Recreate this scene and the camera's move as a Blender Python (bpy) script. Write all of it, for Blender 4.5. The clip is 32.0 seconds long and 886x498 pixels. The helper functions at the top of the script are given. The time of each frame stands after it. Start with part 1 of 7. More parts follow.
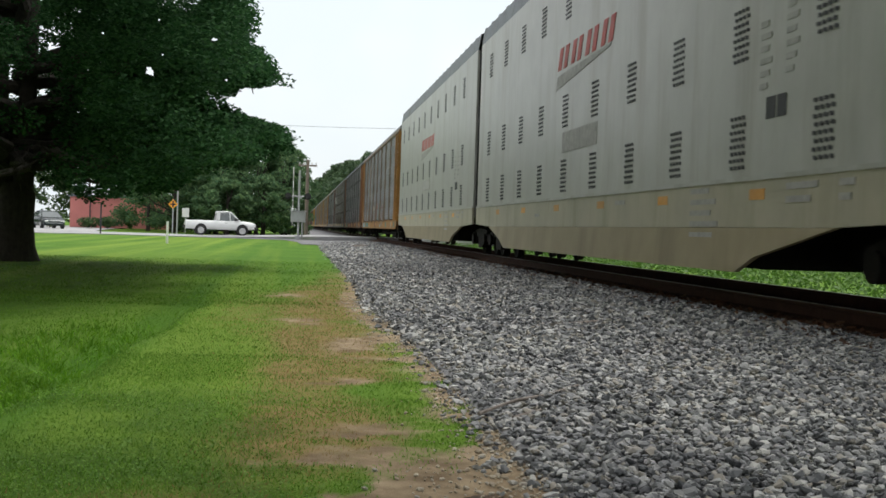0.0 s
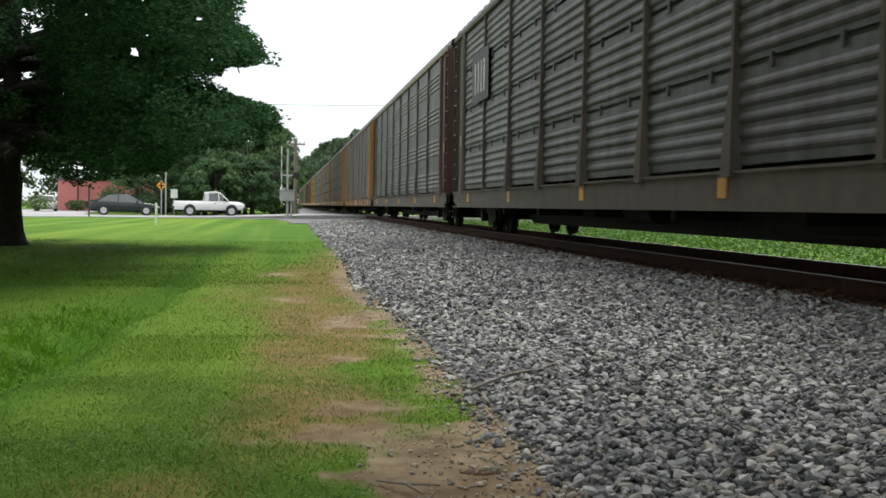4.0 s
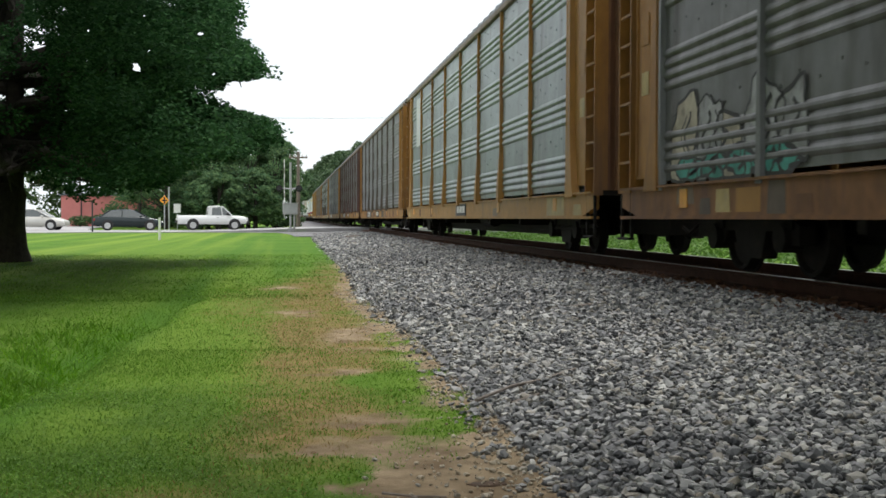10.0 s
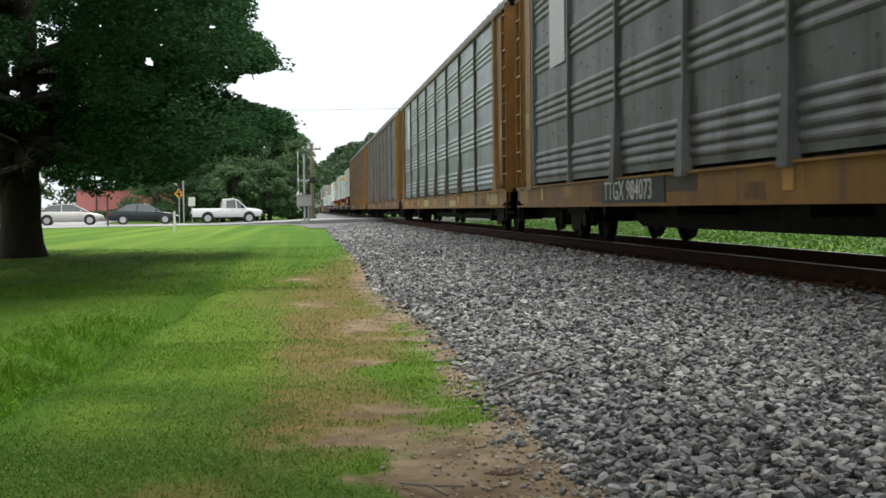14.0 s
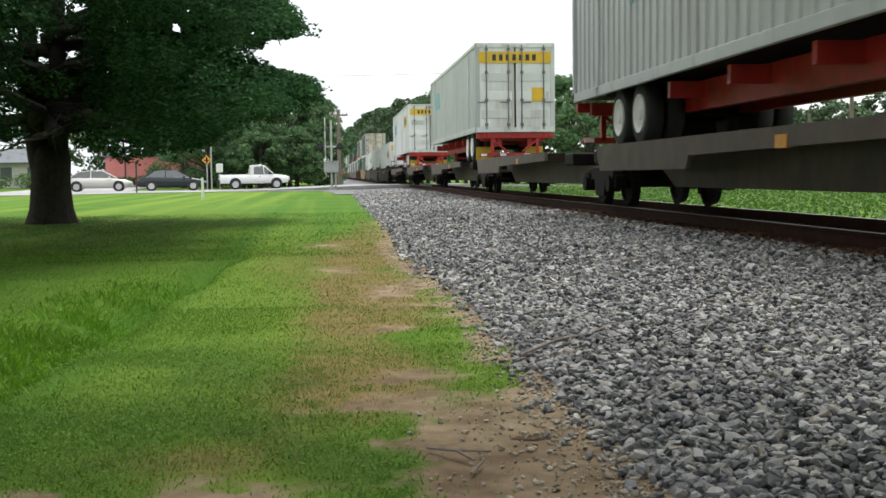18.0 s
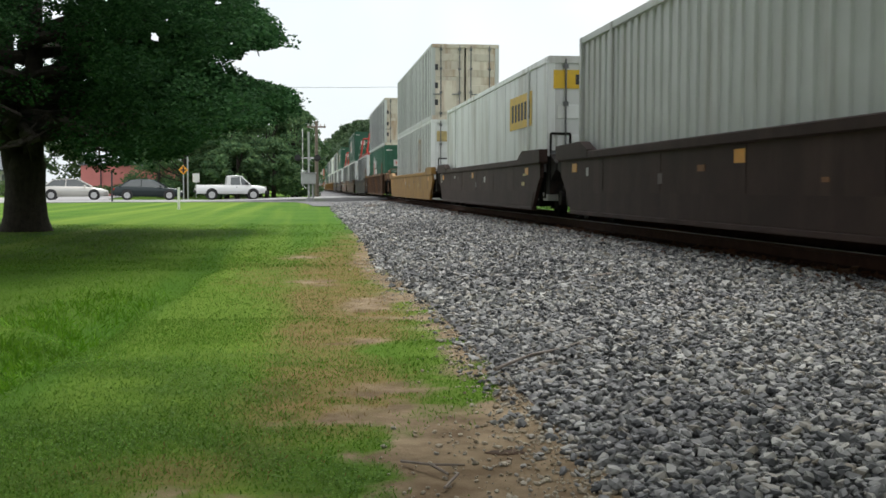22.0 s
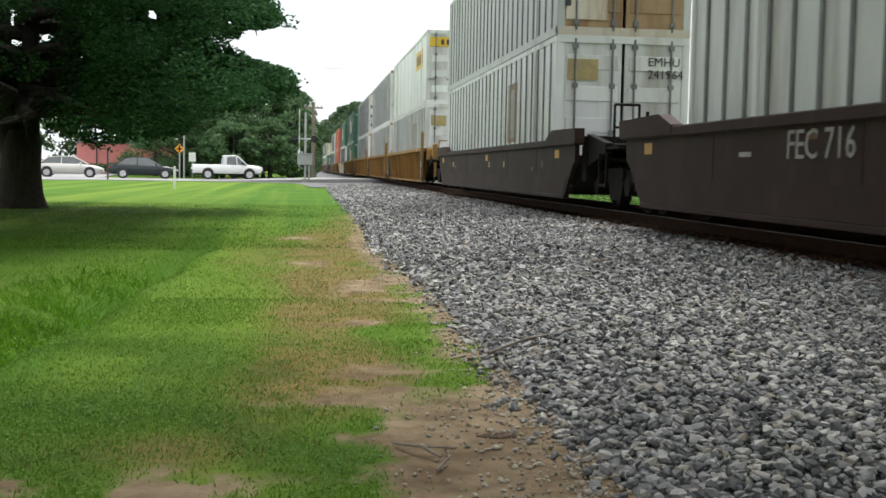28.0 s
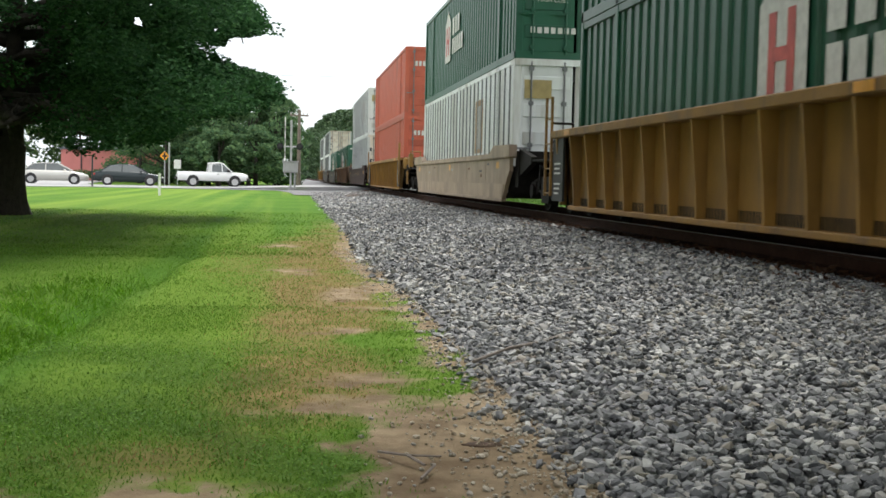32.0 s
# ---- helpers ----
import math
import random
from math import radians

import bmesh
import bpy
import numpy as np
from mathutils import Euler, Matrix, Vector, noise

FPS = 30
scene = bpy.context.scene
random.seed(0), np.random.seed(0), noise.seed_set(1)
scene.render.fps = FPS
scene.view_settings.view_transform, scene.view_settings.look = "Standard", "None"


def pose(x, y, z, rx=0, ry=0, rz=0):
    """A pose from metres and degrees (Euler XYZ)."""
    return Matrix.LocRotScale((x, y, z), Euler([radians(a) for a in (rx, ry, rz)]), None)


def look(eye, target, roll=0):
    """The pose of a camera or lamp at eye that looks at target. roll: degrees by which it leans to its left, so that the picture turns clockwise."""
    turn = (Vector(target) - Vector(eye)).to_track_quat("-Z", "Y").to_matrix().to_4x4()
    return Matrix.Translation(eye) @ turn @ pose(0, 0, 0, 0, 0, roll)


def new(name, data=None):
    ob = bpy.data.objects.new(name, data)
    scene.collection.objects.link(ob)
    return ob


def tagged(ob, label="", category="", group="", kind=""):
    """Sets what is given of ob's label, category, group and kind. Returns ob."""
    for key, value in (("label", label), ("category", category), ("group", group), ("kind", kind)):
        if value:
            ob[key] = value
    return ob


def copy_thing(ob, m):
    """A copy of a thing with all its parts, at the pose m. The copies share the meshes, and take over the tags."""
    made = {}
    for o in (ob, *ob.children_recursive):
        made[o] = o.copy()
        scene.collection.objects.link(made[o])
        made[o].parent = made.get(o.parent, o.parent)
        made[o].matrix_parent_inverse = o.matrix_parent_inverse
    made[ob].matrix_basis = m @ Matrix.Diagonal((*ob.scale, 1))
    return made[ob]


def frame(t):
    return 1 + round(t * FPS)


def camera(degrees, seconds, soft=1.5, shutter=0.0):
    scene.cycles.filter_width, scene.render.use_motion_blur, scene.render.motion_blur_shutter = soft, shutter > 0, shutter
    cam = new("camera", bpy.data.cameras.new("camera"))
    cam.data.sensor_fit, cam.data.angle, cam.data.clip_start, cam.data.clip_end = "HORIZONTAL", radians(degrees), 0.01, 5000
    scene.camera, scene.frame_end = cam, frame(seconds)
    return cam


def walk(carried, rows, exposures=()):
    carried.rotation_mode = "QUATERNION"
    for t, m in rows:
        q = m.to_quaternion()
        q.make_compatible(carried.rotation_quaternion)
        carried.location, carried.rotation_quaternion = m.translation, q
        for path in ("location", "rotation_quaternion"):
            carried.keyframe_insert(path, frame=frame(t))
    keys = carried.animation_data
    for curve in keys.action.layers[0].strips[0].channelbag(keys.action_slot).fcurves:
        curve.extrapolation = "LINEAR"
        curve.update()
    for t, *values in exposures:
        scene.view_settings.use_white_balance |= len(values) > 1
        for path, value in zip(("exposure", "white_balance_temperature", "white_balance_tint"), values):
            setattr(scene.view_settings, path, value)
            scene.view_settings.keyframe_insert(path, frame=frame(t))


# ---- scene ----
EYE = (0.0, 0.0, 0.625)      # hand-held, low over the grass; rail head is z = 0
XC = 6.12                    # centre line of the track, which runs along y
SPEED = 26.3065              # metres a second, towards the camera
END = 32.0
cam = camera(43.2, END, soft=1.6, shutter=0.06)
TURNS = [
    (0.0, 89.056, -1.899, -7.494), (0.5, 88.692, -1.911, -7.472), (1.0, 88.401, -1.747, -7.310), (1.5, 88.274, -1.310, -6.911), (2.0, 88.048, -1.113, -7.088),
    (2.5, 87.790, -1.606, -6.726), (3.0, 87.627, -1.261, -7.307), (3.5, 87.709, -0.963, -7.686), (4.0, 87.854, -0.826, -8.028), (4.5, 87.865, -0.793, -8.166),
    (6.5, 88.398, -0.454, -8.221), (7.0, 88.495, -0.704, -8.337), (7.5, 88.426, -0.509, -8.145), (8.0, 88.556, -0.394, -8.382), (8.5, 88.477, -0.533, -8.016),
    (9.0, 88.431, -0.430, -8.141), (9.5, 88.425, -0.481, -7.805), (10.0, 88.438, -0.155, -7.877), (10.5, 88.348, -0.054, -7.749), (11.0, 88.459, -0.026, -7.863),
    (11.5, 88.208, 0.052, -7.880), (12.0, 88.124, 0.025, -7.682), (12.5, 88.037, 0.093, -7.560), (13.0, 87.942, 0.084, -7.542), (13.5, 87.888, 0.286, -7.115),
    (14.0, 87.916, 0.644, -7.160), (14.5, 87.085, 0.370, -7.421), (16.5, 86.149, 0.369, -6.541), (17.0, 86.424, 0.895, -6.664), (17.5, 86.322, 0.797, -6.408),
    (18.0, 86.201, 0.699, -5.782), (18.5, 86.284, 0.850, -5.757), (19.0, 86.448, 1.112, -5.636), (19.5, 86.526, 0.743, -5.599), (20.0, 86.590, 0.255, -5.729),
    (20.5, 87.073, 0.248, -6.076), (21.0, 87.297, -0.243, -6.375), (21.5, 87.662, -0.224, -6.793), (22.0, 86.873, -0.107, -6.943), (22.5, 86.964, -0.400, -6.646),
    (23.0, 87.100, -0.474, -6.910), (23.5, 86.586, -0.058, -6.464), (24.0, 86.245, -0.314, -6.991), (24.5, 86.089, -0.152, -7.185), (26.5, 86.458, -0.771, -7.536),
    (27.0, 86.178, -0.829, -7.259), (27.5, 85.903, -0.877, -7.102), (28.0, 86.014, -1.019, -7.122), (28.5, 85.884, -0.823, -7.340), (29.0, 86.047, -0.996, -7.407),
    (29.5, 86.259, -1.172, -7.598), (30.0, 86.389, -1.003, -7.741), (30.5, 86.347, -1.052, -8.023), (31.0, 86.236, -0.982, -8.196), (31.5, 86.253, -0.996, -8.085),
    (32.0, 86.450, -1.260, -7.852),
]

walk(cam, [(t, pose(*EYE, rx, ry, rz)) for t, rx, ry, rz in TURNS], exposures=[(0.0, 0.32), (2.0, 0.52), (14.0, 0.52), (17.0, 0.68), (19.0, 0.55), (22.0, 0.35), (24.0, 0.52), (27.0, 0.68), (31.0, 0.68), (32.0, 0.8)])

# ---- world and light: bright overcast ----
world = bpy.data.worlds.new("world")
scene.world = world
world.use_nodes = True
wn, wl = world.node_tree.nodes, world.node_tree.links
sky = wn.new("ShaderNodeTexSky")
sky.sky_type = "NISHITA"
sky.sun_disc = False
sky.sun_elevation, sky.sun_rotation = radians(70), radians(39)
sky.air_density, sky.dust_density = 1.0, 4.0
bg = wn["Background"]
bg.inputs[1].default_value = 0.092
cloud = wn.new("ShaderNodeMix")
cloud.data_type = "RGBA"
cloud.inputs[0].default_value = 0.75
puff = wn.new("ShaderNodeTexNoise")
puff.inputs["Scale"].default_value, puff.inputs["Detail"].default_value = 2.2, 4.0
wl.new(wn.new("ShaderNodeTexCoord").outputs["Generated"], puff.inputs["Vector"])
tone = wn.new("ShaderNodeValToRGB")
tone.color_ramp.elements[0].position, tone.color_ramp.elements[1].position = 0.38, 0.62
tone.color_ramp.elements[0].color, tone.color_ramp.elements[1].color = (0.80, 0.89, 0.94, 1), (1.06, 1.06, 1.06, 1)
wl.new(puff.outputs[0], tone.inputs[0])
lift = wn.new("ShaderNodeMix")
lift.data_type, lift.blend_type = "RGBA", "MULTIPLY"
lift.inputs[0].default_value = 1.0
lift.inputs[7].default_value = (11.8, 11.5, 11.3, 1)
wl.new(tone.outputs[0], lift.inputs[6])
wl.new(lift.outputs[2], cloud.inputs[7])
wl.new(sky.outputs[0], cloud.inputs[6])
wl.new(cloud.outputs[2], bg.inputs[0])
sun = new("sun", bpy.data.lights.new("sun", "SUN"))
sun.data.energy, sun.data.angle, sun.data.color = 2.1, radians(22), (1.0, 0.98, 0.95)
sun.matrix_basis = look((3.4, 4.2, 15), (0, 0, 0))


# ---- materials ----
def node(nt, kind, **kw):
    n = nt.nodes.new(kind)
    for k, v in kw.items():
        n.inputs[k.replace("_", " ")].default_value = v
    return n


def mixc(nt, fac, a, b, blend="MIX"):
    m = nt.nodes.new("ShaderNodeMix")
    m.data_type = "RGBA"
    m.blend_type = blend
    for sock, v in ((0, fac), (6, a), (7, b)):
        if hasattr(v, "is_output"):
            nt.links.new(v, m.inputs[sock])
        else:
            m.inputs[sock].default_value = v if sock == 0 else (*v, 1)[:4]
    return m.outputs[2]


def ramp(nt, fac, lo, hi):
    r = nt.nodes.new("ShaderNodeMapRange")
    r.inputs[1].default_value, r.inputs[2].default_value = lo, hi
    nt.links.new(fac, r.inputs[0])
    return r.outputs[0]


def coords(nt, stretch=(1, 1, 1), spread=0.0):
    tc = nt.nodes.new("ShaderNodeTexCoord")
    mp = nt.nodes.new("ShaderNodeMapping")
    mp.inputs[3].default_value = stretch
    nt.links.new(tc.outputs["Object"], mp.inputs[0])
    if spread:
        oi = nt.nodes.new("ShaderNodeObjectInfo")
        mul = nt.nodes.new("ShaderNodeMath")
        mul.operation = "MULTIPLY"
        mul.inputs[1].default_value = spread
        nt.links.new(oi.outputs["Random"], mul.inputs[0])
        nt.links.new(mul.outputs[0], mp.inputs[1])
    return mp.outputs[0]


def noise_out(nt, co, scale, detail=4.0, rough=0.6):
    n = nt.nodes.new("ShaderNodeTexNoise")
    n.inputs["Scale"].default_value, n.inputs["Detail"].default_value, n.inputs["Roughness"].default_value = scale, detail, rough
    nt.links.new(co, n.inputs["Vector"])
    return n.outputs[0]


def mat(name, col, rough=0.6, metal=0.0, var=0.25, scale=6.0, dirt=None, amount=0.5, dscale=1.0, streak=False,
        bump=0.15, bscale=60.0, rand=0.12, gloss=None):
    """A painted, bare or organic surface: two scales of tone, dirt or rust patches, fine relief."""
    m = bpy.data.materials.new(name)
    m.use_nodes = True
    nt = m.node_tree
    b = nt.nodes["Principled BSDF"]
    co = coords(nt, spread=37.0)
    n1 = noise_out(nt, co, scale)
    lo, hi = [c * (1 - var) for c in col], [min(1, c * (1 + var)) for c in col]
    c = mixc(nt, ramp(nt, n1, 0.3, 0.7), lo, hi)
    if dirt:
        n2 = noise_out(nt, coords(nt, (2.2, 2.2, 0.25) if streak else (1, 1, 1), 61.0), dscale, 6.0, 0.65)
        f = ramp(nt, n2, 0.62 - 0.25 * amount, 0.85 - 0.25 * amount)
        c = mixc(nt, f, c, dirt)
    if rand:
        oi = nt.nodes.new("ShaderNodeObjectInfo")
        r = nt.nodes.new("ShaderNodeMapRange")
        r.inputs[3].default_value, r.inputs[4].default_value = 1 - rand, 1 + rand
        nt.links.new(oi.outputs["Random"], r.inputs[0])
        hsv = nt.nodes.new("ShaderNodeHueSaturation")
        nt.links.new(r.outputs[0], hsv.inputs["Value"])
        nt.links.new(c, hsv.inputs["Color"])
        c = hsv.outputs[0]
    nt.links.new(c, b.inputs["Base Color"])
    b.inputs["Roughness"].default_value, b.inputs["Metallic"].default_value = rough, metal
    if gloss is not None:
        b.inputs["Specular IOR Level"].default_value = gloss
    if bump:
        bp = nt.nodes.new("ShaderNodeBump")
        bp.inputs["Strength"].default_value, bp.inputs["Distance"].default_value = bump, 0.02
        nt.links.new(noise_out(nt, co, bscale, 3.0), bp.inputs["Height"])
        nt.links.new(bp.outputs[0], b.inputs["Normal"])
    return m


RUST = (0.13, 0.06, 0.03)
GRIME = (0.07, 0.065, 0.06)
M = {
    "galv": mat("galvanised_sheet", (0.185, 0.19, 0.195), 0.5, 0.45, 0.2, 2.5, (0.085, 0.08, 0.075), 0.6, 0.8, True),
    "galv_dark": mat("weathered_sheet", (0.115, 0.115, 0.113), 0.55, 0.4, 0.25, 2.5, (0.055, 0.05, 0.045), 0.65, 0.8, True),
    "galv_blue": mat("clean_zinc_sheet", (0.25, 0.295, 0.30), 0.42, 0.55, 0.18, 2.0, (0.12, 0.13, 0.13), 0.4, 0.8, True),
    "tan": mat("faded_yellow_paint", (0.29, 0.135, 0.022), 0.6, 0, 0.2, 3.0, (0.16, 0.085, 0.04), 0.55, 1.2, True),
    "tan_grey": mat("grey_tan_post_paint", (0.20, 0.15, 0.105), 0.65, 0, 0.2, 3.0, (0.11, 0.08, 0.06), 0.5, 1.2, True),
    "tan_bright": mat("rail_yellow_paint", (0.33, 0.165, 0.03), 0.55, 0, 0.15, 3.0, (0.2, 0.11, 0.05), 0.35, 1.2, True),
    "tan_rust": mat("rusted_yellow_paint", (0.18, 0.085, 0.032), 0.7, 0, 0.3, 3.0, (0.11, 0.055, 0.035), 0.75, 1.4, True),
    "greybrown": mat("greyed_brown_paint", (0.10, 0.08, 0.062), 0.72, 0, 0.2, 3.0, GRIME, 0.5, 1.2, True),
    "maroon": mat("maroon_paint", (0.085, 0.036, 0.027), 0.65, 0, 0.25, 3.0, GRIME, 0.5, 1.2, True),
    "white_rack": mat("dusty_white_paint", (0.42, 0.42, 0.385), 0.36, 0, 0.08, 1.4, (0.31, 0.29, 0.24), 0.5, 0.7, True, 0.5, 1.1),
    "cream": mat("road_grimed_cream_paint", (0.38, 0.35, 0.26), 0.5, 0, 0.1, 1.4, (0.27, 0.24, 0.15), 0.5, 0.6, True, 0.05),
    "cream_low": mat("brown_road_dust_over_cream", (0.27, 0.225, 0.13), 0.6, 0, 0.12, 1.4, (0.19, 0.155, 0.09), 0.5, 0.8, True, 0.05),
    "roof_grey": mat("grey_roof_sheet", (0.14, 0.16, 0.175), 0.55, 0.2, 0.15, 2.0, GRIME, 0.3),
    "well_brown": mat("dark_brown_well_paint", (0.034, 0.019, 0.016), 0.65, 0, 0.25, 1.6, (0.055, 0.033, 0.027), 0.45, 0.9, True, gloss=0.2),
    "well_grey": mat("grey_brown_well_paint", (0.09, 0.08, 0.075), 0.65, 0, 0.2, 1.6, (0.09, 0.07, 0.06), 0.45, 0.9, True),
    "well_yellow": mat("ochre_well_paint", (0.26, 0.135, 0.022), 0.6, 0, 0.2, 1.6, (0.12, 0.07, 0.03), 0.5, 0.9, True),
    "well_rust": mat("rusting_well_paint", (0.15, 0.08, 0.04), 0.7, 0, 0.3, 1.6, (0.09, 0.06, 0.05), 0.65, 0.9, True),
    "well_tan": mat("pale_tan_well_paint", (0.34, 0.25, 0.17), 0.62, 0, 0.2, 1.6, (0.2, 0.15, 0.11), 0.5, 0.9, True),
    "iron": mat("oily_cast_iron", (0.012, 0.0105, 0.0095), 0.7, 0.0, 0.3, 8.0, (0.03, 0.02, 0.014), 0.3, 3.0, gloss=0.12),
    "tread": mat("bright_wheel_tread", (0.62, 0.61, 0.6), 0.28, 1.0, 0.1, 8.0, rand=0),
    "black": mat("black_rubber", (0.022, 0.022, 0.022), 0.75, 0, 0.2, 10.0),
    "dark": mat("black_paint", (0.02, 0.02, 0.021), 0.6, 0, 0.2, 10.0),
    "cont_white": mat("white_container_paint", (0.71, 0.735, 0.725), 0.38, 0, 0.06, 1.2, (0.38, 0.36, 0.31), 0.5, 0.5, True, 0.05),
    "cont_grey": mat("grey_white_container_paint", (0.53, 0.555, 0.545), 0.45, 0, 0.06, 1.2, (0.38, 0.37, 0.33), 0.4, 0.5, True, 0.05),
    "rust_door": mat("rust_brown_door_paint", (0.36, 0.24, 0.13), 0.6, 0, 0.2, 1.5, (0.22, 0.11, 0.05), 0.6, 1.0, True, 0.1),
    "cont_tan": mat("rust_stained_white_paint", (0.62, 0.57, 0.48), 0.5, 0, 0.1, 1.2, (0.32, 0.19, 0.10), 0.55, 0.7, True, 0.05),
    "cont_green": mat("green_container_paint", (0.014, 0.092, 0.052), 0.42, 0, 0.12, 1.5, (0.03, 0.09, 0.06), 0.4, 0.6, True, 0.05),
    "cont_red": mat("orange_red_container_paint", (0.47, 0.10, 0.055), 0.5, 0, 0.12, 1.5, (0.27, 0.08, 0.05), 0.4, 0.6, True, 0.05),
    "seam": mat("grey_seam_metal", (0.17, 0.175, 0.18), 0.5, 0.3, 0.2, 5.0),
    "steel": mat("dull_steel", (0.33, 0.33, 0.33), 0.45, 0.7, 0.2, 5.0),
    "red": mat("red_chassis_paint", (0.42, 0.028, 0.02), 0.5, 0, 0.2, 4.0, (0.09, 0.03, 0.02), 0.4, 2.0),
    "decal_old": mat("faded_tan_yellow_decal", (0.42, 0.33, 0.14), 0.6, 0, 0.2, 4.0, (0.3, 0.25, 0.16), 0.5, 3.0),
    "yellow": mat("yellow_decal", (0.70, 0.45, 0.03), 0.5, 0, 0.1, 3.0, (0.5, 0.36, 0.1), 0.3),
    "orange": mat("orange_reflector", (0.62, 0.28, 0.03), 0.4, 0, 0.1, 8.0, rand=0.2),
    "signorange": mat("sign_yellow_orange", (0.85, 0.36, 0.02), 0.45, 0, 0.05, 5.0),
    "ink": mat("dark_lettering", (0.035, 0.035, 0.04), 0.6, 0, 0.1, 5.0, rand=0),
    "inkwhite": mat("white_lettering", (0.62, 0.61, 0.58), 0.6, 0, 0.15, 9.0, rand=0),
    "inkgrey": mat("faded_grey_lettering", (0.36, 0.35, 0.33), 0.6, 0, 0.2, 7.0, rand=0),
    "inkred": mat("faded_red_lettering", (0.50, 0.10, 0.09), 0.6, 0, 0.25, 4.0, rand=0),
    "inkteal": mat("faded_teal_lettering", (0.20, 0.40, 0.42), 0.6, 0, 0.25, 4.0, rand=0),
    "gwine": mat("wine_spray", (0.14, 0.05, 0.06), 0.7, 0, 0.35, 3.0), "gteal": mat("teal_spray", (0.06, 0.26, 0.22), 0.7, 0, 0.35, 3.0),
    "gpink": mat("dusty_pink_spray", (0.30, 0.15, 0.15), 0.7, 0, 0.3, 3.0), "gblue": mat("pale_blue_spray", (0.17, 0.33, 0.40), 0.7, 0, 0.35, 3.0, (0.09, 0.12, 0.13), 0.5, 4.0),
    "gcream": mat("cream_spray", (0.44, 0.40, 0.31), 0.7, 0, 0.3, 3.0, (0.18, 0.16, 0.13), 0.5, 4.0), "ggreen": mat("green_spray", (0.18, 0.35, 0.22), 0.7, 0, 0.3, 3.0),
    "gsilver": mat("silver_spray", (0.34, 0.35, 0.36), 0.6, 0.2, 0.3, 3.0, (0.14, 0.14, 0.14), 0.5, 4.0),
    "purple": mat("purple_tarpaulin", (0.16, 0.10, 0.24), 0.5, 0, 0.3, 5.0),
    "glassd": mat("dark_car_glass", (0.10, 0.115, 0.115), 0.05, 0, 0.1, 2.0, bump=0, gloss=0.9),
    "carwhite": mat("white_car_paint", (0.78, 0.79, 0.78), 0.25, 0, 0.03, 2.0, bump=0, rand=0),
    "carblack": mat("dark_green_car_paint", (0.018, 0.028, 0.03), 0.22, 0.2, 0.05, 2.0, bump=0, rand=0),
    "carsilver": mat("champagne_car_paint", (0.55, 0.54, 0.50), 0.28, 0.35, 0.04, 2.0, bump=0, rand=0),
    "chrome": mat("bright_alloy", (0.6, 0.6, 0.6), 0.3, 0.9, 0.05, 5.0, bump=0, rand=0),
    "lamp": mat("clear_lamp_glass", (0.75, 0.75, 0.72), 0.15, 0, 0.05, 5.0, bump=0), "lampred": mat("red_lamp_glass", (0.45, 0.02, 0.02), 0.2, 0, 0.05, 5.0, bump=0),
    "pink_wall": mat("salmon_block_wall", (0.62, 0.22, 0.20), 0.8, 0, 0.1, 0.7, (0.5, 0.2, 0.17), 0.4, 0.4, bump=0.1),
    "wood": mat("weathered_pole_wood", (0.17, 0.14, 0.11), 0.85, 0, 0.25, 5.0, (0.09, 0.07, 0.06), 0.5, 2.0, True),
    "tie": mat("creosoted_tie_wood", (0.085, 0.045, 0.027), 0.9, 0, 0.3, 6.0, (0.19, 0.085, 0.04), 0.6, 3.0, rand=0.3),
    "rail": mat("rusty_rail_steel", (0.04, 0.019, 0.012), 0.85, 0.0, 0.25, 10.0, (0.06, 0.03, 0.018), 0.5, 4.0, gloss=0.15),
    "railtop": mat("worn_rail_head", (0.30, 0.29, 0.285), 0.3, 1.0, 0.15, 3.0, rand=0),
    "asphalt": mat("sun_bleached_asphalt", (0.36, 0.36, 0.36), 0.9, 0, 0.12, 1.5, (0.27, 0.27, 0.27), 0.5, 0.5, bump=0.3, bscale=120),
    "concrete": mat("pale_concrete", (0.5, 0.49, 0.46), 0.9, 0, 0.12, 3.0, (0.35, 0.33, 0.3), 0.4),
    "galvpost": mat("galvanised_post", (0.45, 0.46, 0.46), 0.45, 0.6, 0.1, 5.0), "signwhite": mat("sign_white", (0.75, 0.75, 0.73), 0.5, 0, 0.05, 5.0),
    "bark": mat("grey_brown_bark", (0.04, 0.033, 0.026), 0.95, 0, 0.4, 9.0, (0.06, 0.05, 0.04), 0.5, 5.0, True, 0.9, 25.0, 0),
    "hole": mat("hole_shade_earth", (0.075, 0.045, 0.026), 0.95, 0, 0.5, 20.0, rand=0),
    "alloy": mat("pale_wheel_paint", (0.5, 0.5, 0.5), 0.4, 0.2, 0.1, 9.0, bump=0),
    "stick": mat("grey_dead_wood", (0.20, 0.17, 0.145), 0.9, 0, 0.25, 15.0),
}


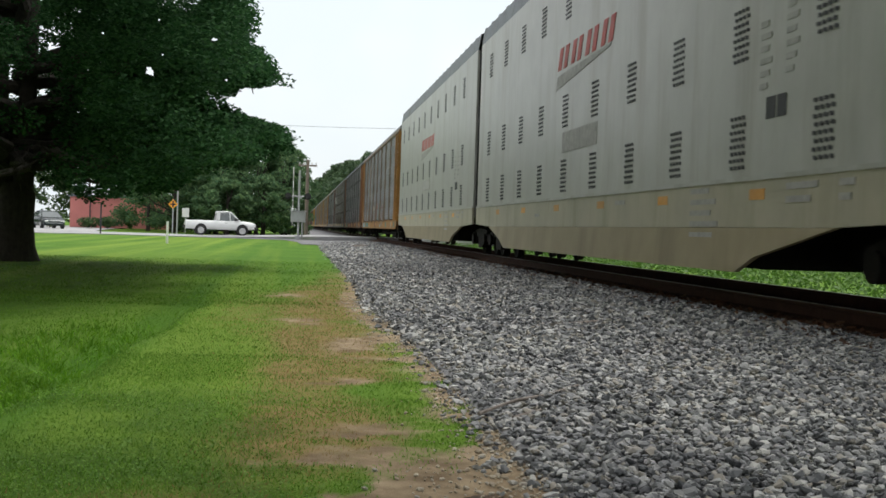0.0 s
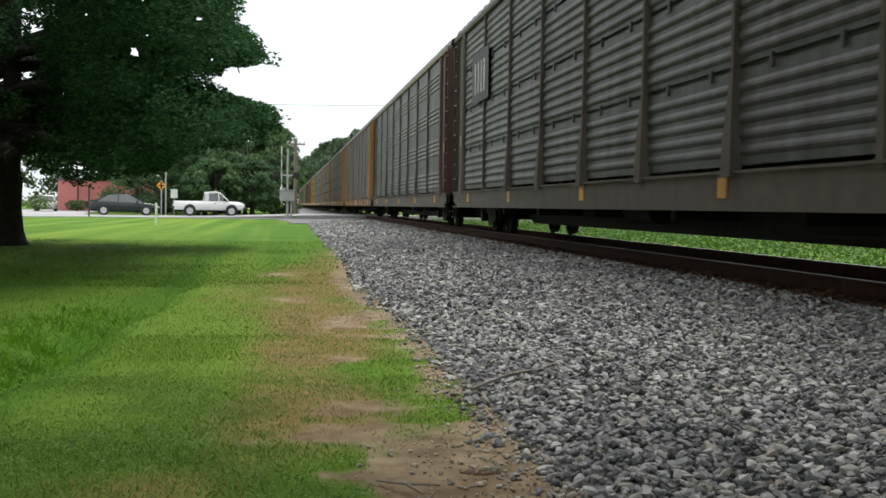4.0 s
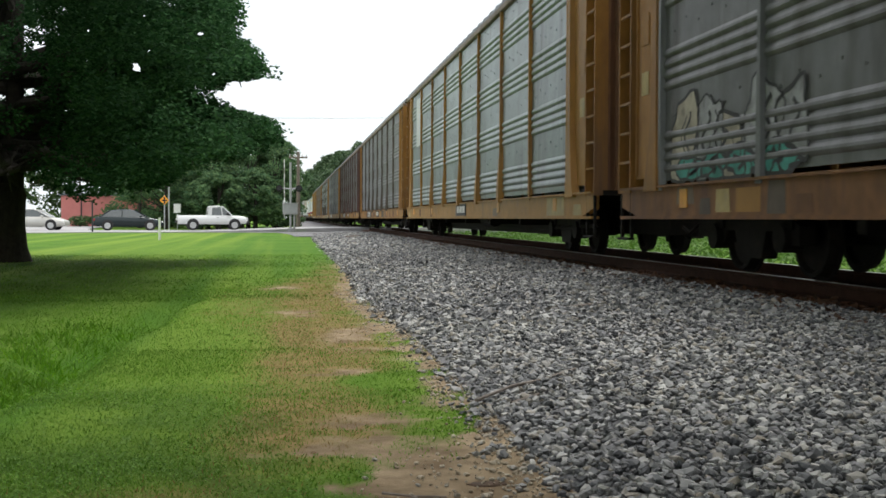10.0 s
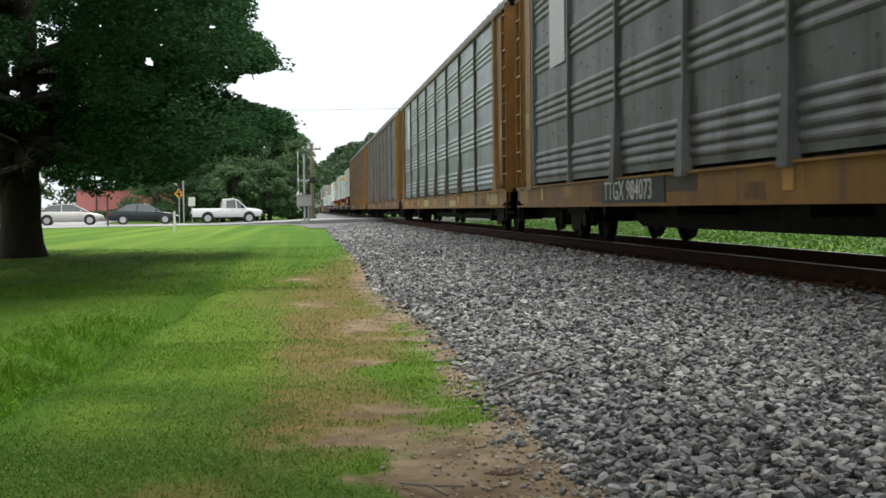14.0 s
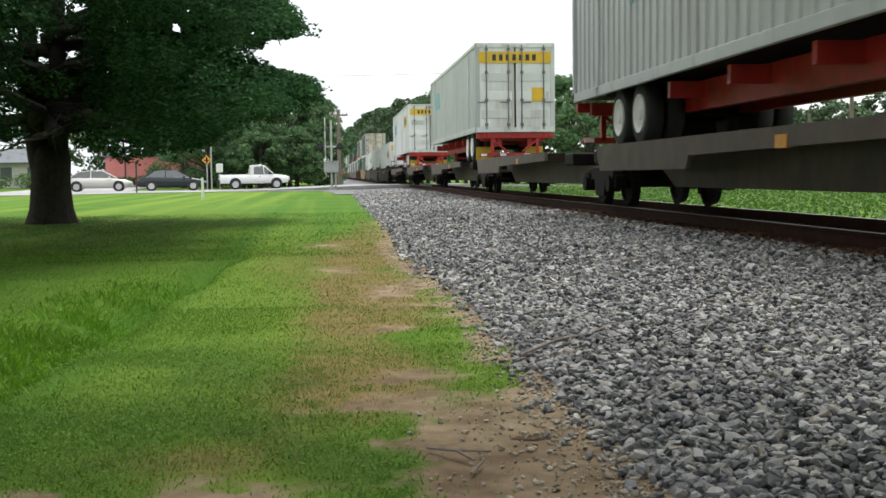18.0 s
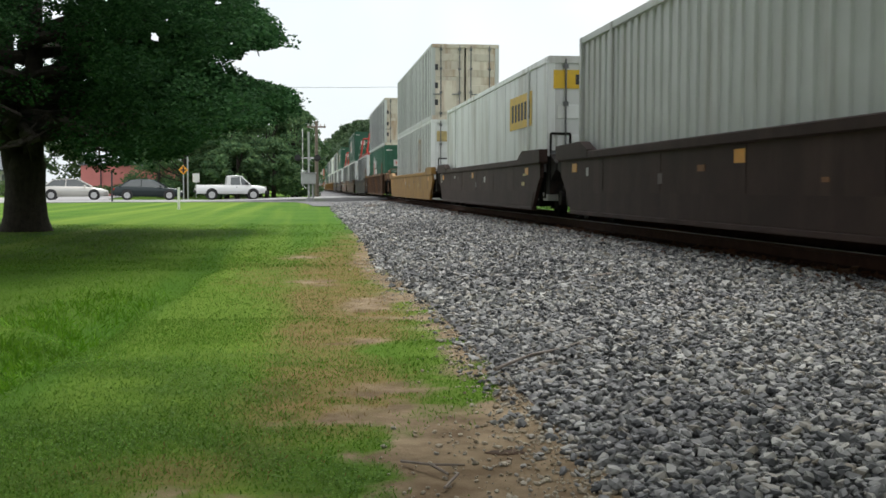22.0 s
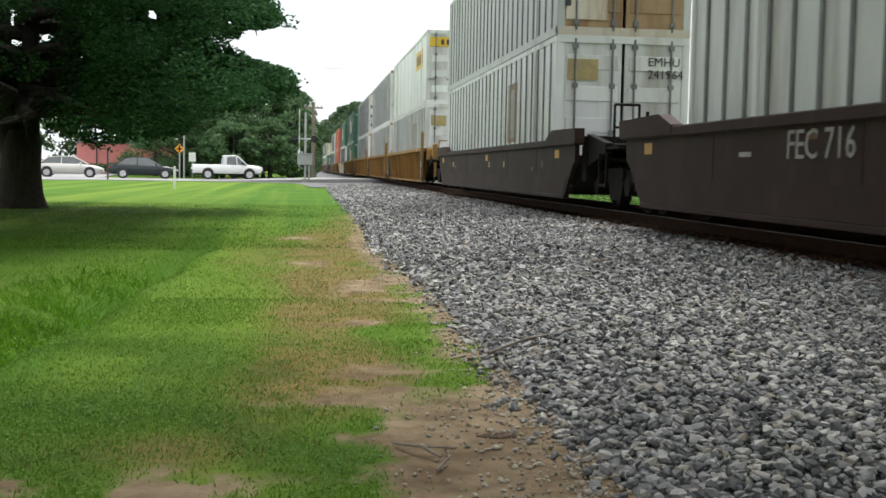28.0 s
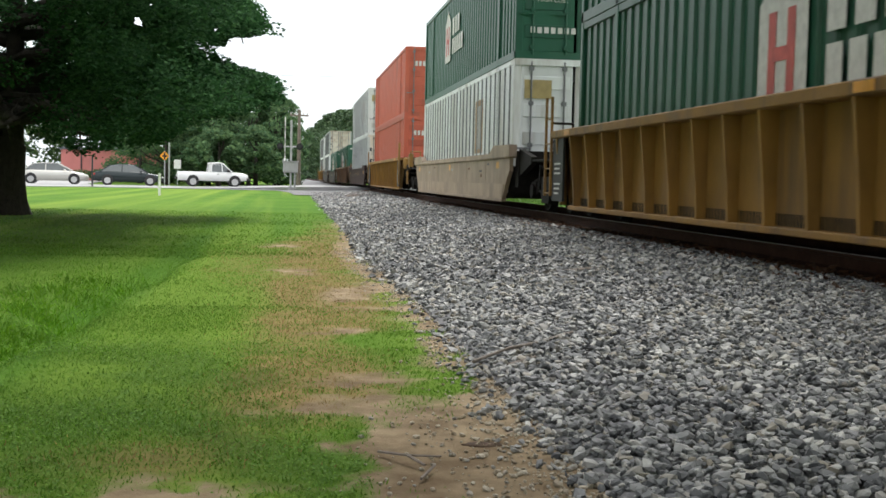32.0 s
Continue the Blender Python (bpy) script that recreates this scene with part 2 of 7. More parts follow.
def island_mat(name, cols, rough=0.6, trans=0.0, gloss=0.3):
    """Tone that changes from leaf to leaf, blade to blade or stone to stone."""
    m = bpy.data.materials.new(name)
    m.use_nodes = True
    nt = m.node_tree
    b = nt.nodes["Principled BSDF"]
    g = nt.nodes.new("ShaderNodeNewGeometry")
    r = nt.nodes.new("ShaderNodeValToRGB")
    els = r.color_ramp.elements
    els[0].color, els[1].color = (*cols[0], 1), (*cols[-1], 1)
    for i, c in enumerate(cols[1:-1]):
        e = els.new((i + 1) / (len(cols) - 1))
        e.color = (*c, 1)
    nt.links.new(g.outputs["Random Per Island"], r.inputs[0])
    co = coords(nt)
    c = mixc(nt, ramp(nt, noise_out(nt, co, 0.6), 0.3, 0.7), (0.72, 0.72, 0.72), (1.18, 1.18, 1.1))
    c = mixc(nt, 1.0, r.outputs[0], c, "MULTIPLY")
    nt.links.new(c, b.inputs["Base Color"])
    b.inputs["Roughness"].default_value = rough
    b.inputs["Specular IOR Level"].default_value = gloss
    if trans:
        t = nt.nodes.new("ShaderNodeBsdfTranslucent")
        nt.links.new(c, t.inputs[0])
        mx = nt.nodes.new("ShaderNodeMixShader")
        mx.inputs[0].default_value = trans
        out = nt.nodes["Material Output"]
        nt.links.new(b.outputs[0], mx.inputs[1])
        nt.links.new(t.outputs[0], mx.inputs[2])
        nt.links.new(mx.outputs[0], out.inputs[0])
    return m


M["stone"] = island_mat("grey_crushed_stone", [(0.048, 0.051, 0.057), (0.11, 0.115, 0.124), (0.178, 0.184, 0.194), (0.26, 0.265, 0.27), (0.46, 0.46, 0.455), (0.24, 0.215, 0.175)], 0.55)
M["stone_pale"] = island_mat("dusty_tan_stone", [(0.26, 0.21, 0.15), (0.38, 0.33, 0.26), (0.50, 0.45, 0.37), (0.30, 0.29, 0.27)], 0.8)
M["stone_single"] = mat("single_crushed_stone", (0.19, 0.192, 0.196), 0.55, 0, 0.2, 20.0, rand=0.7)
M["stone_rust"] = island_mat("rust_stained_stone", [(0.035, 0.016, 0.009), (0.085, 0.037, 0.018), (0.14, 0.066, 0.034), (0.09, 0.065, 0.05)], 0.8)
M["leaf_oak"] = island_mat("dark_oak_leaf", [(0.018, 0.058, 0.022), (0.028, 0.082, 0.03), (0.042, 0.115, 0.042), (0.07, 0.16, 0.06)], 0.8, 0.3, 0.08)
M["leaf_mid"] = island_mat("mid_green_leaf", [(0.02, 0.055, 0.018), (0.04, 0.085, 0.026), (0.065, 0.125, 0.035), (0.09, 0.15, 0.045)], 0.55, 0.22)
# distance haze is put into the paler, bluer leaf_wood and leaf_far colours
M["leaf_wood"] = island_mat("hazed_wood_leaf", [(0.07, 0.14, 0.075), (0.095, 0.175, 0.09), (0.125, 0.21, 0.10), (0.165, 0.255, 0.11)], 0.85, 0.4, 0.1)
M["leaf_light"] = island_mat("light_green_leaf", [(0.05, 0.105, 0.025), (0.08, 0.15, 0.035), (0.12, 0.2, 0.05)], 0.55, 0.25)
M["leaf_far"] = island_mat("hazy_far_leaf", [(0.05, 0.095, 0.055), (0.075, 0.125, 0.065), (0.1, 0.15, 0.075)], 0.7, 0.15)
M["grass"] = island_mat("lawn_blade", [(0.09, 0.205, 0.024), (0.125, 0.27, 0.032), (0.165, 0.32, 0.042), (0.22, 0.345, 0.062)], 0.7, 0.4, 0.15)
M["straw"] = island_mat("dry_grass_blade", [(0.30, 0.21, 0.09), (0.38, 0.26, 0.12), (0.24, 0.23, 0.08)], 0.8, 0.4, 0.15)
M["ditch"] = island_mat("lush_ditch_blade", [(0.10, 0.25, 0.012), (0.15, 0.34, 0.018), (0.20, 0.39, 0.03)], 0.6, 0.35)
M["clover"] = island_mat("clover_leaf", [(0.06, 0.15, 0.015), (0.09, 0.205, 0.02), (0.125, 0.26, 0.028), (0.16, 0.29, 0.04)], 0.65, 0.2)
M["weed"] = island_mat("trackside_weed", [(0.055, 0.13, 0.02), (0.085, 0.17, 0.028), (0.11, 0.2, 0.04)], 0.6, 0.25)


# ---- mesh helpers ----
def box(bm, x0, x1, y0, y1, z0, z1, bev=0.0):
    vs = [bm.verts.new((x, y, z)) for x in (x0, x1) for y in (y0, y1) for z in (z0, z1)]
    fs = [bm.faces.new([vs[i] for i in f]) for f in ((0, 1, 3, 2), (4, 6, 7, 5), (0, 4, 5, 1), (2, 3, 7, 6), (0, 2, 6, 4), (1, 5, 7, 3))]
    if bev:
        bmesh.ops.bevel(bm, geom=list({e for f in fs for e in f.edges}), offset=bev, segments=1, affect="EDGES")


def cyl(bm, p0, p1, r, n=10, r2=None):
    p0, p1 = Vector(p0), Vector(p1)
    d = (p1 - p0).normalized()
    a = d.orthogonal().normalized()
    b = d.cross(a)
    r2 = r if r2 is None else r2
    rings = []
    for p, q in ((p0, r), (p1, r2)):
        rings.append([bm.verts.new(p + (a * math.cos(k * math.tau / n) + b * math.sin(k * math.tau / n)) * q) for k in range(n)])
    for k in range(n):
        bm.faces.new((rings[0][k], rings[0][(k + 1) % n], rings[1][(k + 1) % n], rings[1][k]))
    bm.faces.new(rings[0][::-1])
    bm.faces.new(rings[1])


def slab(bm, outline, x0, x1):
    """An outline of (y, z) points drawn out from x0 to x1."""
    a = [bm.verts.new((x0, y, z)) for y, z in outline]
    b = [bm.verts.new((x1, y, z)) for y, z in outline]
    n = len(outline)
    for k in range(n):
        bm.faces.new((a[k], a[(k + 1) % n], b[(k + 1) % n], b[k]))
    bm.faces.new(a[::-1])
    bm.faces.new(b)


def loft(bm, sections, close=True):
    """Skin through rings of points."""
    rings = [[bm.verts.new(p) for p in s] for s in sections]
    n = len(rings[0])
    for r0, r1 in zip(rings, rings[1:]):
        for k in range(n if close else n - 1):
            bm.faces.new((r0[k], r0[(k + 1) % n], r1[(k + 1) % n], r1[k]))
    if close:
        bm.faces.new(rings[0][::-1])
        bm.faces.new(rings[-1])


def made(bm, name, smooth=False):
    bmesh.ops.recalc_face_normals(bm, faces=bm.faces)
    me = bpy.data.meshes.new(name)
    bm.to_mesh(me)
    bm.free()
    if smooth:
        for p in me.polygons:
            p.use_smooth = True
    return me


def part(name, bm, material, parent, label="", smooth=False, at=None):
    """One mesh object under a thing or part; bm is a bmesh or an existing mesh to share."""
    me = made(bm, name, smooth) if isinstance(bm, bmesh.types.BMesh) else bm
    if material and not me.materials:
        me.materials.append(material)
    ob = new(name, me)
    ob.parent = parent
    if at is not None:
        ob.matrix_basis = at
    if material and me.materials[0] != material:
        ob.material_slots[0].link = "OBJECT"
        ob.material_slots[0].material = material
    return tagged(ob, label)


def thing(name, label, category, group="", kind="", at=None):
    ob = new(name)
    ob.empty_display_size = 0.2
    if at is not None:
        ob.matrix_basis = at
    return tagged(ob, label, category, group, kind)


def paint(root, changes):
    """Other paint on the parts of a copied thing, by part name."""
    for o in root.children_recursive:
        key = o.name.split(".")[0]
        if key in changes and o.type == "MESH":
            o.material_slots[0].link = "OBJECT"
            o.material_slots[0].material = M[changes[key]]


def words(text, size, material, parent, at, depth=0.004, label=""):
    cu = bpy.data.curves.new("lettering", "FONT")
    cu.body, cu.size, cu.extrude, cu.resolution_u = text, size, depth, 2
    ob = new("lettering_curve", cu)
    bpy.context.view_layer.update()
    me = bpy.data.meshes.new_from_object(ob.evaluated_get(bpy.context.evaluated_depsgraph_get()))
    bpy.data.objects.remove(ob)
    bpy.data.curves.remove(cu)
    me.materials.clear()
    return part("lettering", me, material, parent, label, at=at)


def facing_side(x, y, z):
    """Placement for flat work on the side that faces the camera's bank (-x)."""
    return Matrix(((0, 0, -1, x), (-1, 0, 0, y), (0, 1, 0, z), (0, 0, 0, 1)))


def facing_end(x, y, z):
    return Matrix(((1, 0, 0, x), (0, 0, -1, y), (0, 1, 0, z), (0, 0, 0, 1)))


TRAIN = []     # (thing, distance of its near end along the train, height)


def ride(ob, q, z=0.0, x=XC):
    ob.matrix_basis = pose(x, q, z)
    TRAIN.append((ob, q, z, x))
    return ob


# ---- rolling gear ----
def wheel_mesh():
    bm = bmesh.new()
    prof = [(-0.065, 0.09), (-0.03, 0.09), (-0.02, 0.33), (-0.07, 0.36), (-0.07, 0.40), (0.045, 0.415), (0.045, 0.445), (0.075, 0.445), (0.075, 0.36), (0.01, 0.33), (0.01, 0.09), (0.05, 0.09)]
    rings = [[(x, r * math.cos(k * math.tau / 20), r * math.sin(k * math.tau / 20)) for k in range(20)] for x, r in prof]
    loft(bm, rings)
    return made(bm, "wheel")


def truck_frame_mesh(side):
    bm = bmesh.new()
    x = side * 1.0
    slab(bm, [(-1.2, 0.36), (-1.2, 0.56), (-0.95, 0.66), (-0.35, 0.72), (0.35, 0.72), (0.95, 0.66), (1.2, 0.56), (1.2, 0.36), (0.72, 0.36), (0.62, 0.5), (0.42, 0.5), (0.3, 0.2), (-0.3, 0.2), (-0.42, 0.5), (-0.62, 0.5), (-0.72, 0.36)], x - 0.09, x + 0.09)
    for y in (-0.9, 0.9):
        cyl(bm, (x - side * 0.05, y, 0.43), (x + side * 0.17, y, 0.43), 0.15, 12)
        box(bm, x - 0.12, x + 0.12, y - 0.2, y + 0.2, 0.52, 0.62)
    for y in (-0.13, 0.0, 0.13):
        cyl(bm, (x, y, 0.26), (x, y, 0.56), 0.06, 8)
    return made(bm, "side_frame")


WHEEL, FRAME_L, FRAME_R = wheel_mesh(), truck_frame_mesh(-1), truck_frame_mesh(1)
bm = bmesh.new()
box(bm, -0.95, 0.95, -0.2, 0.2, 0.42, 0.68, 0.03)
cyl(bm, (0, 0, 0.6), (0, 0, 0.78), 0.24, 14)
for y in (-0.9, 0.9):
    cyl(bm, (-0.75, y, 0.43), (0.75, y, 0.43), 0.075, 8)
BOLSTER = made(bm, "bolster")


def truck(parent, y):
    tr = part("truck", BOLSTER, M["iron"], parent, "oily cast iron truck", at=pose(0, y, 0))
    for me in (FRAME_L, FRAME_R):
        part("side_frame", me, M["iron"], tr)
    for s in (-1, 1):
        for dy in (-0.9, 0.9):
            part("wheel", WHEEL, M["iron"], tr, at=pose(s * 0.75, dy, 0.43, 0, 0, 0 if s < 0 else 180))
    return tr


def coupler_mesh():
    bm = bmesh.new()
    box(bm, -0.09, 0.09, -0.1, 0.75, 0.70, 0.92, 0.02)
    box(bm, -0.2, 0.16, -0.5, -0.1, 0.66, 0.98, 0.05)
    cyl(bm, (0.35, -0.3, 0.42), (0.3, 0.5, 0.75), 0.03, 6)
    cyl(bm, (0.35, -0.3, 0.42), (0.34, -0.6, 0.5), 0.03, 6)
    return made(bm, "coupler")


COUPLER = coupler_mesh()


def ladder(parent, x, y, z0, z1, width, material, along="y", side=-1):
    bm = bmesh.new()
    def at_(w, z):
        return (x, y + w, z) if along == "y" else (x + w, y, z)
    for w in (-width / 2, width / 2):
        p = at_(w, z0)
        box(bm, p[0] - 0.02, p[0] + 0.02, p[1] - 0.025, p[1] + 0.025, z0, z1)
    z = z0 + 0.05
    while z < z1:
        cyl(bm, at_(-width / 2, z), at_(width / 2, z), 0.014, 6)
        z += 0.43
    return part("ladder", bm, material, parent)


# ---- autorack cars ----
AL = 28.4                    # coupled length
P0, P1, BAY = 2.35, 26.05, 23.7 / 8


def panel_mesh(slots):
    """Ridged side sheet of one bay: groups of ridges with flat punched bands between."""
    bm = bmesh.new()
    z, prof = 1.10, [(1.10, 0.0)]
    bands = 4
    h = 4.06 / bands
    for b in range(bands):
        z0 = 1.10 + b * h
        if slots and b:
            prof += [(z0 - 0.03, 0.0), (z0 - 0.028, 0.05), (z0 + 0.028, 0.05), (z0 + 0.03, 0.0)]
        k = 5 if slots else 4
        for r in range(k):
            zz = z0 + 0.09 + r * (0.165 if slots else 0.135)
            prof += [(zz, 0.0), (zz + 0.02, -0.018), (zz + 0.045, -0.03), (zz + 0.075, -0.026), (zz + 0.115, -0.004)]
    prof.append((5.16, 0.0))
    w = BAY - 0.06
    rows = [[(x, 0.03, zz), (x, 0.03 + w, zz)] for zz, x in prof]
    loft(bm, rows, close=False)
    if not slots:
        for b in range(bands):
            z0 = 1.10 + b * h + 0.78
            for i in range(7):
                for dz in (0.0,):
                    box(bm, -0.012, 0.0, 0.2 + i * 0.4, 0.225 + i * 0.4, z0 + (i % 2) * 0.1, z0 + 0.03 + (i % 2) * 0.1)
    else:
        for b in range(1, bands):
            z0 = 1.10 + b * h
            for y in (0.7, 2.1):
                box(bm, -0.03, 0.0, y, y + 0.06, z0 - 0.09, z0 + 0.05)
    return made(bm, "side_panel")


def post_mesh(z0, flare, narrow=0.045):
    bm = bmesh.new()
    sec = []
    for z, w, d in ((z0, 0.16 if flare else 0.08, 0.13 if flare else 0.07), (1.35, 0.14 if flare else 0.07, 0.12 if flare else 0.07), (2.1, narrow, 0.075), (5.18, narrow, 0.07)):
        sec.append([(0, -w, z), (-d, -w * 0.8, z), (-d, w * 0.8, z), (0, w, z)])
    loft(bm, sec)
    return made(bm, "post")


def corrugated_end():
    bm = bmesh.new()
    prof = []
    n = 14
    for k in range(n):
        x0 = -1.3 + 2.6 * k / n
        prof += [(x0, 0.0), (x0 + 0.09, 0.0), (x0 + 0.10, -0.05), (x0 + 0.17, -0.05)]
    prof.append((1.3, 0.0))
    loft(bm, [[(x, y, 1.0), (x, y, 5.2)] for x, y in prof], close=False)
    return made(bm, "end_door")


def roof_mesh(length, eave, crown, half, ribs, bulge=0.75):
    bm = bmesh.new()
    ys = []
    step = length / ribs
    for k in range(ribs):
        ys += [(k * step, 0.0), (k * step + step * 0.82, 0.0), (k * step + step * 0.85, 0.035), (k * step + step * 0.97, 0.035)]
    ys.append((length, 0.0))
    secs = []
    for y, up in ys:
        ring = []
        for k in range(11):
            a = math.pi * k / 10
            ring.append((-half * math.cos(a) * (1 + 0.02 * math.sin(a)), y, eave + (crown - eave) * (math.sin(a) ** bulge if 0 < k < 10 else 0.0) + up))
        secs.append(ring)
    loft(bm, secs, close=False)
    return made(bm, "roof")


PANEL_A, PANEL_B, POST, POSTF, ENDDOOR = panel_mesh(False), panel_mesh(True), post_mesh(0.98, False), post_mesh(0.98, True), corrugated_end()
AROOF = roof_mesh(AL - 1.1, 5.2, 5.72, 1.5, 34)


def end_bay():
    """Meshes of one end of a side: yellow sheet, flared post, recessed ladder between flanges, step."""
    sheet = bmesh.new()
    box(sheet, 0.0, 0.04, 1.2, 2.12, 1.16, 5.14)
    box(sheet, -0.02, 0.0, 1.24, 1.3, 1.2, 5.1)
    box(sheet, -0.012, 0.0, 1.42, 1.74, 2.9, 3.3)
    post = bmesh.new()
    loft(post, [[(0.02, y0, z), (-d, y0 + 0.03, z), (-d, y1 - 0.03, z), (0.02, y1, z)] for z, y0, y1, d in ((0.98, 1.78, 2.36, 0.10), (1.2, 1.86, 2.34, 0.10), (1.6, 1.97, 2.3, 0.09), (2.2, 2.05, 2.28, 0.085), (5.16, 2.1, 2.26, 0.08))])
    back = bmesh.new()
    box(back, 0.14, 0.18, 0.62, 1.2, 1.0, 5.14)
    lad = bmesh.new()
    for y in (0.62, 1.13):
        box(lad, -0.07, 0.14, y, y + 0.035, 0.98, 5.16)
    z = 0.98
    while z < 5.1:
        box(lad, -0.06, -0.025, 0.64, 1.14, z, z + 0.035)
        z += 0.40
    plac = bmesh.new()
    box(plac, -0.008, 0.0, 1.45, 1.72, 2.25, 2.55)
    step = bmesh.new()
    for y in (0.68, 1.1):
        box(step, -0.05, -0.01, y, y + 0.05, 0.36, 0.98)
    box(step, -0.1, 0.0, 0.68, 1.15, 0.34, 0.37)
    return [made(b, n) for b, n in ((sheet, "end_panel"), (post, "end_post"), (back, "ladder_back"), (lad, "ladder"), (plac, "placard"), (step, "step"))]


ENDSHEET, ENDPOST, LADBACK, LADDER, PLACARD, STEP = end_bay()


def autorack(panel_me, panel_mat, trim, door, label):
    root = thing("autorack_car", label, "freight car", "autorack cars of the train")
    pm, tm = M[panel_mat], M[trim]
    bm = bmesh.new()
    box(bm, -0.35, 0.35, 0.6, AL - 0.6, 0.38, 0.8)
    slab(bm, [(5.6, 0.5), (6.3, 0.29), (AL - 6.3, 0.29), (AL - 5.6, 0.5), (AL - 5.6, 0.98), (5.6, 0.98)], -0.5, 0.5)
    cyl(bm, (-1.1, 1.9, 0.52), (-1.1, 7.2, 0.40), 0.03, 6)
    cyl(bm, (0.2, 2.0, 0.5), (0.2, 1.2, 0.32), 0.03, 6)
    for y in (7, 10.5, 14.2, 18, 21.4):
        box(bm, -1.35, 1.35, y - 0.08, y + 0.08, 0.5, 0.95)
    cyl(bm, (-0.9, 12.2, 0.62), (-0.9, 13.4, 0.62), 0.2, 10)
    box(bm, 0.5, 1.0, 15, 16, 0.5, 0.9)
    part("underframe", bm, M["iron"], root, "grimy steel underframe")
    bm = bmesh.new()
    box(bm, -1.4, 1.4, 0.6, AL - 0.6, 0.98, 1.06)
    part("deck", bm, M["iron"], root)
    for s in (-1, 1):
        turn = 0 if s < 0 else 180
        at = pose(s * 1.47, 0 if s < 0 else AL, 0, 0, 0, turn)
        bm = bmesh.new()
        slab(bm, [(0.75, 0.78), (1.6, 0.63), (AL - 1.6, 0.63), (AL - 0.75, 0.78), (AL - 0.75, 1.04), (0.75, 1.04)], -0.05, 0.05)
        box(bm, -0.09, 0.05, 0.75, AL - 0.75, 1.015, 1.045)
        box(bm, -0.08, 0.05, 0.75, AL - 0.75, 0.625, 0.665)
        part("side_sill", bm, tm, root, at=at)
        bm = bmesh.new()
        box(bm, -0.08, 0.06, 0.62, AL - 0.62, 5.12, 5.26, 0.02)
        part("top_chord", bm, M["tan_grey"], root, at=at)
        for k in range(8):
            part("side_panel", panel_me, pm, root, at=at @ pose(0, P0 + k * BAY, 0))
        for k in range(9):
            part("post", POSTF if 2 <= k <= 6 else POST, M["tan_grey"], root, at=at @ pose(0, P0 + k * BAY, 0))
        for end in (0, 1):
            flip = pose(0, 0, 0) if not end else pose(0, AL, 0) @ Matrix.Diagonal((1, -1, 1, 1))
            part("end_panel", ENDSHEET, tm, root, at=at @ flip)
            part("end_post", ENDPOST, tm, root, at=at @ flip)
            part("ladder_back", LADBACK, M[door], root, at=at @ flip)
            part("ladder", LADDER, tm, root, at=at @ flip)
            part("placard", PLACARD, M["decal_old"], root, at=at @ flip)
            part("step", STEP, M["iron"], root, at=at @ flip)
        for y in (3.2, 8.5, 14.2, 20.0, 25.2):
            bm = bmesh.new()
            box(bm, -0.064, -0.05, y - 0.12, y + 0.12, 0.76, 0.98)
            part("reflector", bm, M["orange"], root, at=at)
    part("roof", AROOF, M["roof_grey"], root, "ribbed arched roof sheets", at=pose(0, 0.55, 0))
    for y, turn in ((0.66, 0), (AL - 0.66, 180)):
        part("end_door", ENDDOOR, M[door], root, at=pose(0, y, 0, 0, 0, turn))
        part("coupler", COUPLER, M["iron"], root, at=pose(0, y - (0.1 if not turn else -0.1), 0, 0, 0, turn))
    for y in (4.1, AL - 4.1):
        truck(root, y)
    return root


def ribbon(bm, pts, th, x):
    prev = None
    n = len(pts)
    for k in range(n):
        (ya, za), (yb, zb) = pts[max(0, k - 1)], pts[min(n - 1, k + 1)]
        d = math.hypot(yb - ya, zb - za) or 1.0
        oy, oz = -(zb - za) / d * th, (yb - ya) / d * th
        u, v = bm.verts.new((x, pts[k][0] - oy, pts[k][1] - oz)), bm.verts.new((x, pts[k][0] + oy, pts[k][1] + oz))
        if prev:
            bm.faces.new((prev[0], prev[1], v, u))
        prev = (u, v)


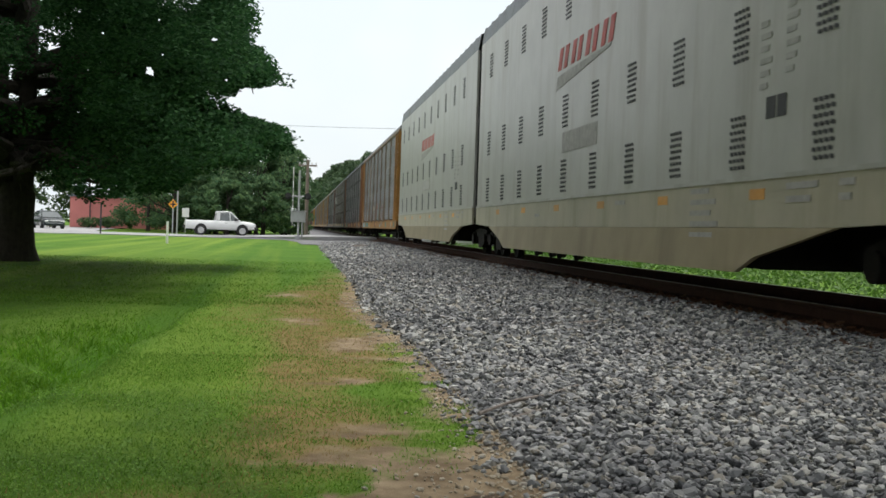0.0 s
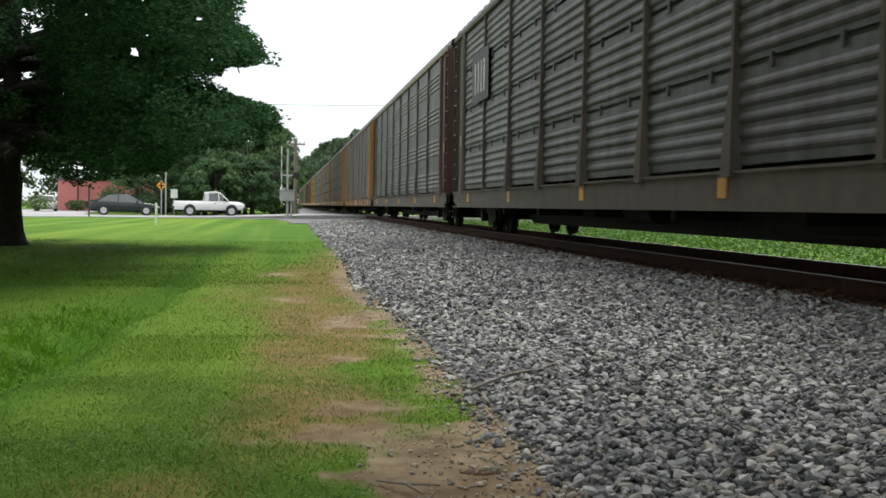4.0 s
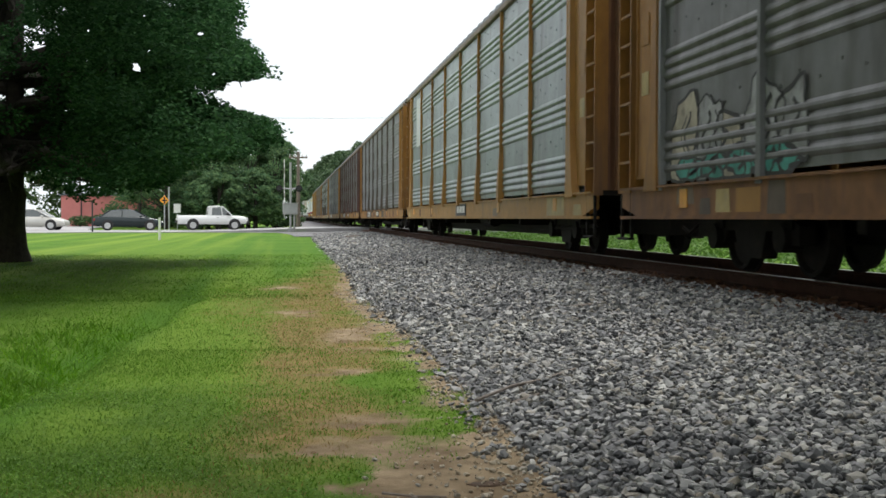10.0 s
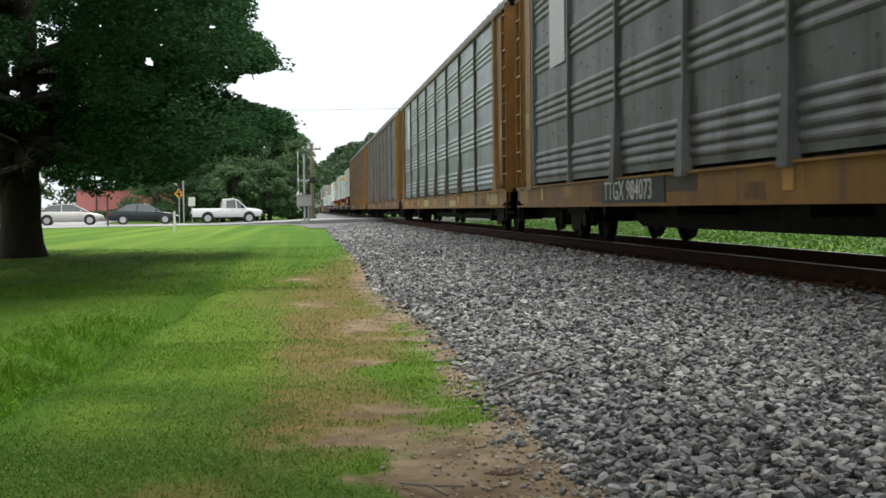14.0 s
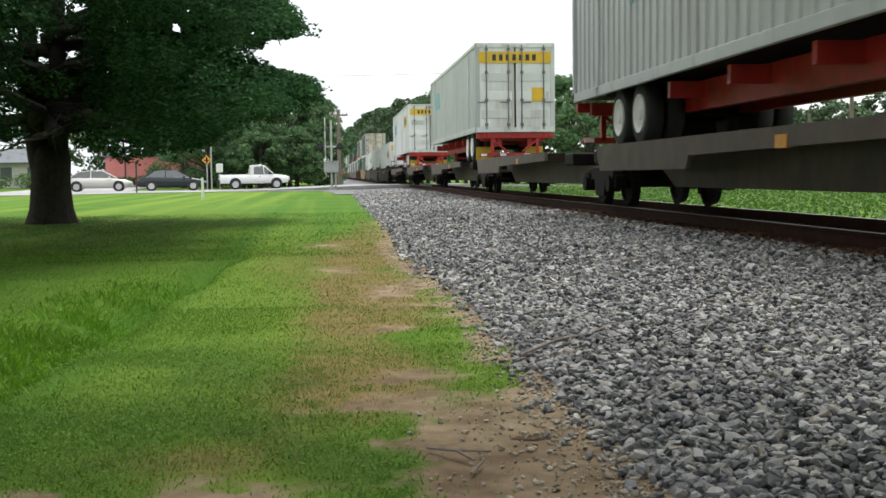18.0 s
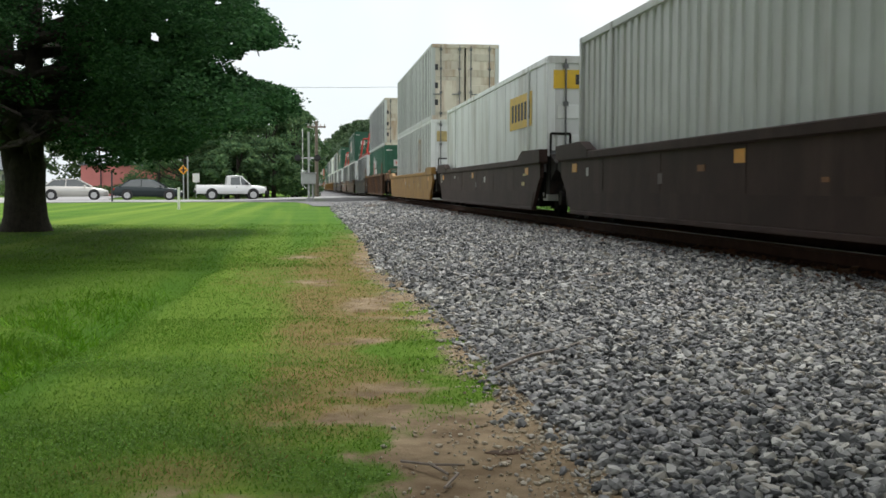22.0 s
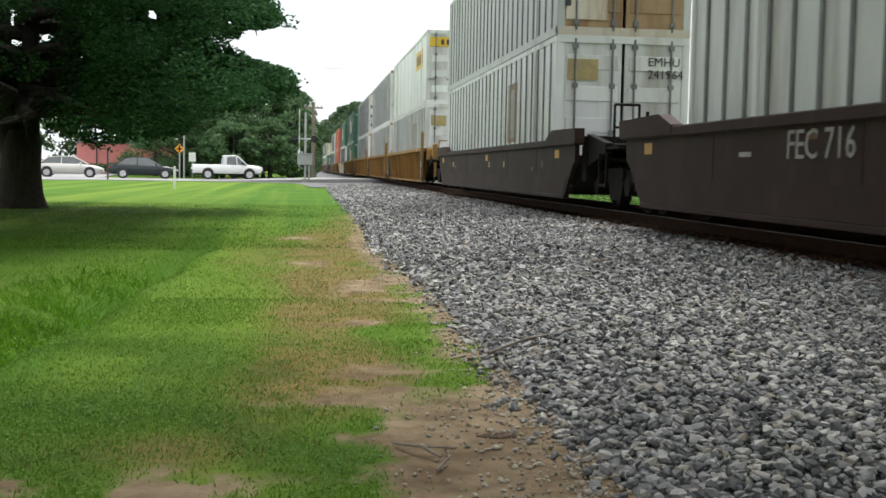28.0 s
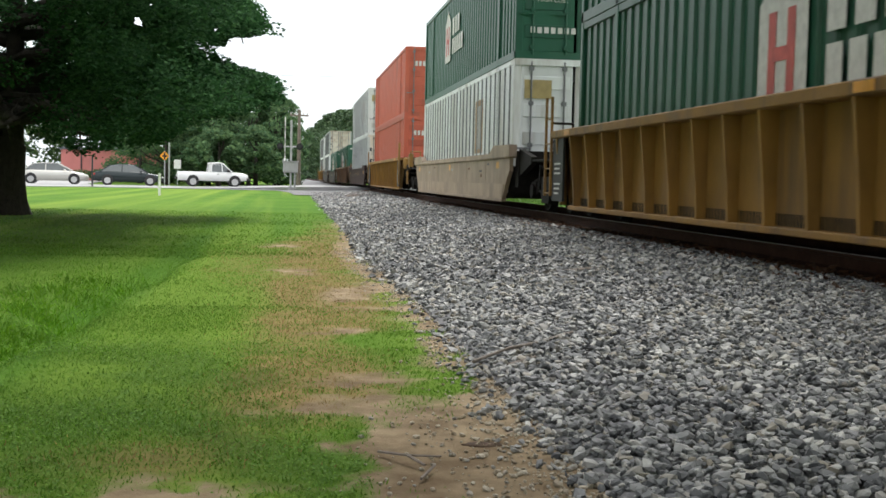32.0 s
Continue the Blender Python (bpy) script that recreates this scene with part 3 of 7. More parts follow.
def blob_letters(parent, y0, z0, y1, z1, count, fills, lines, seed, x=-1.484):
    """Sprayed lettering that cannot be read: swollen filled letters with thin outlines; the ridges' crests stay bare."""
    rnd = random.Random(seed)
    w = (y1 - y0) / count
    h = z1 - z0
    for i in range(count):
        yc = y0 + (i + 0.5) * w
        top, lean, wide = z0 + h * rnd.uniform(0.62, 1.0), rnd.uniform(-0.25, 0.25) * w, w * rnd.uniform(0.42, 0.62)
        lobes, ph = rnd.choice((2, 3, 4)), rnd.uniform(0, 6.28)
        outline = []
        for k in range(28):
            a = math.tau * k / 28
            r = 1 + 0.16 * math.sin(lobes * a + ph) + 0.07 * math.sin(7 * a + 2 * ph)
            cy, cz = math.copysign(abs(math.cos(a)) ** 0.7, math.cos(a)), math.copysign(abs(math.sin(a)) ** 0.7, math.sin(a))
            z = z0 + (top - z0) * (0.5 + 0.47 * cz * r)
            outline.append((yc + wide * cy * r + lean * (z - z0) / h, max(z0, z)))
        if fills:
            bm = bmesh.new()
            mid = bm.verts.new((x, yc, (z0 + top) / 2))
            ring = [bm.verts.new((x - 0.001 * (i % 2), y, z)) for y, z in outline]
            for k in range(28):
                bm.faces.new((mid, ring[k], ring[(k + 1) % 28]))
            part("graffiti_fill", bm, M[fills[(i + rnd.randint(0, 1)) % len(fills)]], parent, "faded spray-painted letter", at=pose(0, 0, 0))
        bm = bmesh.new()
        ribbon(bm, outline + outline[:2], rnd.uniform(0.014, 0.028), x - 0.004)
        part("graffiti_line", bm, M[lines[i % len(lines)]], parent, at=pose(0, 0, 0))
        for j in range(rnd.randint(1, 2)):
            bm = bmesh.new()
            ya, za = yc + rnd.uniform(-0.25, 0.25) * w, z0 + (top - z0) * rnd.uniform(0.15, 0.35)
            pts = [(ya + 0.12 * w * math.sin(k * 0.8 + ph + j) + lean * k / 9, za + (top - za) * 0.7 * k / 9) for k in range(10)]
            ribbon(bm, pts, rnd.uniform(0.012, 0.03), x - 0.006)
            part("graffiti_line", bm, M[lines[(i + j) % len(lines)]], parent, at=pose(0, 0, 0))


def number_plate(root, y, text, ground="ink", ink="inkwhite"):
    bm = bmesh.new()
    box(bm, -1.54, -1.523, y - 3.0, y, 0.67, 1.02)
    part("mark_panel", bm, M[ground], root)
    words(text, 0.40, M[ink], root, facing_side(-1.546, y - 0.15, 0.72), label="stencilled white car mark")


# distance of each gap along the train, from the first autorack on
GAPS = [50.91, 79.66, 108.09, 136.47, 165.01, 193.56, 222.09, 250.49, 278.90, 307.27, 335.78, 364.26, 392.61, 421.0, 449.31]
FIRST = autorack(PANEL_A, "galv", "tan", "tan_rust", "grey corrugated autorack car with faded yellow posts and sill")
SLOTTED = autorack(PANEL_B, "galv_dark", "tan", "tan_rust", "weathered grey autorack car with slotted panels and yellow frame")
ride(FIRST, GAPS[0])
ride(SLOTTED, GAPS[5])
looks = {
    1: (SLOTTED, {"side_panel": "galv_dark", "post": "galv_dark", "side_sill": "tan_rust", "end_panel": "tan_rust", "end_post": "tan_rust", "ladder": "tan_rust", "top_chord": "galv_dark"}, "weathered grey autorack car with rusty yellow ends and painted scrawl"),
    2: (SLOTTED, {"side_panel": "galv_dark", "post": "greybrown", "side_sill": "greybrown", "end_panel": "greybrown", "end_post": "greybrown", "ladder_back": "greybrown", "ladder": "greybrown", "end_door": "greybrown", "top_chord": "greybrown"}, "all-grey weathered autorack car with slotted panels"),
    3: (FIRST, {"side_panel": "galv_dark", "post": "galv_dark", "end_panel": "maroon", "end_post": "maroon", "ladder_back": "maroon", "ladder": "maroon", "end_door": "maroon", "side_sill": "greybrown"}, "dusty grey autorack car with brown ends"),
    4: (FIRST, {"side_panel": "galv_dark", "side_sill": "tan_rust"}, "grey autorack car with yellow frame and silver scrawl"),
    6: (SLOTTED, {"side_sill": "tan_rust"}, "weathered grey autorack car with slotted panels and rusty yellow sill"),
    7: (FIRST, {"side_panel": "galv", "post": "galv", "side_sill": "tan_rust", "top_chord": "galv"}, "grey autorack car with pink, blue and silver scrawl"),
    8: (FIRST, {"side_panel": "galv_blue", "side_sill": "tan_bright", "post": "tan_bright", "end_panel": "tan_bright", "end_post": "tan_bright"}, "clean zinc autorack car with bright yellow sill"),
    9: (FIRST, {"side_panel": "galv", "post": "greybrown"}, "grey corrugated autorack car with brown posts and yellow sill"),
    10: (FIRST, {"side_panel": "galv_dark", "post": "maroon", "end_door": "maroon", "end_panel": "maroon", "end_post": "maroon", "ladder_back": "maroon", "ladder": "maroon"}, "dark autorack car with brown posts and yellow sill"),
    11: (FIRST, {"side_panel": "galv", "post": "galv", "end_panel": "tan_bright", "end_post": "tan_bright", "ladder": "tan_bright"}, "grey autorack car with yellow ends and punched panels"),
    12: (FIRST, {"side_panel": "galv_blue", "post": "greybrown"}, "light grey autorack car with yellow ends and sill"),
    13: (FIRST, {"side_panel": "galv_dark", "side_sill": "tan_rust"}, "dark grey autorack car with rusty sill and silver scrawl"),
    14: (SLOTTED, {"side_panel": "galv_dark", "post": "tan_bright"}, "grey slotted autorack car, last of its kind in the train"),
}
racks = {0: FIRST, 5: SLOTTED}
for i, (proto, change, label) in looks.items():
    car = copy_thing(proto, pose(XC, GAPS[i], 0))
    car["label"] = label
    paint(car, change)
    racks[i] = ride(car, GAPS[i])
rnd = random.Random(52)
for i, car in racks.items():
    if i in (2, 3):
        continue
    y = rnd.uniform(1.0, 2.0)
    while y < AL - 1.6:
        w = rnd.choice((0.35, 0.5, 0.7, 1.1, 1.6)) * rnd.uniform(0.8, 1.2)
        bm = bmesh.new()
        z0, z1 = rnd.choice(((0.68, 1.0), (0.68, 0.86), (0.8, 1.0), (0.7, 0.95)))
        slab(bm, [(y, z0), (min(y + w, AL - 1.0), z0), (min(y + w, AL - 1.0) - rnd.uniform(0, 0.05), z1), (y + rnd.uniform(0, 0.06), z1)], -1.5235, -1.515)
        part("paint_patch", bm, M[rnd.choice(("tan_bright", "tan_rust", "decal_old", "greybrown", "tan_grey", "tan_rust", "tan_bright") if i > 1 else ("gteal", "gcream", "gpink", "tan_rust", "gblue", "tan_bright"))], car, "patched and weathered sill paint")
        y += w + rnd.choice((0.15, 0.6, 1.4, 2.6))
blob_letters(racks[0], 15.4, 1.08, 17.9, 2.1, 4, ["gcream"], ["gsilver", "gwine"], 3)
blob_letters(racks[0], 9.8, 1.08, 15.0, 2.35, 7, ["gwine", "gteal", "gpink"], ["gcream", "gblue", "gsilver"], 4)
blob_letters(racks[0], 21.2, 1.08, 25.6, 2.0, 6, ["gcream", "gblue"], ["gblue", "ink"], 14)
blob_letters(racks[1], 13.0, 1.08, 18.2, 2.1, 6, ["gwine", "galv_dark"], ["gsilver", "gcream"], 5)
blob_letters(racks[1], 18.6, 1.08, 22.4, 1.6, 5, ["gteal", "gblue"], ["gsilver"], 15)
blob_letters(racks[1], 7.4, 1.08, 12.6, 2.45, 5, ["galv_dark", "gwine"], ["gsilver", "gcream", "ink"], 25)
blob_letters(racks[1], 2.8, 1.08, 7.0, 3.1, 4, [], ["gsilver", "ink"], 26)
blob_letters(racks[4], 2.6, 1.4, 8.0, 3.0, 4, [], ["gsilver"], 7)
blob_letters(racks[6], 13.3, 1.12, 21.0, 1.75, 8, ["gpink"], ["gsilver"], 8)
blob_letters(racks[6], 7.2, 1.1, 8.8, 1.9, 1, [], ["gcream"], 18)
blob_letters(racks[7], 22.1, 1.06, 25.7, 2.15, 5, ["gcream", "gsilver"], ["ink"], 9)
blob_letters(racks[7], 22.3, 1.06, 25.6, 1.42, 4, ["gteal"], ["ink"], 19, -1.487)
blob_letters(racks[7], 13.0, 1.06, 20.4, 1.9, 8, ["gpink", "gblue"], ["gsilver", "gpink"], 10)
blob_letters(racks[7], 8.3, 1.06, 12.8, 2.05, 4, ["galv_dark", "gpink"], ["gcream"], 20)
blob_letters(racks[7], 4.9, 1.06, 8.0, 2.25, 3, ["gblue"], ["ink", "gteal"], 21)
blob_letters(racks[10], 9.0, 1.2, 12.0, 2.2, 4, [], ["seam"], 11)
blob_letters(racks[13], 17.5, 1.1, 25.0, 3.2, 4, [], ["gsilver"], 12)
for i, y, text in ((10, 21.15, "TTGX 973501"), (9, 21.25, "TTGX 922120"), (14, 21.6, "TTLX 150202"), (11, 20.85, "TTGX 984073")):
    number_plate(racks[i], y, text)
for i in (5, 6, 7, 8, 9, 10):
    bm = bmesh.new()
    box(bm, -1.54, -1.523, 13.0, 14.6, 0.70, 1.03)
    part("mark_panel", bm, M["ink"], racks[i])
    bm = bmesh.new()
    for k in range(3):
        box(bm, -1.548, -1.54, 13.15 + k * 0.47, 13.5 + k * 0.47, 0.78, 0.95)
    part("mark_bar", bm, M["inkwhite"], racks[i], "white maker's mark bars")
for i in (5, 7, 8, 11, 12):
    bm = bmesh.new()
    box(bm, -1.503, -1.499, 23.4, 24.6, 3.2, 4.9)
    part("clean_patch", bm, M["cont_grey"], racks[i], "pale repainted panel patch")
bm = bmesh.new()
box(bm, -1.56, -1.545, 22.4, 24.6, 3.15, 4.35)
part("placard", bm, M["ink"], racks[2], "black square maker's panel")
bm = bmesh.new()
for y, w in ((22.8, 0.15), (23.2, 0.12), (23.6, 0.12), (24.0, 0.12)):
    box(bm, -1.575, -1.56, y, y + w, 3.35, 4.1)
part("emblem", bm, M["inkwhite"], racks[2], "worn white emblem bars")


# ---- white two-unit autorack ----
def vent_mesh():
    bm = bmesh.new()
    for r in range(8):
        for c in range(4):
            y = -0.19 + c * 0.105 + (0.03 if r % 2 else 0)
            z = r * 0.075
            slab(bm, [(y, z), (y + 0.075, z + 0.012), (y + 0.075, z + 0.052), (y, z + 0.04)], -0.006, 0.0)
    return made(bm, "vent")


VENT = vent_mesh()
UL = 22.0


def white_unit():
    root = thing("white_autorack_unit", "tall smooth white autorack unit with cream skirt and vent grids", "freight car", "white autorack units")
    bm = bmesh.new()
    slab(bm, [(0.3, 1.26), (UL - 0.3, 1.26), (UL - 0.3, 5.42), (0.3, 5.42)], -1.5, -1.44)
    slab(bm, [(0.3, 1.26), (UL - 0.3, 1.26), (UL - 0.3, 5.42), (0.3, 5.42)], 1.44, 1.5)
    part("side_wall", bm, M["white_rack"], root)
    for s in (-1, 1):
        bm = bmesh.new()
        slab(bm, [(0.3, 0.82), (2.3, 0.76), (UL - 2.3, 0.76), (UL - 0.3, 0.82), (UL - 0.3, 1.255), (0.3, 1.255)], -0.03, 0.03)
        part("skirt", bm, M["cream"], root, "road-grimed cream lower side", at=pose(s * 1.485, 0, 0))
        bm = bmesh.new()
        loft(bm, [[(s * (0.035 if z < 0.7 else 0.0) - 0.03, y, z), (s * (0.035 if z < 0.7 else 0.0) + 0.03, y, z)][::1] + [(0.03, y, 0.757), (-0.03, y, 0.757)] for y, z in ((2.3, 0.75), (3.9, 0.46), (4.4, 0.29), (UL - 4.4, 0.29), (UL - 3.9, 0.46), (UL - 2.3, 0.75))])
        part("lower_skirt", bm, M["cream_low"], root, "dusty brown folded lower edge", at=pose(s * 1.485, 0, 0))
        bm = bmesh.new()
        box(bm, -0.02, 0.02, 0.3, UL - 0.3, 1.24, 1.285)
        part("belt_rail", bm, M["white_rack"], root, at=pose(s * 1.51, 0, 0))
    part("roof", roof_mesh(UL - 0.5, 5.4, 6.0, 1.5, 22, 0.3), M["roof_grey"], root, at=pose(0, 0.25, 0))
    for y in (0.32, UL - 0.32):
        bm = bmesh.new()
        box(bm, -1.42, 1.42, y - 0.03, y + 0.03, 0.95, 5.5)
        part("end_wall", bm, M["dark"], root)
    bm = bmesh.new()
    box(bm, -1.4, 1.4, 0.4, UL - 0.4, 0.85, 1.0)
    box(bm, -0.4, 0.4, -0.3, UL + 0.3, 0.38, 0.85)
    box(bm, -1.3, 1.3, 4.2, UL - 4.2, 0.33, 0.85)
    part("underframe", bm, M["iron"], root)
    for zr in (1.365, 2.50, 4.40):
        for k in range(10):
            y = 2.55 + k * 1.955
            part("vent", VENT, M["ink"], root, "grid of black vent slots", at=pose(-1.502, y, zr))
    for k in range(6):
        bm = bmesh.new()
        box(bm, -1.52, -1.514, 3.75 + k * 2.93, 4.12 + k * 2.93, 1.04, 1.15)
        part("reflector", bm, M["orange"], root)
    truck(root, 1.35)
    truck(root, UL - 1.35)
    for j, (y, z, w, n) in enumerate(((5.85, 0.52, 0.95, 6), (3.25, 1.0, 0.85, 2), (9.0, 1.08, 0.8, 1), (14.5, 0.95, 0.6, 1), (4.0, 2.15, 0.3, 6), (3.4, 2.25, 0.3, 6), (2.2, 1.0, 0.35, 2))):
        bm = bmesh.new()
        for r in range(n):
            box(bm, -1.523 if z < 1.3 else -1.507, -1.515 if z < 1.3 else -1.5, y - w * (0.6 + 0.4 * ((r * 7) % 5) / 5), y, z + r * 0.125, z + r * 0.125 + 0.06)
        part("stencil", bm, M["inkgrey"], root, "small faded stencil lines")
    bm = bmesh.new()
    box(bm, -1.507, -1.5, 3.36, 3.56, 1.84, 2.06)
    box(bm, -1.507, -1.5, 3.6, 3.82, 1.84, 2.06)
    part("placard", bm, M["ink"], root, "two black notice panels")
    bm = bmesh.new()
    box(bm, -1.507, -1.5, 10.2, 12.5, 2.06, 2.42)
    part("number_bar", bm, M["inkgrey"], root, "faded grey number bar")
    # maker's mark: four slanted red blocks over a grey swoosh
    for i in range(4):
        y = 13.0 - i * 0.95
        bm = bmesh.new()
        for seg in range(2):
            slab(bm, [(y - seg * 0.42, 3.56), (y - 0.24 - seg * 0.42, 3.56), (y - 0.40 - seg * 0.42, 3.95), (y - 0.16 - seg * 0.42, 3.95)], -1.509, -1.5)
        part("mark_block", bm, M["inkred"], root, "faded red slanted mark")
    bm = bmesh.new()
    slab(bm, [(13.1, 3.22), (9.6, 3.50), (9.55, 3.54), (12.6, 3.48), (13.0, 3.46)], -1.508, -1.5)
    part("swoosh", bm, M["inkgrey"], root, "grey swoosh under the red mark")
    return root


ua = ride(white_unit(), 50.91 - 44.05)
ub = ride(white_unit(), 50.91 - 22.0)
bm = bmesh.new()
box(bm, -1.25, 1.25, -0.3, 0.3, 0.95, 5.3)
part("diaphragm", bm, M["dark"], ub, "black folding gap cover", at=pose(0, 0.0, 0))


# ---- containers ----
CL, CH, CW = 16.15, 2.9, 1.295


def side_sheet(style):
    bm = bmesh.new()
    if style == "smooth":
        box(bm, -0.02, 0.0, 0.05, CL - 0.05, 0.16, CH - 0.1)
    else:
        n, prof = (44, []) if style == "corr" else (60, [])
        w = (CL - 0.2) / n
        for k in range(n):
            y = 0.1 + k * w
            d = 0.03
            prof += [(y, 0.0), (y + w * 0.42, 0.0), (y + w * 0.5, d), (y + w * 0.92, d)]
        prof.append((CL - 0.1, 0.0))
        loft(bm, [[(x - 0.02, y, 0.16), (x - 0.02, y, CH - 0.1)] for y, x in prof], close=False)
    return made(bm, "side_wall")


SHEET = {k: side_sheet(k) for k in ("smooth", "corr")}
bm = bmesh.new()
box(bm, -0.035, 0.0, 0.05, CL - 0.05, 0.16, CH - 0.1)
SHEET["post"] = made(bm, "side_wall")
bm = bmesh.new()
box(bm, -0.055, -0.03, -0.04, 0.04, 0.16, CH - 0.1)
RIB = made(bm, "wall_rib")


def box_mesh(*a, name="rail", bev=0.0):
    b = bmesh.new()
    box(b, *a, bev)
    return made(b, name)


DOOR = bmesh.new()
box(DOOR, 0.03, 1.2, -0.03, 0.03, 0.16, CH - 0.12, 0.01)
DOOR = made(DOOR, "door")
DPANEL = box_mesh(0.1, 1.12, -0.047, -0.028, 0.0, 0.28, name="door_rib", bev=0.008)
ROD = bmesh.new()
cyl(ROD, (0, -0.065, 0.1), (0, -0.065, CH - 0.06), 0.02, 8)
for zz in (0.2, 1.0, 1.9, 2.65):
    box(ROD, -0.05, 0.05, -0.09, -0.035, zz, zz + 0.09)
box(ROD, -0.02, 0.3, -0.1, -0.08, 0.95, 0.99)
ROD = made(ROD, "lock_rod")
CRAIL_B, CRAIL_T = box_mesh(-0.06, 0.02, 0, CL, 0.0, 0.17, bev=0.01), box_mesh(-0.05, 0.02, 0, CL, CH - 0.12, CH, bev=0.01)
CPOST = box_mesh(-0.06, 0.1, -0.005, 0.13, 0, CH, name="corner_post", bev=0.012)
HEAD_T, HEAD_B = box_mesh(-CW, CW, -0.02, 0.1, CH - 0.14, CH, name="header"), box_mesh(-CW, CW, -0.02, 0.1, 0, 0.16, name="door_sill")
CROOF = bmesh.new()
box(CROOF, -CW + 0.05, CW - 0.05, 0.05, CL - 0.05, CH - 0.06, CH - 0.02)
for k in range(20):
    box(CROOF, -1.1, 1.1, 0.5 + k * 0.79, 0.75 + k * 0.79, CH - 0.03, CH - 0.005)
CROOF = made(CROOF, "roof")
CFLOOR = box_mesh(-CW + 0.05, CW - 0.05, 0.05, CL - 0.05, 0.1, 0.16, name="floor")
FRONT = box_mesh(-CW + 0.03, CW - 0.03, CL - 0.06, CL - 0.01, 0.05, CH - 0.05, name="front_wall")
RIBS_N = 26
SEAM = box_mesh(-0.026, -0.019, -0.012, 0.012, 0.16, CH - 0.1, name='panel_seam')


def container(style, body, door, label, rib="seam", group="containers on the train"):
    root = thing("container", label, "container", group)
    b, d = M[body], M[door]
    for s in (-1, 1):
        at = pose(s * (CW - 0.03), 0 if s < 0 else CL, 0, 0, 0, 0 if s < 0 else 180)
        part("side_wall", SHEET[style], b, root, at=at)
        if style == "post":
            for k in range(RIBS_N):
                part("wall_rib", RIB, M[rib], root, at=at @ pose(0, 0.55 + k * (CL - 1.1) / (RIBS_N - 1), 0))
        if style == "smooth":
            for k in range(1, 13):
                part("panel_seam", SEAM, M["cont_grey"], root, at=at @ pose(0, k * CL / 13, 0))
        part("bottom_rail", CRAIL_B, b, root, at=at)
        part("top_rail", CRAIL_T, b, root, at=at)
        for y in (0.0, 1.95, CL - 2.1, CL - 0.125):
            part("corner_post", CPOST, b, root, at=at @ pose(0, y, 0))
    part("roof", CROOF, b, root)
    part("floor", CFLOOR, M["iron"], root)
    part("front_wall", FRONT, b, root)
    part("header", HEAD_T, d, root)
    part("door_sill", HEAD_B, d, root)
    for s in (-1, 1):
        leaf = part("door", DOOR, d, root, at=pose(0, 0.04, 0) if s > 0 else pose(0, 0.04, 0) @ Matrix.Diagonal((-1, 1, 1, 1)))
        for zz in (0.45, 1.05, 1.65, 2.25):
            part("door_rib", DPANEL, d, leaf, at=pose(0, 0, zz))
        for x in (0.22, 0.95):
            part("lock_rod", ROD, M["seam"] if body != "cont_green" else M["cont_green"], leaf, at=pose(x, 0, 0))
    return root


def decal(root, y0, y1, z0, z1, material, x=-CW - 0.005, label="", name="decal"):
    bm = bmesh.new()
    box(bm, x, x + 0.006, y0, y1, z0, z1)
    return part(name, bm, M[material], root, label)


def end_decal(root, x0, x1, z0, z1, material, y=-0.014, label="", name="decal"):
    bm = bmesh.new()
    box(bm, x0, x1, y, y + 0.006, z0, z1)
    return part(name, bm, M[material], root, label)


def bars(root, y, z, n, w, h, gap, material, x=-CW - 0.012, name="mark_bar"):
    """A wordmark as plain upright bars."""
    bm = bmesh.new()
    for i in range(n):
        yy = y - i * (w + gap)
        box(bm, x, x + 0.006, yy - w, yy, z, z + h)
    return part(name, bm, M[material], root)


def end_bars(root, x, z, n, w, h, gap, material, y=-0.02):
    bm = bmesh.new()
    for i in range(n):
        xx = x + i * (w + gap)
        box(bm, xx, xx + w, y, y + 0.006, z, z + h)
    return part("mark_bar", bm, M[material], root)


PROTO = {
    "white": container("post", "cont_white", "cont_white", "white container with dark upright wall ribs"),
    "tan": container("post", "cont_grey", "cont_tan", "grey-white ribbed container with rust-stained doors"),
    "smooth": container("smooth", "cont_white", "cont_white", "smooth white container with yellow decals"),
    "grey": container("corr", "cont_grey", "cont_white", "light grey finely corrugated container"),
    "banded": container("corr", "cont_grey", "cont_white", "light grey corrugated container with yellow door band"),
    "green": container("corr", "cont_green", "cont_green", "dark green corrugated container with white marks"),
    "red": container("corr", "cont_red", "cont_red", "faded orange-red corrugated steel container"),
}
end_decal(PROTO["white"], -1.1, -0.5, 2.05, 2.45, "decal_old", label="faded yellow maker's panel")
decal(PROTO["white"], 4.0, 5.1, 0.95, 2.3, "rust_door", -CW - 0.012, "worn tan maker's panel")
decal(PROTO["white"], 4.3, 4.75, 1.05, 2.15, "inkgrey", -CW - 0.016)
end_decal(PROTO["tan"], -1.15, -0.35, 0.3, 1.5, "cont_tan")
end_bars(PROTO["tan"], -1.18, 0.55, 1, 0.12, 0.22, 0.1, "ink")
end_bars(PROTO["tan"], -1.18, 1.2, 1, 0.12, 0.22, 0.1, "ink")
end_bars(PROTO["tan"], -1.18, 1.9, 1, 0.12, 0.22, 0.1, "ink")
end_decal(PROTO["smooth"], -1.2, 1.2, 2.25, 2.62, "yellow", label="yellow band across the doors")
end_bars(PROTO["smooth"], -0.75, 2.33, 7, 0.12, 0.2, 0.1, "ink")
end_decal(PROTO["smooth"], 0.55, 0.95, 1.0, 1.45, "yellow", label="yellow warning panel")
decal(PROTO["smooth"], 1.7, 4.3, 1.6, 2.35, "yellow", label="yellow side panel")
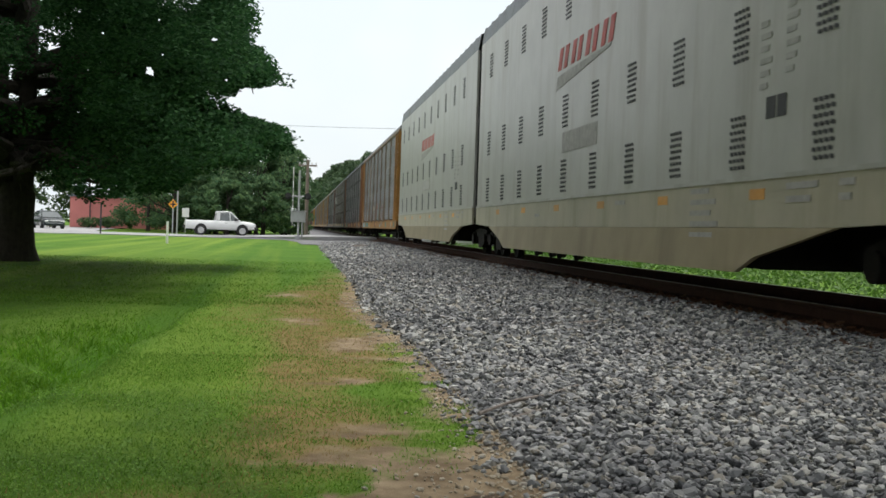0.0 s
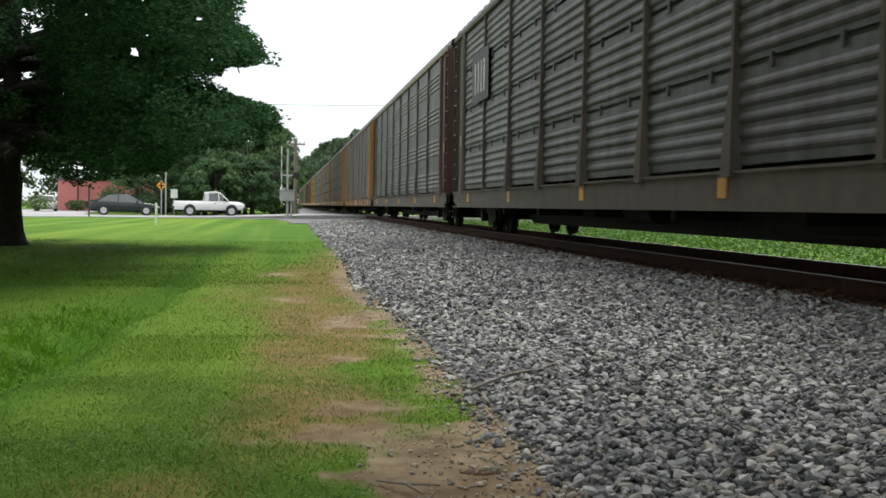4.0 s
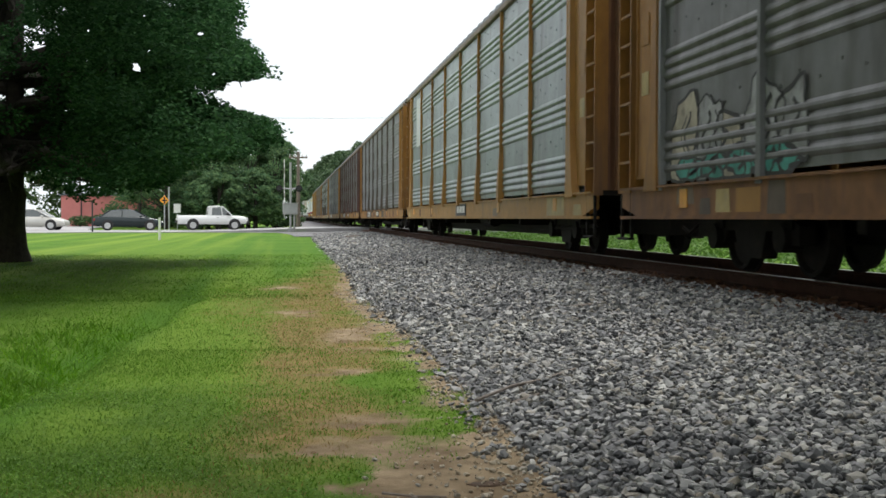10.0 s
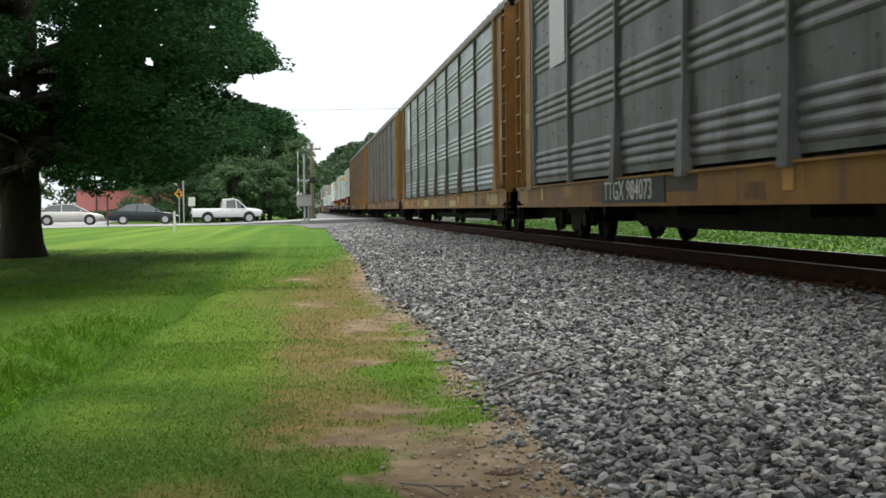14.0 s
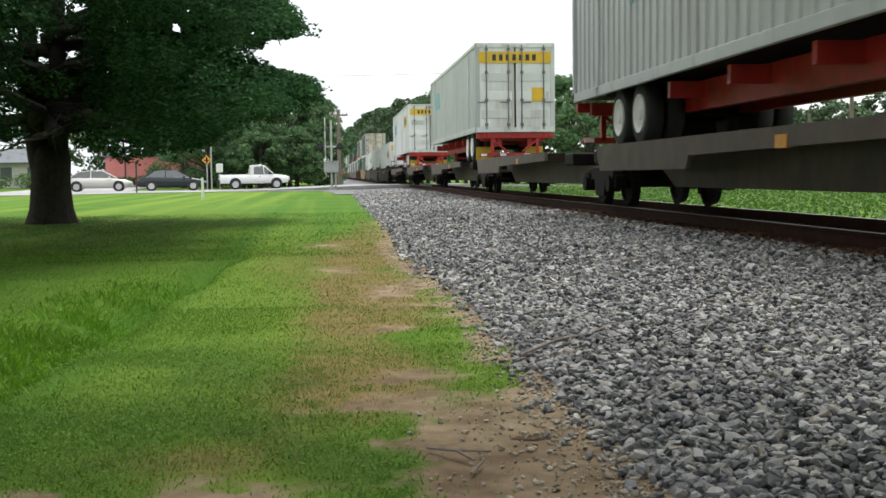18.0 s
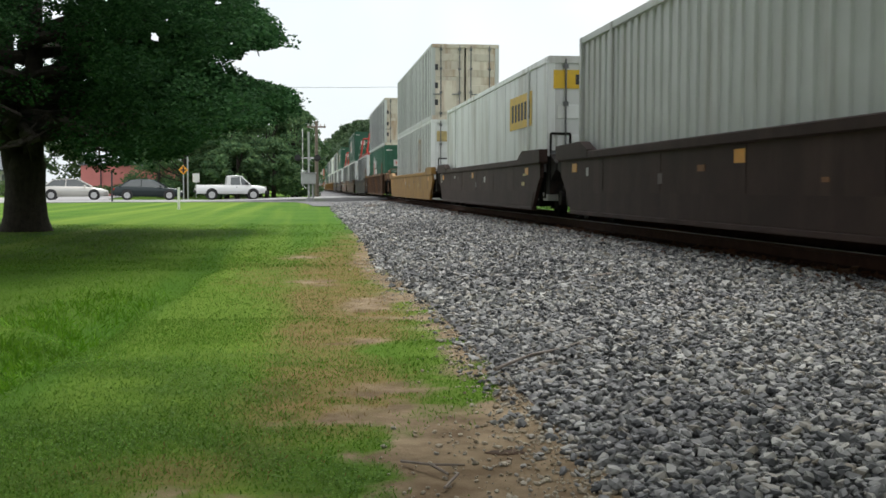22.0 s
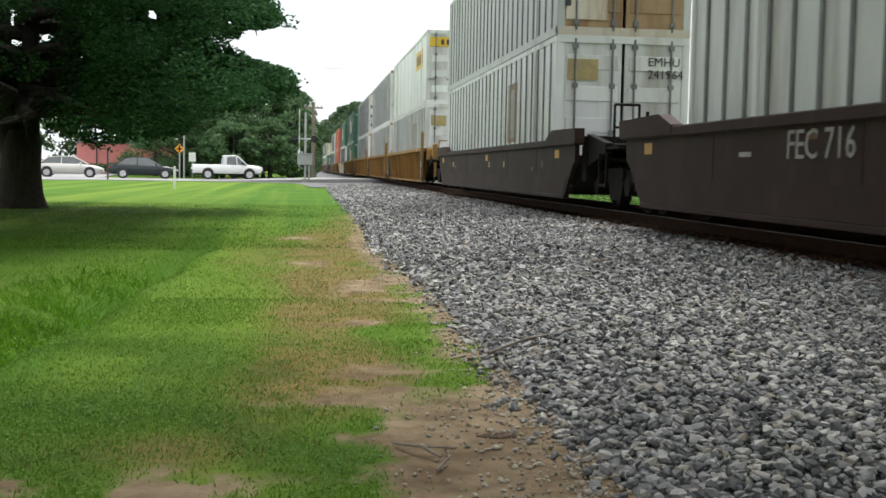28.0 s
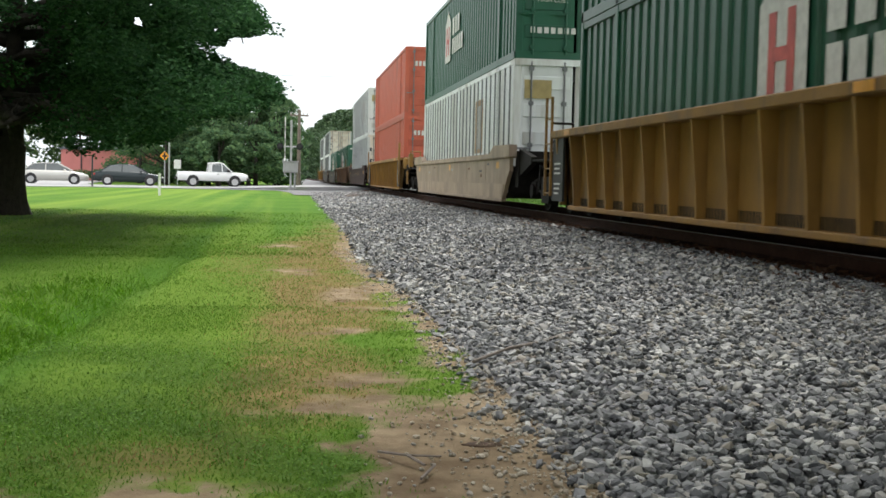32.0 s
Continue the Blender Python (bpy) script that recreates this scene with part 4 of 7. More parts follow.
bars(PROTO["smooth"], 4.0, 1.77, 6, 0.2, 0.4, 0.18, "ink")
end_decal(PROTO["banded"], -1.2, 1.2, 2.25, 2.62, "yellow", label="yellow band across the doors")
end_bars(PROTO["banded"], -0.75, 2.33, 7, 0.12, 0.2, 0.1, "ink")
end_decal(PROTO["banded"], 0.55, 0.95, 1.0, 1.45, "yellow", label="yellow warning panel")
end_bars(PROTO["green"], -0.55, 1.75, 2, 0.05, 0.2, 0.1, "inkwhite")
end_decal(PROTO["green"], -0.75, -0.3, 1.6, 2.0, "inkwhite", -0.014, "white hexagon mark")
end_decal(PROTO["green"], -0.64, -0.58, 1.66, 1.94, "inkred", -0.022)
end_decal(PROTO["green"], -0.47, -0.41, 1.66, 1.94, "inkred", -0.022)
end_decal(PROTO["green"], -0.6, -0.45, 1.77, 1.83, "inkred", -0.022)
end_bars(PROTO["green"], -0.2, 1.78, 3, 0.08, 0.16, 0.05, "inkwhite")
end_bars(PROTO["green"], -1.0, 0.55, 7, 0.1, 0.13, 0.05, "inkwhite")
end_bars(PROTO["green"], -1.2, 2.55, 1, 0.35, 0.07, 0.05, "inkwhite")
end_bars(PROTO["green"], 0.85, 2.55, 1, 0.35, 0.07, 0.05, "inkwhite")
end_bars(PROTO["red"], -0.9, 2.1, 5, 0.1, 0.2, 0.06, "inkwhite")
used = {k: 0 for k in PROTO}


def load(kind, q, z, label="", change=None):
    p = PROTO[kind]
    ob = p if not used[kind] else copy_thing(p, pose(XC, q, z))
    used[kind] += 1
    if label:
        ob["label"] = label
    if change:
        paint(ob, change)
    return ride(ob, q, z)


# ---- well cars ----
def well(length, style, material, label, ends=(1.0, 1.0), trucks=(True, True)):
    root = thing("well_car", label, "freight car", "well cars of the train")
    m = M[material]
    a, b = ends[0], length - ends[1]
    top = 1.5 if style == "ribbed" else 1.24
    for s in (-1, 1):
        at = pose(s * 1.46, 0, 0)
        bm = bmesh.new()
        if style == "ribbed":
            slab(bm, [(a + 0.5, 0.2), (b - 0.5, 0.2), (b, 0.75), (b, top - 0.1), (a, top - 0.1), (a, 0.75)], 0.06 if s < 0 else -0.10, 0.10 if s < 0 else -0.06)
        else:
            slab(bm, [(a + 0.75, 0.22), (b - 0.75, 0.22), (b - 0.2, 0.72), (b, 0.84), (b, top - 0.05), (a, top - 0.05), (a, 0.84), (a + 0.2, 0.72)], -0.04, 0.04)
        part("side_plate", bm, m, root, at=at)
        bm = bmesh.new()
        out = 0.17 if style == "ribbed" else 0.09
        box(bm, -out if s < 0 else -0.09, 0.09 if s < 0 else out, a - 0.1, b + 0.1, top - 0.13, top, 0.015)
        if style != "ribbed":
            for y0, y1, t in ((a - 0.2, a + 2.1, 1), (b - 2.1, b + 0.2, -1)):
                ya, yb = (y0, y1) if t > 0 else (y1, y0)
                slab(bm, [(ya, top - 0.1), (ya, top + 0.15), (yb - t * 0.5, top + 0.17), (yb, top + 0.02), (yb, top - 0.1)], -0.1, 0.07)
        part("top_chord", bm, m, root, at=at)
        bm = bmesh.new()
        box(bm, -0.055, 0.055, a + 0.75, b - 0.75, 0.17, 0.24, 0.01)
        part("bottom_chord", bm, m, root, at=at)
        if style != "ribbed":
            bm = bmesh.new()
            slab(bm, [(a + 0.8, 0.245), (b - 0.8, 0.245), (b - 0.55, 0.56), (a + 0.55, 0.56)], -0.052 if s < 0 else 0.04, -0.04 if s < 0 else 0.052)
            part("lower_plate", bm, m, root, "grimier lower side plate", at=at)
            for k in range(1, 6):
                y = a + k * (b - a) / 6
                part("weld_seam", SEAM_W, m, root, at=at @ pose(s * 0.04, y, 0))
            if s < 0:
                marks = random.Random(int(length * 100))
                for k in range(7):
                    y, z, w = marks.uniform(a + 1, b - 1.5), marks.uniform(0.62, 1.02), marks.uniform(0.12, 0.4)
                    bm = bmesh.new()
                    box(bm, -0.047, -0.04, y, y + w, z, z + marks.choice((0.05, 0.08, 0.14)))
                    part("stencil", bm, M[marks.choice(("inkgrey", "decal_old", "inkgrey", "tan_rust", "well_grey"))], root, "small worn stencil", at=at)
        if style == "ribbed":
            n = int((b - a - 0.4) / 0.92)
            for k in range(n + 1):
                y = a + 0.2 + k * (b - a - 0.4) / n
                bm = bmesh.new()
                loft(bm, [[(-s * 0.065, y - 0.035, z), (s * d, y - 0.03, z), (s * d, y + 0.03, z), (-s * 0.065, y + 0.035, z)] for z, d in ((0.24, 0.05), (0.6, 0.07), (top - 0.1, 0.15))])
                part("rib", bm, m, root, at=at)
    bm = bmesh.new()
    box(bm, -1.4, 1.4, a + 0.5, b - 0.5, 0.25, 0.37)
    part("well_floor", bm, M["iron"], root)
    for e in (0, 1):
        a = ends[e]
        y0 = 0.0 if not e else length
        flip = pose(0, y0, 0) if not e else pose(0, y0, 0, 0, 0, 180)
        bm = bmesh.new()
        box(bm, -1.35, 1.35, a - 0.2, a + 0.1, 0.5, top + 0.02)
        box(bm, -0.45, 0.45, 0.25, a - 0.1, 0.66, 1.05, 0.02)
        box(bm, -1.3, -0.35, 0.35, a - 0.1, 1.02, 1.06)
        box(bm, 0.35, 1.3, 0.35, a - 0.1, 1.02, 1.06)
        near_a = max(0.1, a - 1.3)
        for x in (-1.32, 1.2):
            slab(bm, [(near_a, 0.98), (a - 0.1, 0.72), (a - 0.1, 1.3), (near_a, 1.12)], x, x + 0.12)
        box(bm, -1.4, 1.4, a + 0.5, a + 0.6, 0.25, 0.95)
        part("end_platform", bm, M["iron"], root, "oily black end platform", at=flip)
        if style == "ribbed":
            for x0, x1, y0_, y1_, z1_ in ((-1.42, -1.05, a - 0.75, a - 0.2, 1.5), (-0.98, -0.62, a - 1.5, a - 1.0, 1.34), (-1.3, -1.12, a - 1.5, a - 1.1, 1.66), (-0.5, 0.5, a - 0.6, a - 0.25, 1.42)):
                bm = bmesh.new()
                box(bm, x0, x1, max(0.1, y0_), max(0.4, y1_), 1.02, z1_, 0.05)
                part("casting", bm, m, root, "chipped painted steel casting", at=flip)
        bm = bmesh.new()
        for x, h in ((-1.25, 1.72), (-0.85, 1.72), (0.55, 1.6)):
            cyl(bm, (x, 0.85, 1.0), (x, 0.85, h), 0.022, 8)
        cyl(bm, (-1.25, 0.85, 1.72), (-0.85, 0.85, 1.72), 0.022, 8)
        cyl(bm, (-1.25, 0.85, 1.36), (-0.85, 0.85, 1.36), 0.02, 8)
        box(bm, -1.36, -1.3, 0.9, 1.35, 0.42, 0.46)
        for y in (0.92, 1.33):
            box(bm, -1.36, -1.32, y - 0.02, y + 0.02, 0.42, 0.95)
        part("handrail", bm, m if style == "ribbed" else M["iron"], root, at=flip)
        bm = bmesh.new()
        for k, (x0, y0_, z0_, x1, y1_, z1_) in enumerate(((-1.3, 1.5, 0.9, -0.5, 0.3, 0.75), (-0.5, 0.3, 0.75, -0.35, -0.1, 0.45), (-1.0, 1.5, 0.6, -1.0, 0.4, 0.55), (0.5, 1.5, 0.62, 0.5, 0.0, 0.5), (-0.7, 0.9, 1.0, -0.7, 0.9, 1.62), (-0.45, 0.95, 1.0, -0.45, 0.95, 1.5), (-1.3, 0.7, 1.08, 1.3, 0.7, 1.08))):
            cyl(bm, (x0, y0_, z0_), (x1, y1_, z1_), 0.028, 6)
        box(bm, -0.62, -0.3, 0.95, 1.3, 1.06, 1.42, 0.03)
        cyl(bm, (-1.15, 0.75, 0.62), (-0.55, 0.75, 0.62), 0.11, 10)
        part("brake_gear", bm, M["iron"], root, "black brake pipes and valves", at=flip)
        if e:
            bm = bmesh.new()
            cyl(bm, (0.25, 0.78, 1.0), (0.25, 0.78, 1.7), 0.06, 8)
            ring = [(0.25 + 0.27 * math.cos(k * math.tau / 16), 1.8 + 0.27 * math.sin(k * math.tau / 16)) for k in range(16)]
            for k in range(16):
                cyl(bm, (ring[k][0], 0.7, ring[k][1]), (ring[(k + 1) % 16][0], 0.7, ring[(k + 1) % 16][1]), 0.018, 5)
                if k % 3 == 0:
                    cyl(bm, (0.25, 0.7, 1.8), (ring[k][0], 0.7, ring[k][1]), 0.012, 5)
            box(bm, 0.02, 0.48, 0.72, 0.9, 1.55, 1.9, 0.03)
            part("brake_wheel", bm, M["iron"], root, "brake hand wheel on its stand", at=flip)
        if style == "ribbed":
            for s in (-1, 1):
                bm = bmesh.new()
                box(bm, s * 1.56 - 0.02, s * 1.56 + 0.02, a - 0.1, a + 0.62, 0.3, top - 0.14)
                part("notice_panel", bm, M["dark"], root, "black notice panel", at=flip)
                bm = bmesh.new()
                for k, (z, w) in enumerate(((0.42, 0.3), (0.5, 0.36), (0.58, 0.4), (0.76, 0.4), (0.84, 0.36), (0.92, 0.4))):
                    box(bm, s * 1.584 - 0.003, s * 1.584 + 0.003, a + 0.05, a + 0.05 + w, z, z + 0.03)
                part("stencil", bm, M["inkwhite"], root, at=flip)
                lad = ladder(root, s * 1.6, a - 0.36, 0.38, 2.1, 0.42, m)
                lad.matrix_basis = flip
        part("coupler", COUPLER, M["iron"], root, at=flip @ pose(0, 0.2, 0))
        if trucks[e]:
            reach = max(1.25, a - 1.6)
            truck(root, reach if not e else length - reach)
    for y in (ends[0] + 1.2, length / 2, b - 1.2):
        bm = bmesh.new()
        x = -1.505 if style != "ribbed" else -1.638
        z = 0.9 if style != "ribbed" else top - 0.11
        box(bm, x, x + 0.01, y, y + 0.33, z, z + (0.15 if style != "ribbed" else 0.09))
        part("reflector", bm, M["orange"], root, "faded orange reflector")
    return root


SEAM_W = box_mesh(-0.006, 0.006, -0.012, 0.012, 0.57, 1.1, name="weld_seam")
WELLS = [
    (561.3, 580.3, "smooth", "well_brown", [("smooth", 0)]),
    (580.3, 600.0, "smooth", "well_brown", [("banded", 0)]),
    (600.0, 619.3, "smooth", "well_brown", [("smooth", 0)]),
    (619.3, 643.5, "smooth", "well_yellow", [("white", 0), ("tan", 1)]),
    (643.5, 665.2, "ribbed", "well_rust", [("green", 0), ("tan", 1)]),
    (665.2, 688.5, "smooth", "well_grey", [("white", 0), ("rack", 1)]),
    (688.5, 708.6, "smooth", "well_rust", [("white", 0), ("green", 1)]),
    (708.6, 728.5, "smooth", "well_rust", [("white", 0), ("rack", 1)]),
    (728.5, 753.0, "smooth", "well_brown", [("white", 0), ("green", 1)]),
    (753.0, 776.0, "smooth", "well_brown", [("white", 0), ("tan", 1)]),
    (776.0, 797.8, "ribbed", "well_yellow", [("white", 0), ("smooth", 1)]),
    (797.8, 817.0, "ribbed", "well_yellow", [("white", 0), ("white", 1)]),
    (817.0, 838.5, "ribbed", "well_yellow", [("white", 0), ("tan", 1)]),
    (838.5, 861.5, "ribbed", "well_yellow", [("green", 0), ("green", 1)]),
    (861.5, 886.0, "smooth", "well_tan", [("white", 0), ("green", 1)]),
    (886.0, 908.0, "ribbed", "well_yellow", [("red", 0), ("red", 1)]),
    (908.0, 930.0, "smooth", "well_brown", [("tan", 0), ("white", 1)]),
    (930.0, 952.0, "ribbed", "well_rust", [("green", 0)]),
    (952.0, 974.0, "smooth", "well_brown", [("green", 0)]),
    (974.0, 996.0, "smooth", "well_brown", [("white", 0), ("tan", 1)]),
    (996.0, 1018.0, "ribbed", "well_yellow", [("white", 0), ("white", 1)]),
]
WORD = {"well_brown": "dark brown", "well_yellow": "ochre yellow", "well_rust": "rusty brown", "well_grey": "grimy grey", "well_tan": "pale tan"}


def rack_bundle(q):
    root = thing("flat_rack_stack", "red flat rack with upright frames and tarped bundles", "flat rack", "flat racks on the train")
    bm = bmesh.new()
    for s in (-1.2, 1.1):
        box(bm, s, s + 0.12, 0.3, CL - 0.3, 0.06, 0.28)
    for k in range(12):
        box(bm, -1.2, 1.2, 0.4 + k * 1.38, 0.55 + k * 1.38, 0.1, 0.24)
    part("bed_frame", bm, M["red"], root)
    for y in (2.6, 13.0):
        bm = bmesh.new()
        for s in (-1.15, 1.15):
            cyl(bm, (s, y, 0.2), (s * 0.8, y + 0.25, 1.9), 0.06, 8)
            cyl(bm, (s, y + 1.6, 0.2), (s * 0.8, y + 0.3, 1.85), 0.05, 8)
        cyl(bm, (-0.92, y + 0.25, 1.9), (0.92, y + 0.25, 1.9), 0.06, 8)
        part("upright_frame", bm, M["red"], root)
    for k in range(5):
        bm = bmesh.new()
        y = 4.7 + k * 1.65
        loft(bm, [[(0.95 * math.cos(a) * r, yy, 0.28 + max(0, 0.42 * math.sin(a)) * r) for a in [math.pi * j / 8 for j in range(9)]] for yy, r in ((y, 0.75), (y + 0.2, 1.0), (y + 1.3, 1.0), (y + 1.55, 0.75))])
        part("tarped_bundle", bm, M["purple"] if k % 2 else M["signwhite"], root)
    return ride(root, q, 3.21)


MARKED, SIGNED = [], []
# where the load begins on cars with a long end platform over the truck
LOADED = {2: 600.87, 3: 621.95, 4: 648.09, 8: 734.07, 9: 757.78, 10: 780.86, 12: 819.9, 13: 843.99}
for i, (q0, q1, style, paintname, stack) in enumerate(WELLS):
    shape = "ribbed" if style == "ribbed" else "smooth-sided"
    qc = LOADED.get(i, q0 + (q1 - q0 - CL) / 2)
    w = well(q1 - q0, style, paintname, f"{WORD[paintname]} {shape} well car carrying containers", [max(0.7, room - ((1.2 if style == "ribbed" else 2.4) if room > 2.4 and i in LOADED else 0.6)) for room in (qc - q0, q1 - qc - CL)])
    ride(w, q0)
    for kind, level in stack:
        if kind == "rack":
            rack_bundle(qc)
        else:
            c = load(kind, qc, 0.37 if not level else 3.27)
            if (i, level) in ((11, 0), (11, 1), (9, 1), (12, 0)):
                paint(c, {"door": "rust_door", "door_rib": "rust_door", "header": "rust_door"})
            MARKED.append((c, kind, level, i))
    SIGNED.append((w, i))


MARKS = {13: 8.4}     # place of the side mark where it sits nearer the doors


def sign_writing():
    """Lettering on single containers and wells."""
    for c, kind, level, i in MARKED:
            mark_y = MARKS.get(i, 10.5)
            if kind == "white" and not level and i in (3, 9, 10):
                words("EMHU\n" + {3: "238495", 9: "241964", 10: "295521"}[i], 0.24, M["ink"], c, facing_end(0.48, -0.018, 2.35))
            elif kind == "white":
                end_bars(c, 0.62, 2.35, 4, 0.1, 0.17, 0.06, "ink")
                end_bars(c, 0.62, 2.1, 5, 0.08, 0.17, 0.05, "ink")
            if kind == "green":
                words("HGIU\n642421" if i == 4 else "53'", 0.22, M["inkwhite"], c, facing_end(0.22, -0.018, 2.05))
                words("WARNING\nHIGH CUBE", 0.13, M["inkwhite"], c, facing_end(-0.86, -0.018, 1.35))
                bm = bmesh.new()
                slab(bm, [(mark_y - 0.55, 0.95), (mark_y + 0.55, 0.95), (mark_y + 0.55, 2.1), (mark_y, 2.5), (mark_y - 0.55, 2.1)], -CW - 0.024, -CW - 0.018)
                part("mark_panel", bm, M["inkwhite"], c, "white pointed mark panel")
                bars(c, mark_y + 0.3, 1.15, 2, 0.17, 0.85, 0.26, "inkred", -CW - 0.032)
                decal(c, mark_y - 0.2, mark_y + 0.2, 1.5, 1.64, "inkred", -CW - 0.034)
                bars(c, mark_y - 0.95, 1.66, 3, 0.34, 0.5, 0.16, "inkwhite", -CW - 0.03)
                bars(c, mark_y - 0.95, 1.1, 5, 0.3, 0.45, 0.12, "inkwhite", -CW - 0.03)
    for w, i in SIGNED:
        text, y = {8: ("FEC 716", 18.4), 7: ("DTTX 727261", 15.2), 2: ("53", 17.3), 0: ("C A N E", 8.2)}.get(i, ("", 0))
        if text:
            words(text, 0.40 if i != 2 else 0.5, M["inkgrey"] if i != 7 else M["inkwhite"], w, facing_side(-1.506, y, 0.80))
        if i == 7:
            bm = bmesh.new()
            box(bm, -1.505, -1.501, 11.9, 15.4, 0.72, 1.13)
            part("mark_panel", bm, M["ink"], w)


# ---- spine car with containers on chassis ----
def spine(q0, q1, label, hitch):
    L = q1 - q0
    root = thing("spine_car_platform", label, "freight car", "spine car platforms")
    bm = bmesh.new()
    slab(bm, [(0.3, 0.72), (2.6, 0.70), (3.4, 0.38), (L - 3.4, 0.38), (L - 2.6, 0.70), (L - 0.3, 0.72), (L - 0.3, 1.03), (0.3, 1.03)], -0.42, 0.42)
    part("centre_beam", bm, M["greybrown"], root, "grimy steel centre beam")
    for s in (-1, 1):
        bm = bmesh.new()
        slab(bm, [(3.0, 0.92), (L - 2.6, 0.92), (L - 2.2, 1.06), (2.6, 1.06)], -0.5, 0.5)
        part("deck_wing", bm, M["greybrown"], root, at=pose(s * 0.92, 0, 0))
        bm = bmesh.new()
        slab(bm, [(2.6, 0.9), (9.2, 0.84), (9.3, 0.66), (L - 2.4, 0.66), (L - 2.2, 0.9), (L - 2.2, 1.09), (2.6, 1.09)], -0.03, 0.03)
        part("side_rail", bm, M["greybrown"], root, at=pose(s * 1.42, 0, 0))
        bm = bmesh.new()
        box(bm, -0.035, 0.035, 6.0, 6.3, 0.86, 1.0)
        part("reflector", bm, M["orange"], root, at=pose(s * 1.43, 0, 0))
    bm = bmesh.new()
    box(bm, -1.2, 1.2, 0.9, 1.7, 0.78, 1.04, 0.03)
    part("bolster_beam", bm, M["iron"], root)
    bm = bmesh.new()
    box(bm, -1.2, 1.2, L - 1.7, L - 0.9, 0.78, 1.04, 0.03)
    part("bolster_beam", bm, M["iron"], root)
    if hitch:
        bm = bmesh.new()
        box(bm, -0.3, 0.3, L - 3.1, L - 2.6, 1.03, 1.15)
        slab(bm, [(L - 3.3, 1.03), (L - 3.1, 1.03), (L - 2.75, 1.95), (L - 2.95, 1.95)], -0.35, 0.35)
        box(bm, -0.45, 0.45, L - 3.15, L - 2.6, 1.93, 2.02)
        part("hitch", bm, M["iron"], root, "raised trailer hitch")
    for y in ((0.75, L - 0.9) if int(q0) == 478 else (L - 0.9,)):
        truck(root, y)
    return ride(root, q0)


def chassis(q, reverse=False):
    root = thing("container_chassis", "red steel container chassis on a spine car", "chassis", "chassis on the train")
    wy = 2.0 if not reverse else CL - 4.3
    bm = bmesh.new()
    for x in (-0.5, 0.5):
        slab(bm, [(0.2, 1.55), (CL - 0.2, 1.55), (CL - 0.2, 1.98), (0.2, 1.98)], x - 0.07, x + 0.07)
    for k in range(7):
        box(bm, -1.1, 1.1, 0.5 + k * 2.5, 0.62 + k * 2.5, 1.72, 1.96)
    part("frame", bm, M["red"], root)
    bm = bmesh.new()
    y = 0.05 if not reverse else CL - 0.25
    box(bm, -1.28, 1.28, y, y + 0.18, 1.8, 1.99, 0.01)
    box(bm, -1.15, 1.15, y + 0.02, y + 0.14, 1.2, 1.32, 0.01)
    for x in (-0.75, 0.75):
        slab(bm, [(y + 0.02, 1.25), (y + 0.12, 1.25), (y + 0.12, 1.85), (y + 0.02, 1.85)], x - 0.05, x + 0.05)
    for x0, x1 in ((-0.75, -0.25), (0.75, 0.25)):
        cyl(bm, (x0, y + 0.06, 1.75), (x1, y + 0.06, 1.35), 0.035, 6)
    part("rear_bumper", bm, M["red"], root)
    for x in (-1.1, -0.95, -0.1, 0.0, 0.1, 0.95, 1.1):
        bm = bmesh.new()
        cyl(bm, (x, y - 0.02, 1.9), (x, y + 0.01, 1.9), 0.055 if abs(x) > 0.5 else 0.03, 12)
        part("rear_lamp", bm, M["lampred"], root)
    bm = bmesh.new()
    for x in (-1.15, -0.5, 0.3, 0.95):
        box(bm, x, x + 0.2, y - 0.015, y + 0.0, 1.22, 1.30)
    part("reflective_tape", bm, M["signwhite"], root)
    for x in (-1.15, 0.55):
        bm = bmesh.new()
        yy = wy - 0.75 if not reverse else wy + 1.6
        box(bm, x, x + 0.6, yy, yy + 0.02, 1.08, 1.55)
        part("mud_flap", bm, M["yellow"], root, "yellow mud flap")
    for dy in (0.0, 1.25):
        for s in (-1, 1):
            for xo in (0.72, 1.05):
                bm = bmesh.new()
                prof = [(-0.12, 0.30), (-0.14, 0.44), (-0.11, 0.5), (0.11, 0.5), (0.14, 0.44), (0.12, 0.30)]
                loft(bm, [[(x, r * math.cos(k * math.tau / 24), r * math.sin(k * math.tau / 24)) for k in range(24)] for x, r in prof])
                ty = part("tyre", bm, M["black"], root, smooth=True, at=pose(s * xo, wy + dy, 1.56))
                if xo > 1:
                    bm = bmesh.new()
                    prof = [(s * 0.15, 0.0), (s * 0.15, 0.09), (s * 0.127, 0.11), (s * 0.126, 0.23), (s * 0.15, 0.29), (s * 0.155, 0.31), (s * 0.11, 0.31)]
                    loft(bm, [[(x, max(r, 0.002) * math.cos(k * math.tau / 20), max(r, 0.002) * math.sin(k * math.tau / 20)) for k in range(20)] for x, r in prof])
                    part("rim", bm, M["signwhite"], ty, "white painted dished rim")
    bm = bmesh.new()
    cyl(bm, (-0.8, wy, 1.56), (0.8, wy, 1.56), 0.07, 8)
    cyl(bm, (-0.8, wy + 1.25, 1.56), (0.8, wy + 1.25, 1.56), 0.07, 8)
    part("axle", bm, M["iron"], root)
    bm = bmesh.new()
    ly = CL - 3.6 if not reverse else 3.4
    for x in (-0.55, 0.55):
        box(bm, x - 0.06, x + 0.06, ly, ly + 0.12, 1.1, 1.6)
    box(bm, -0.6, 0.6, ly + 0.02, ly + 0.1, 1.3, 1.38)
    part("landing_leg", bm, M["red"], root)
    return ride(root, q)


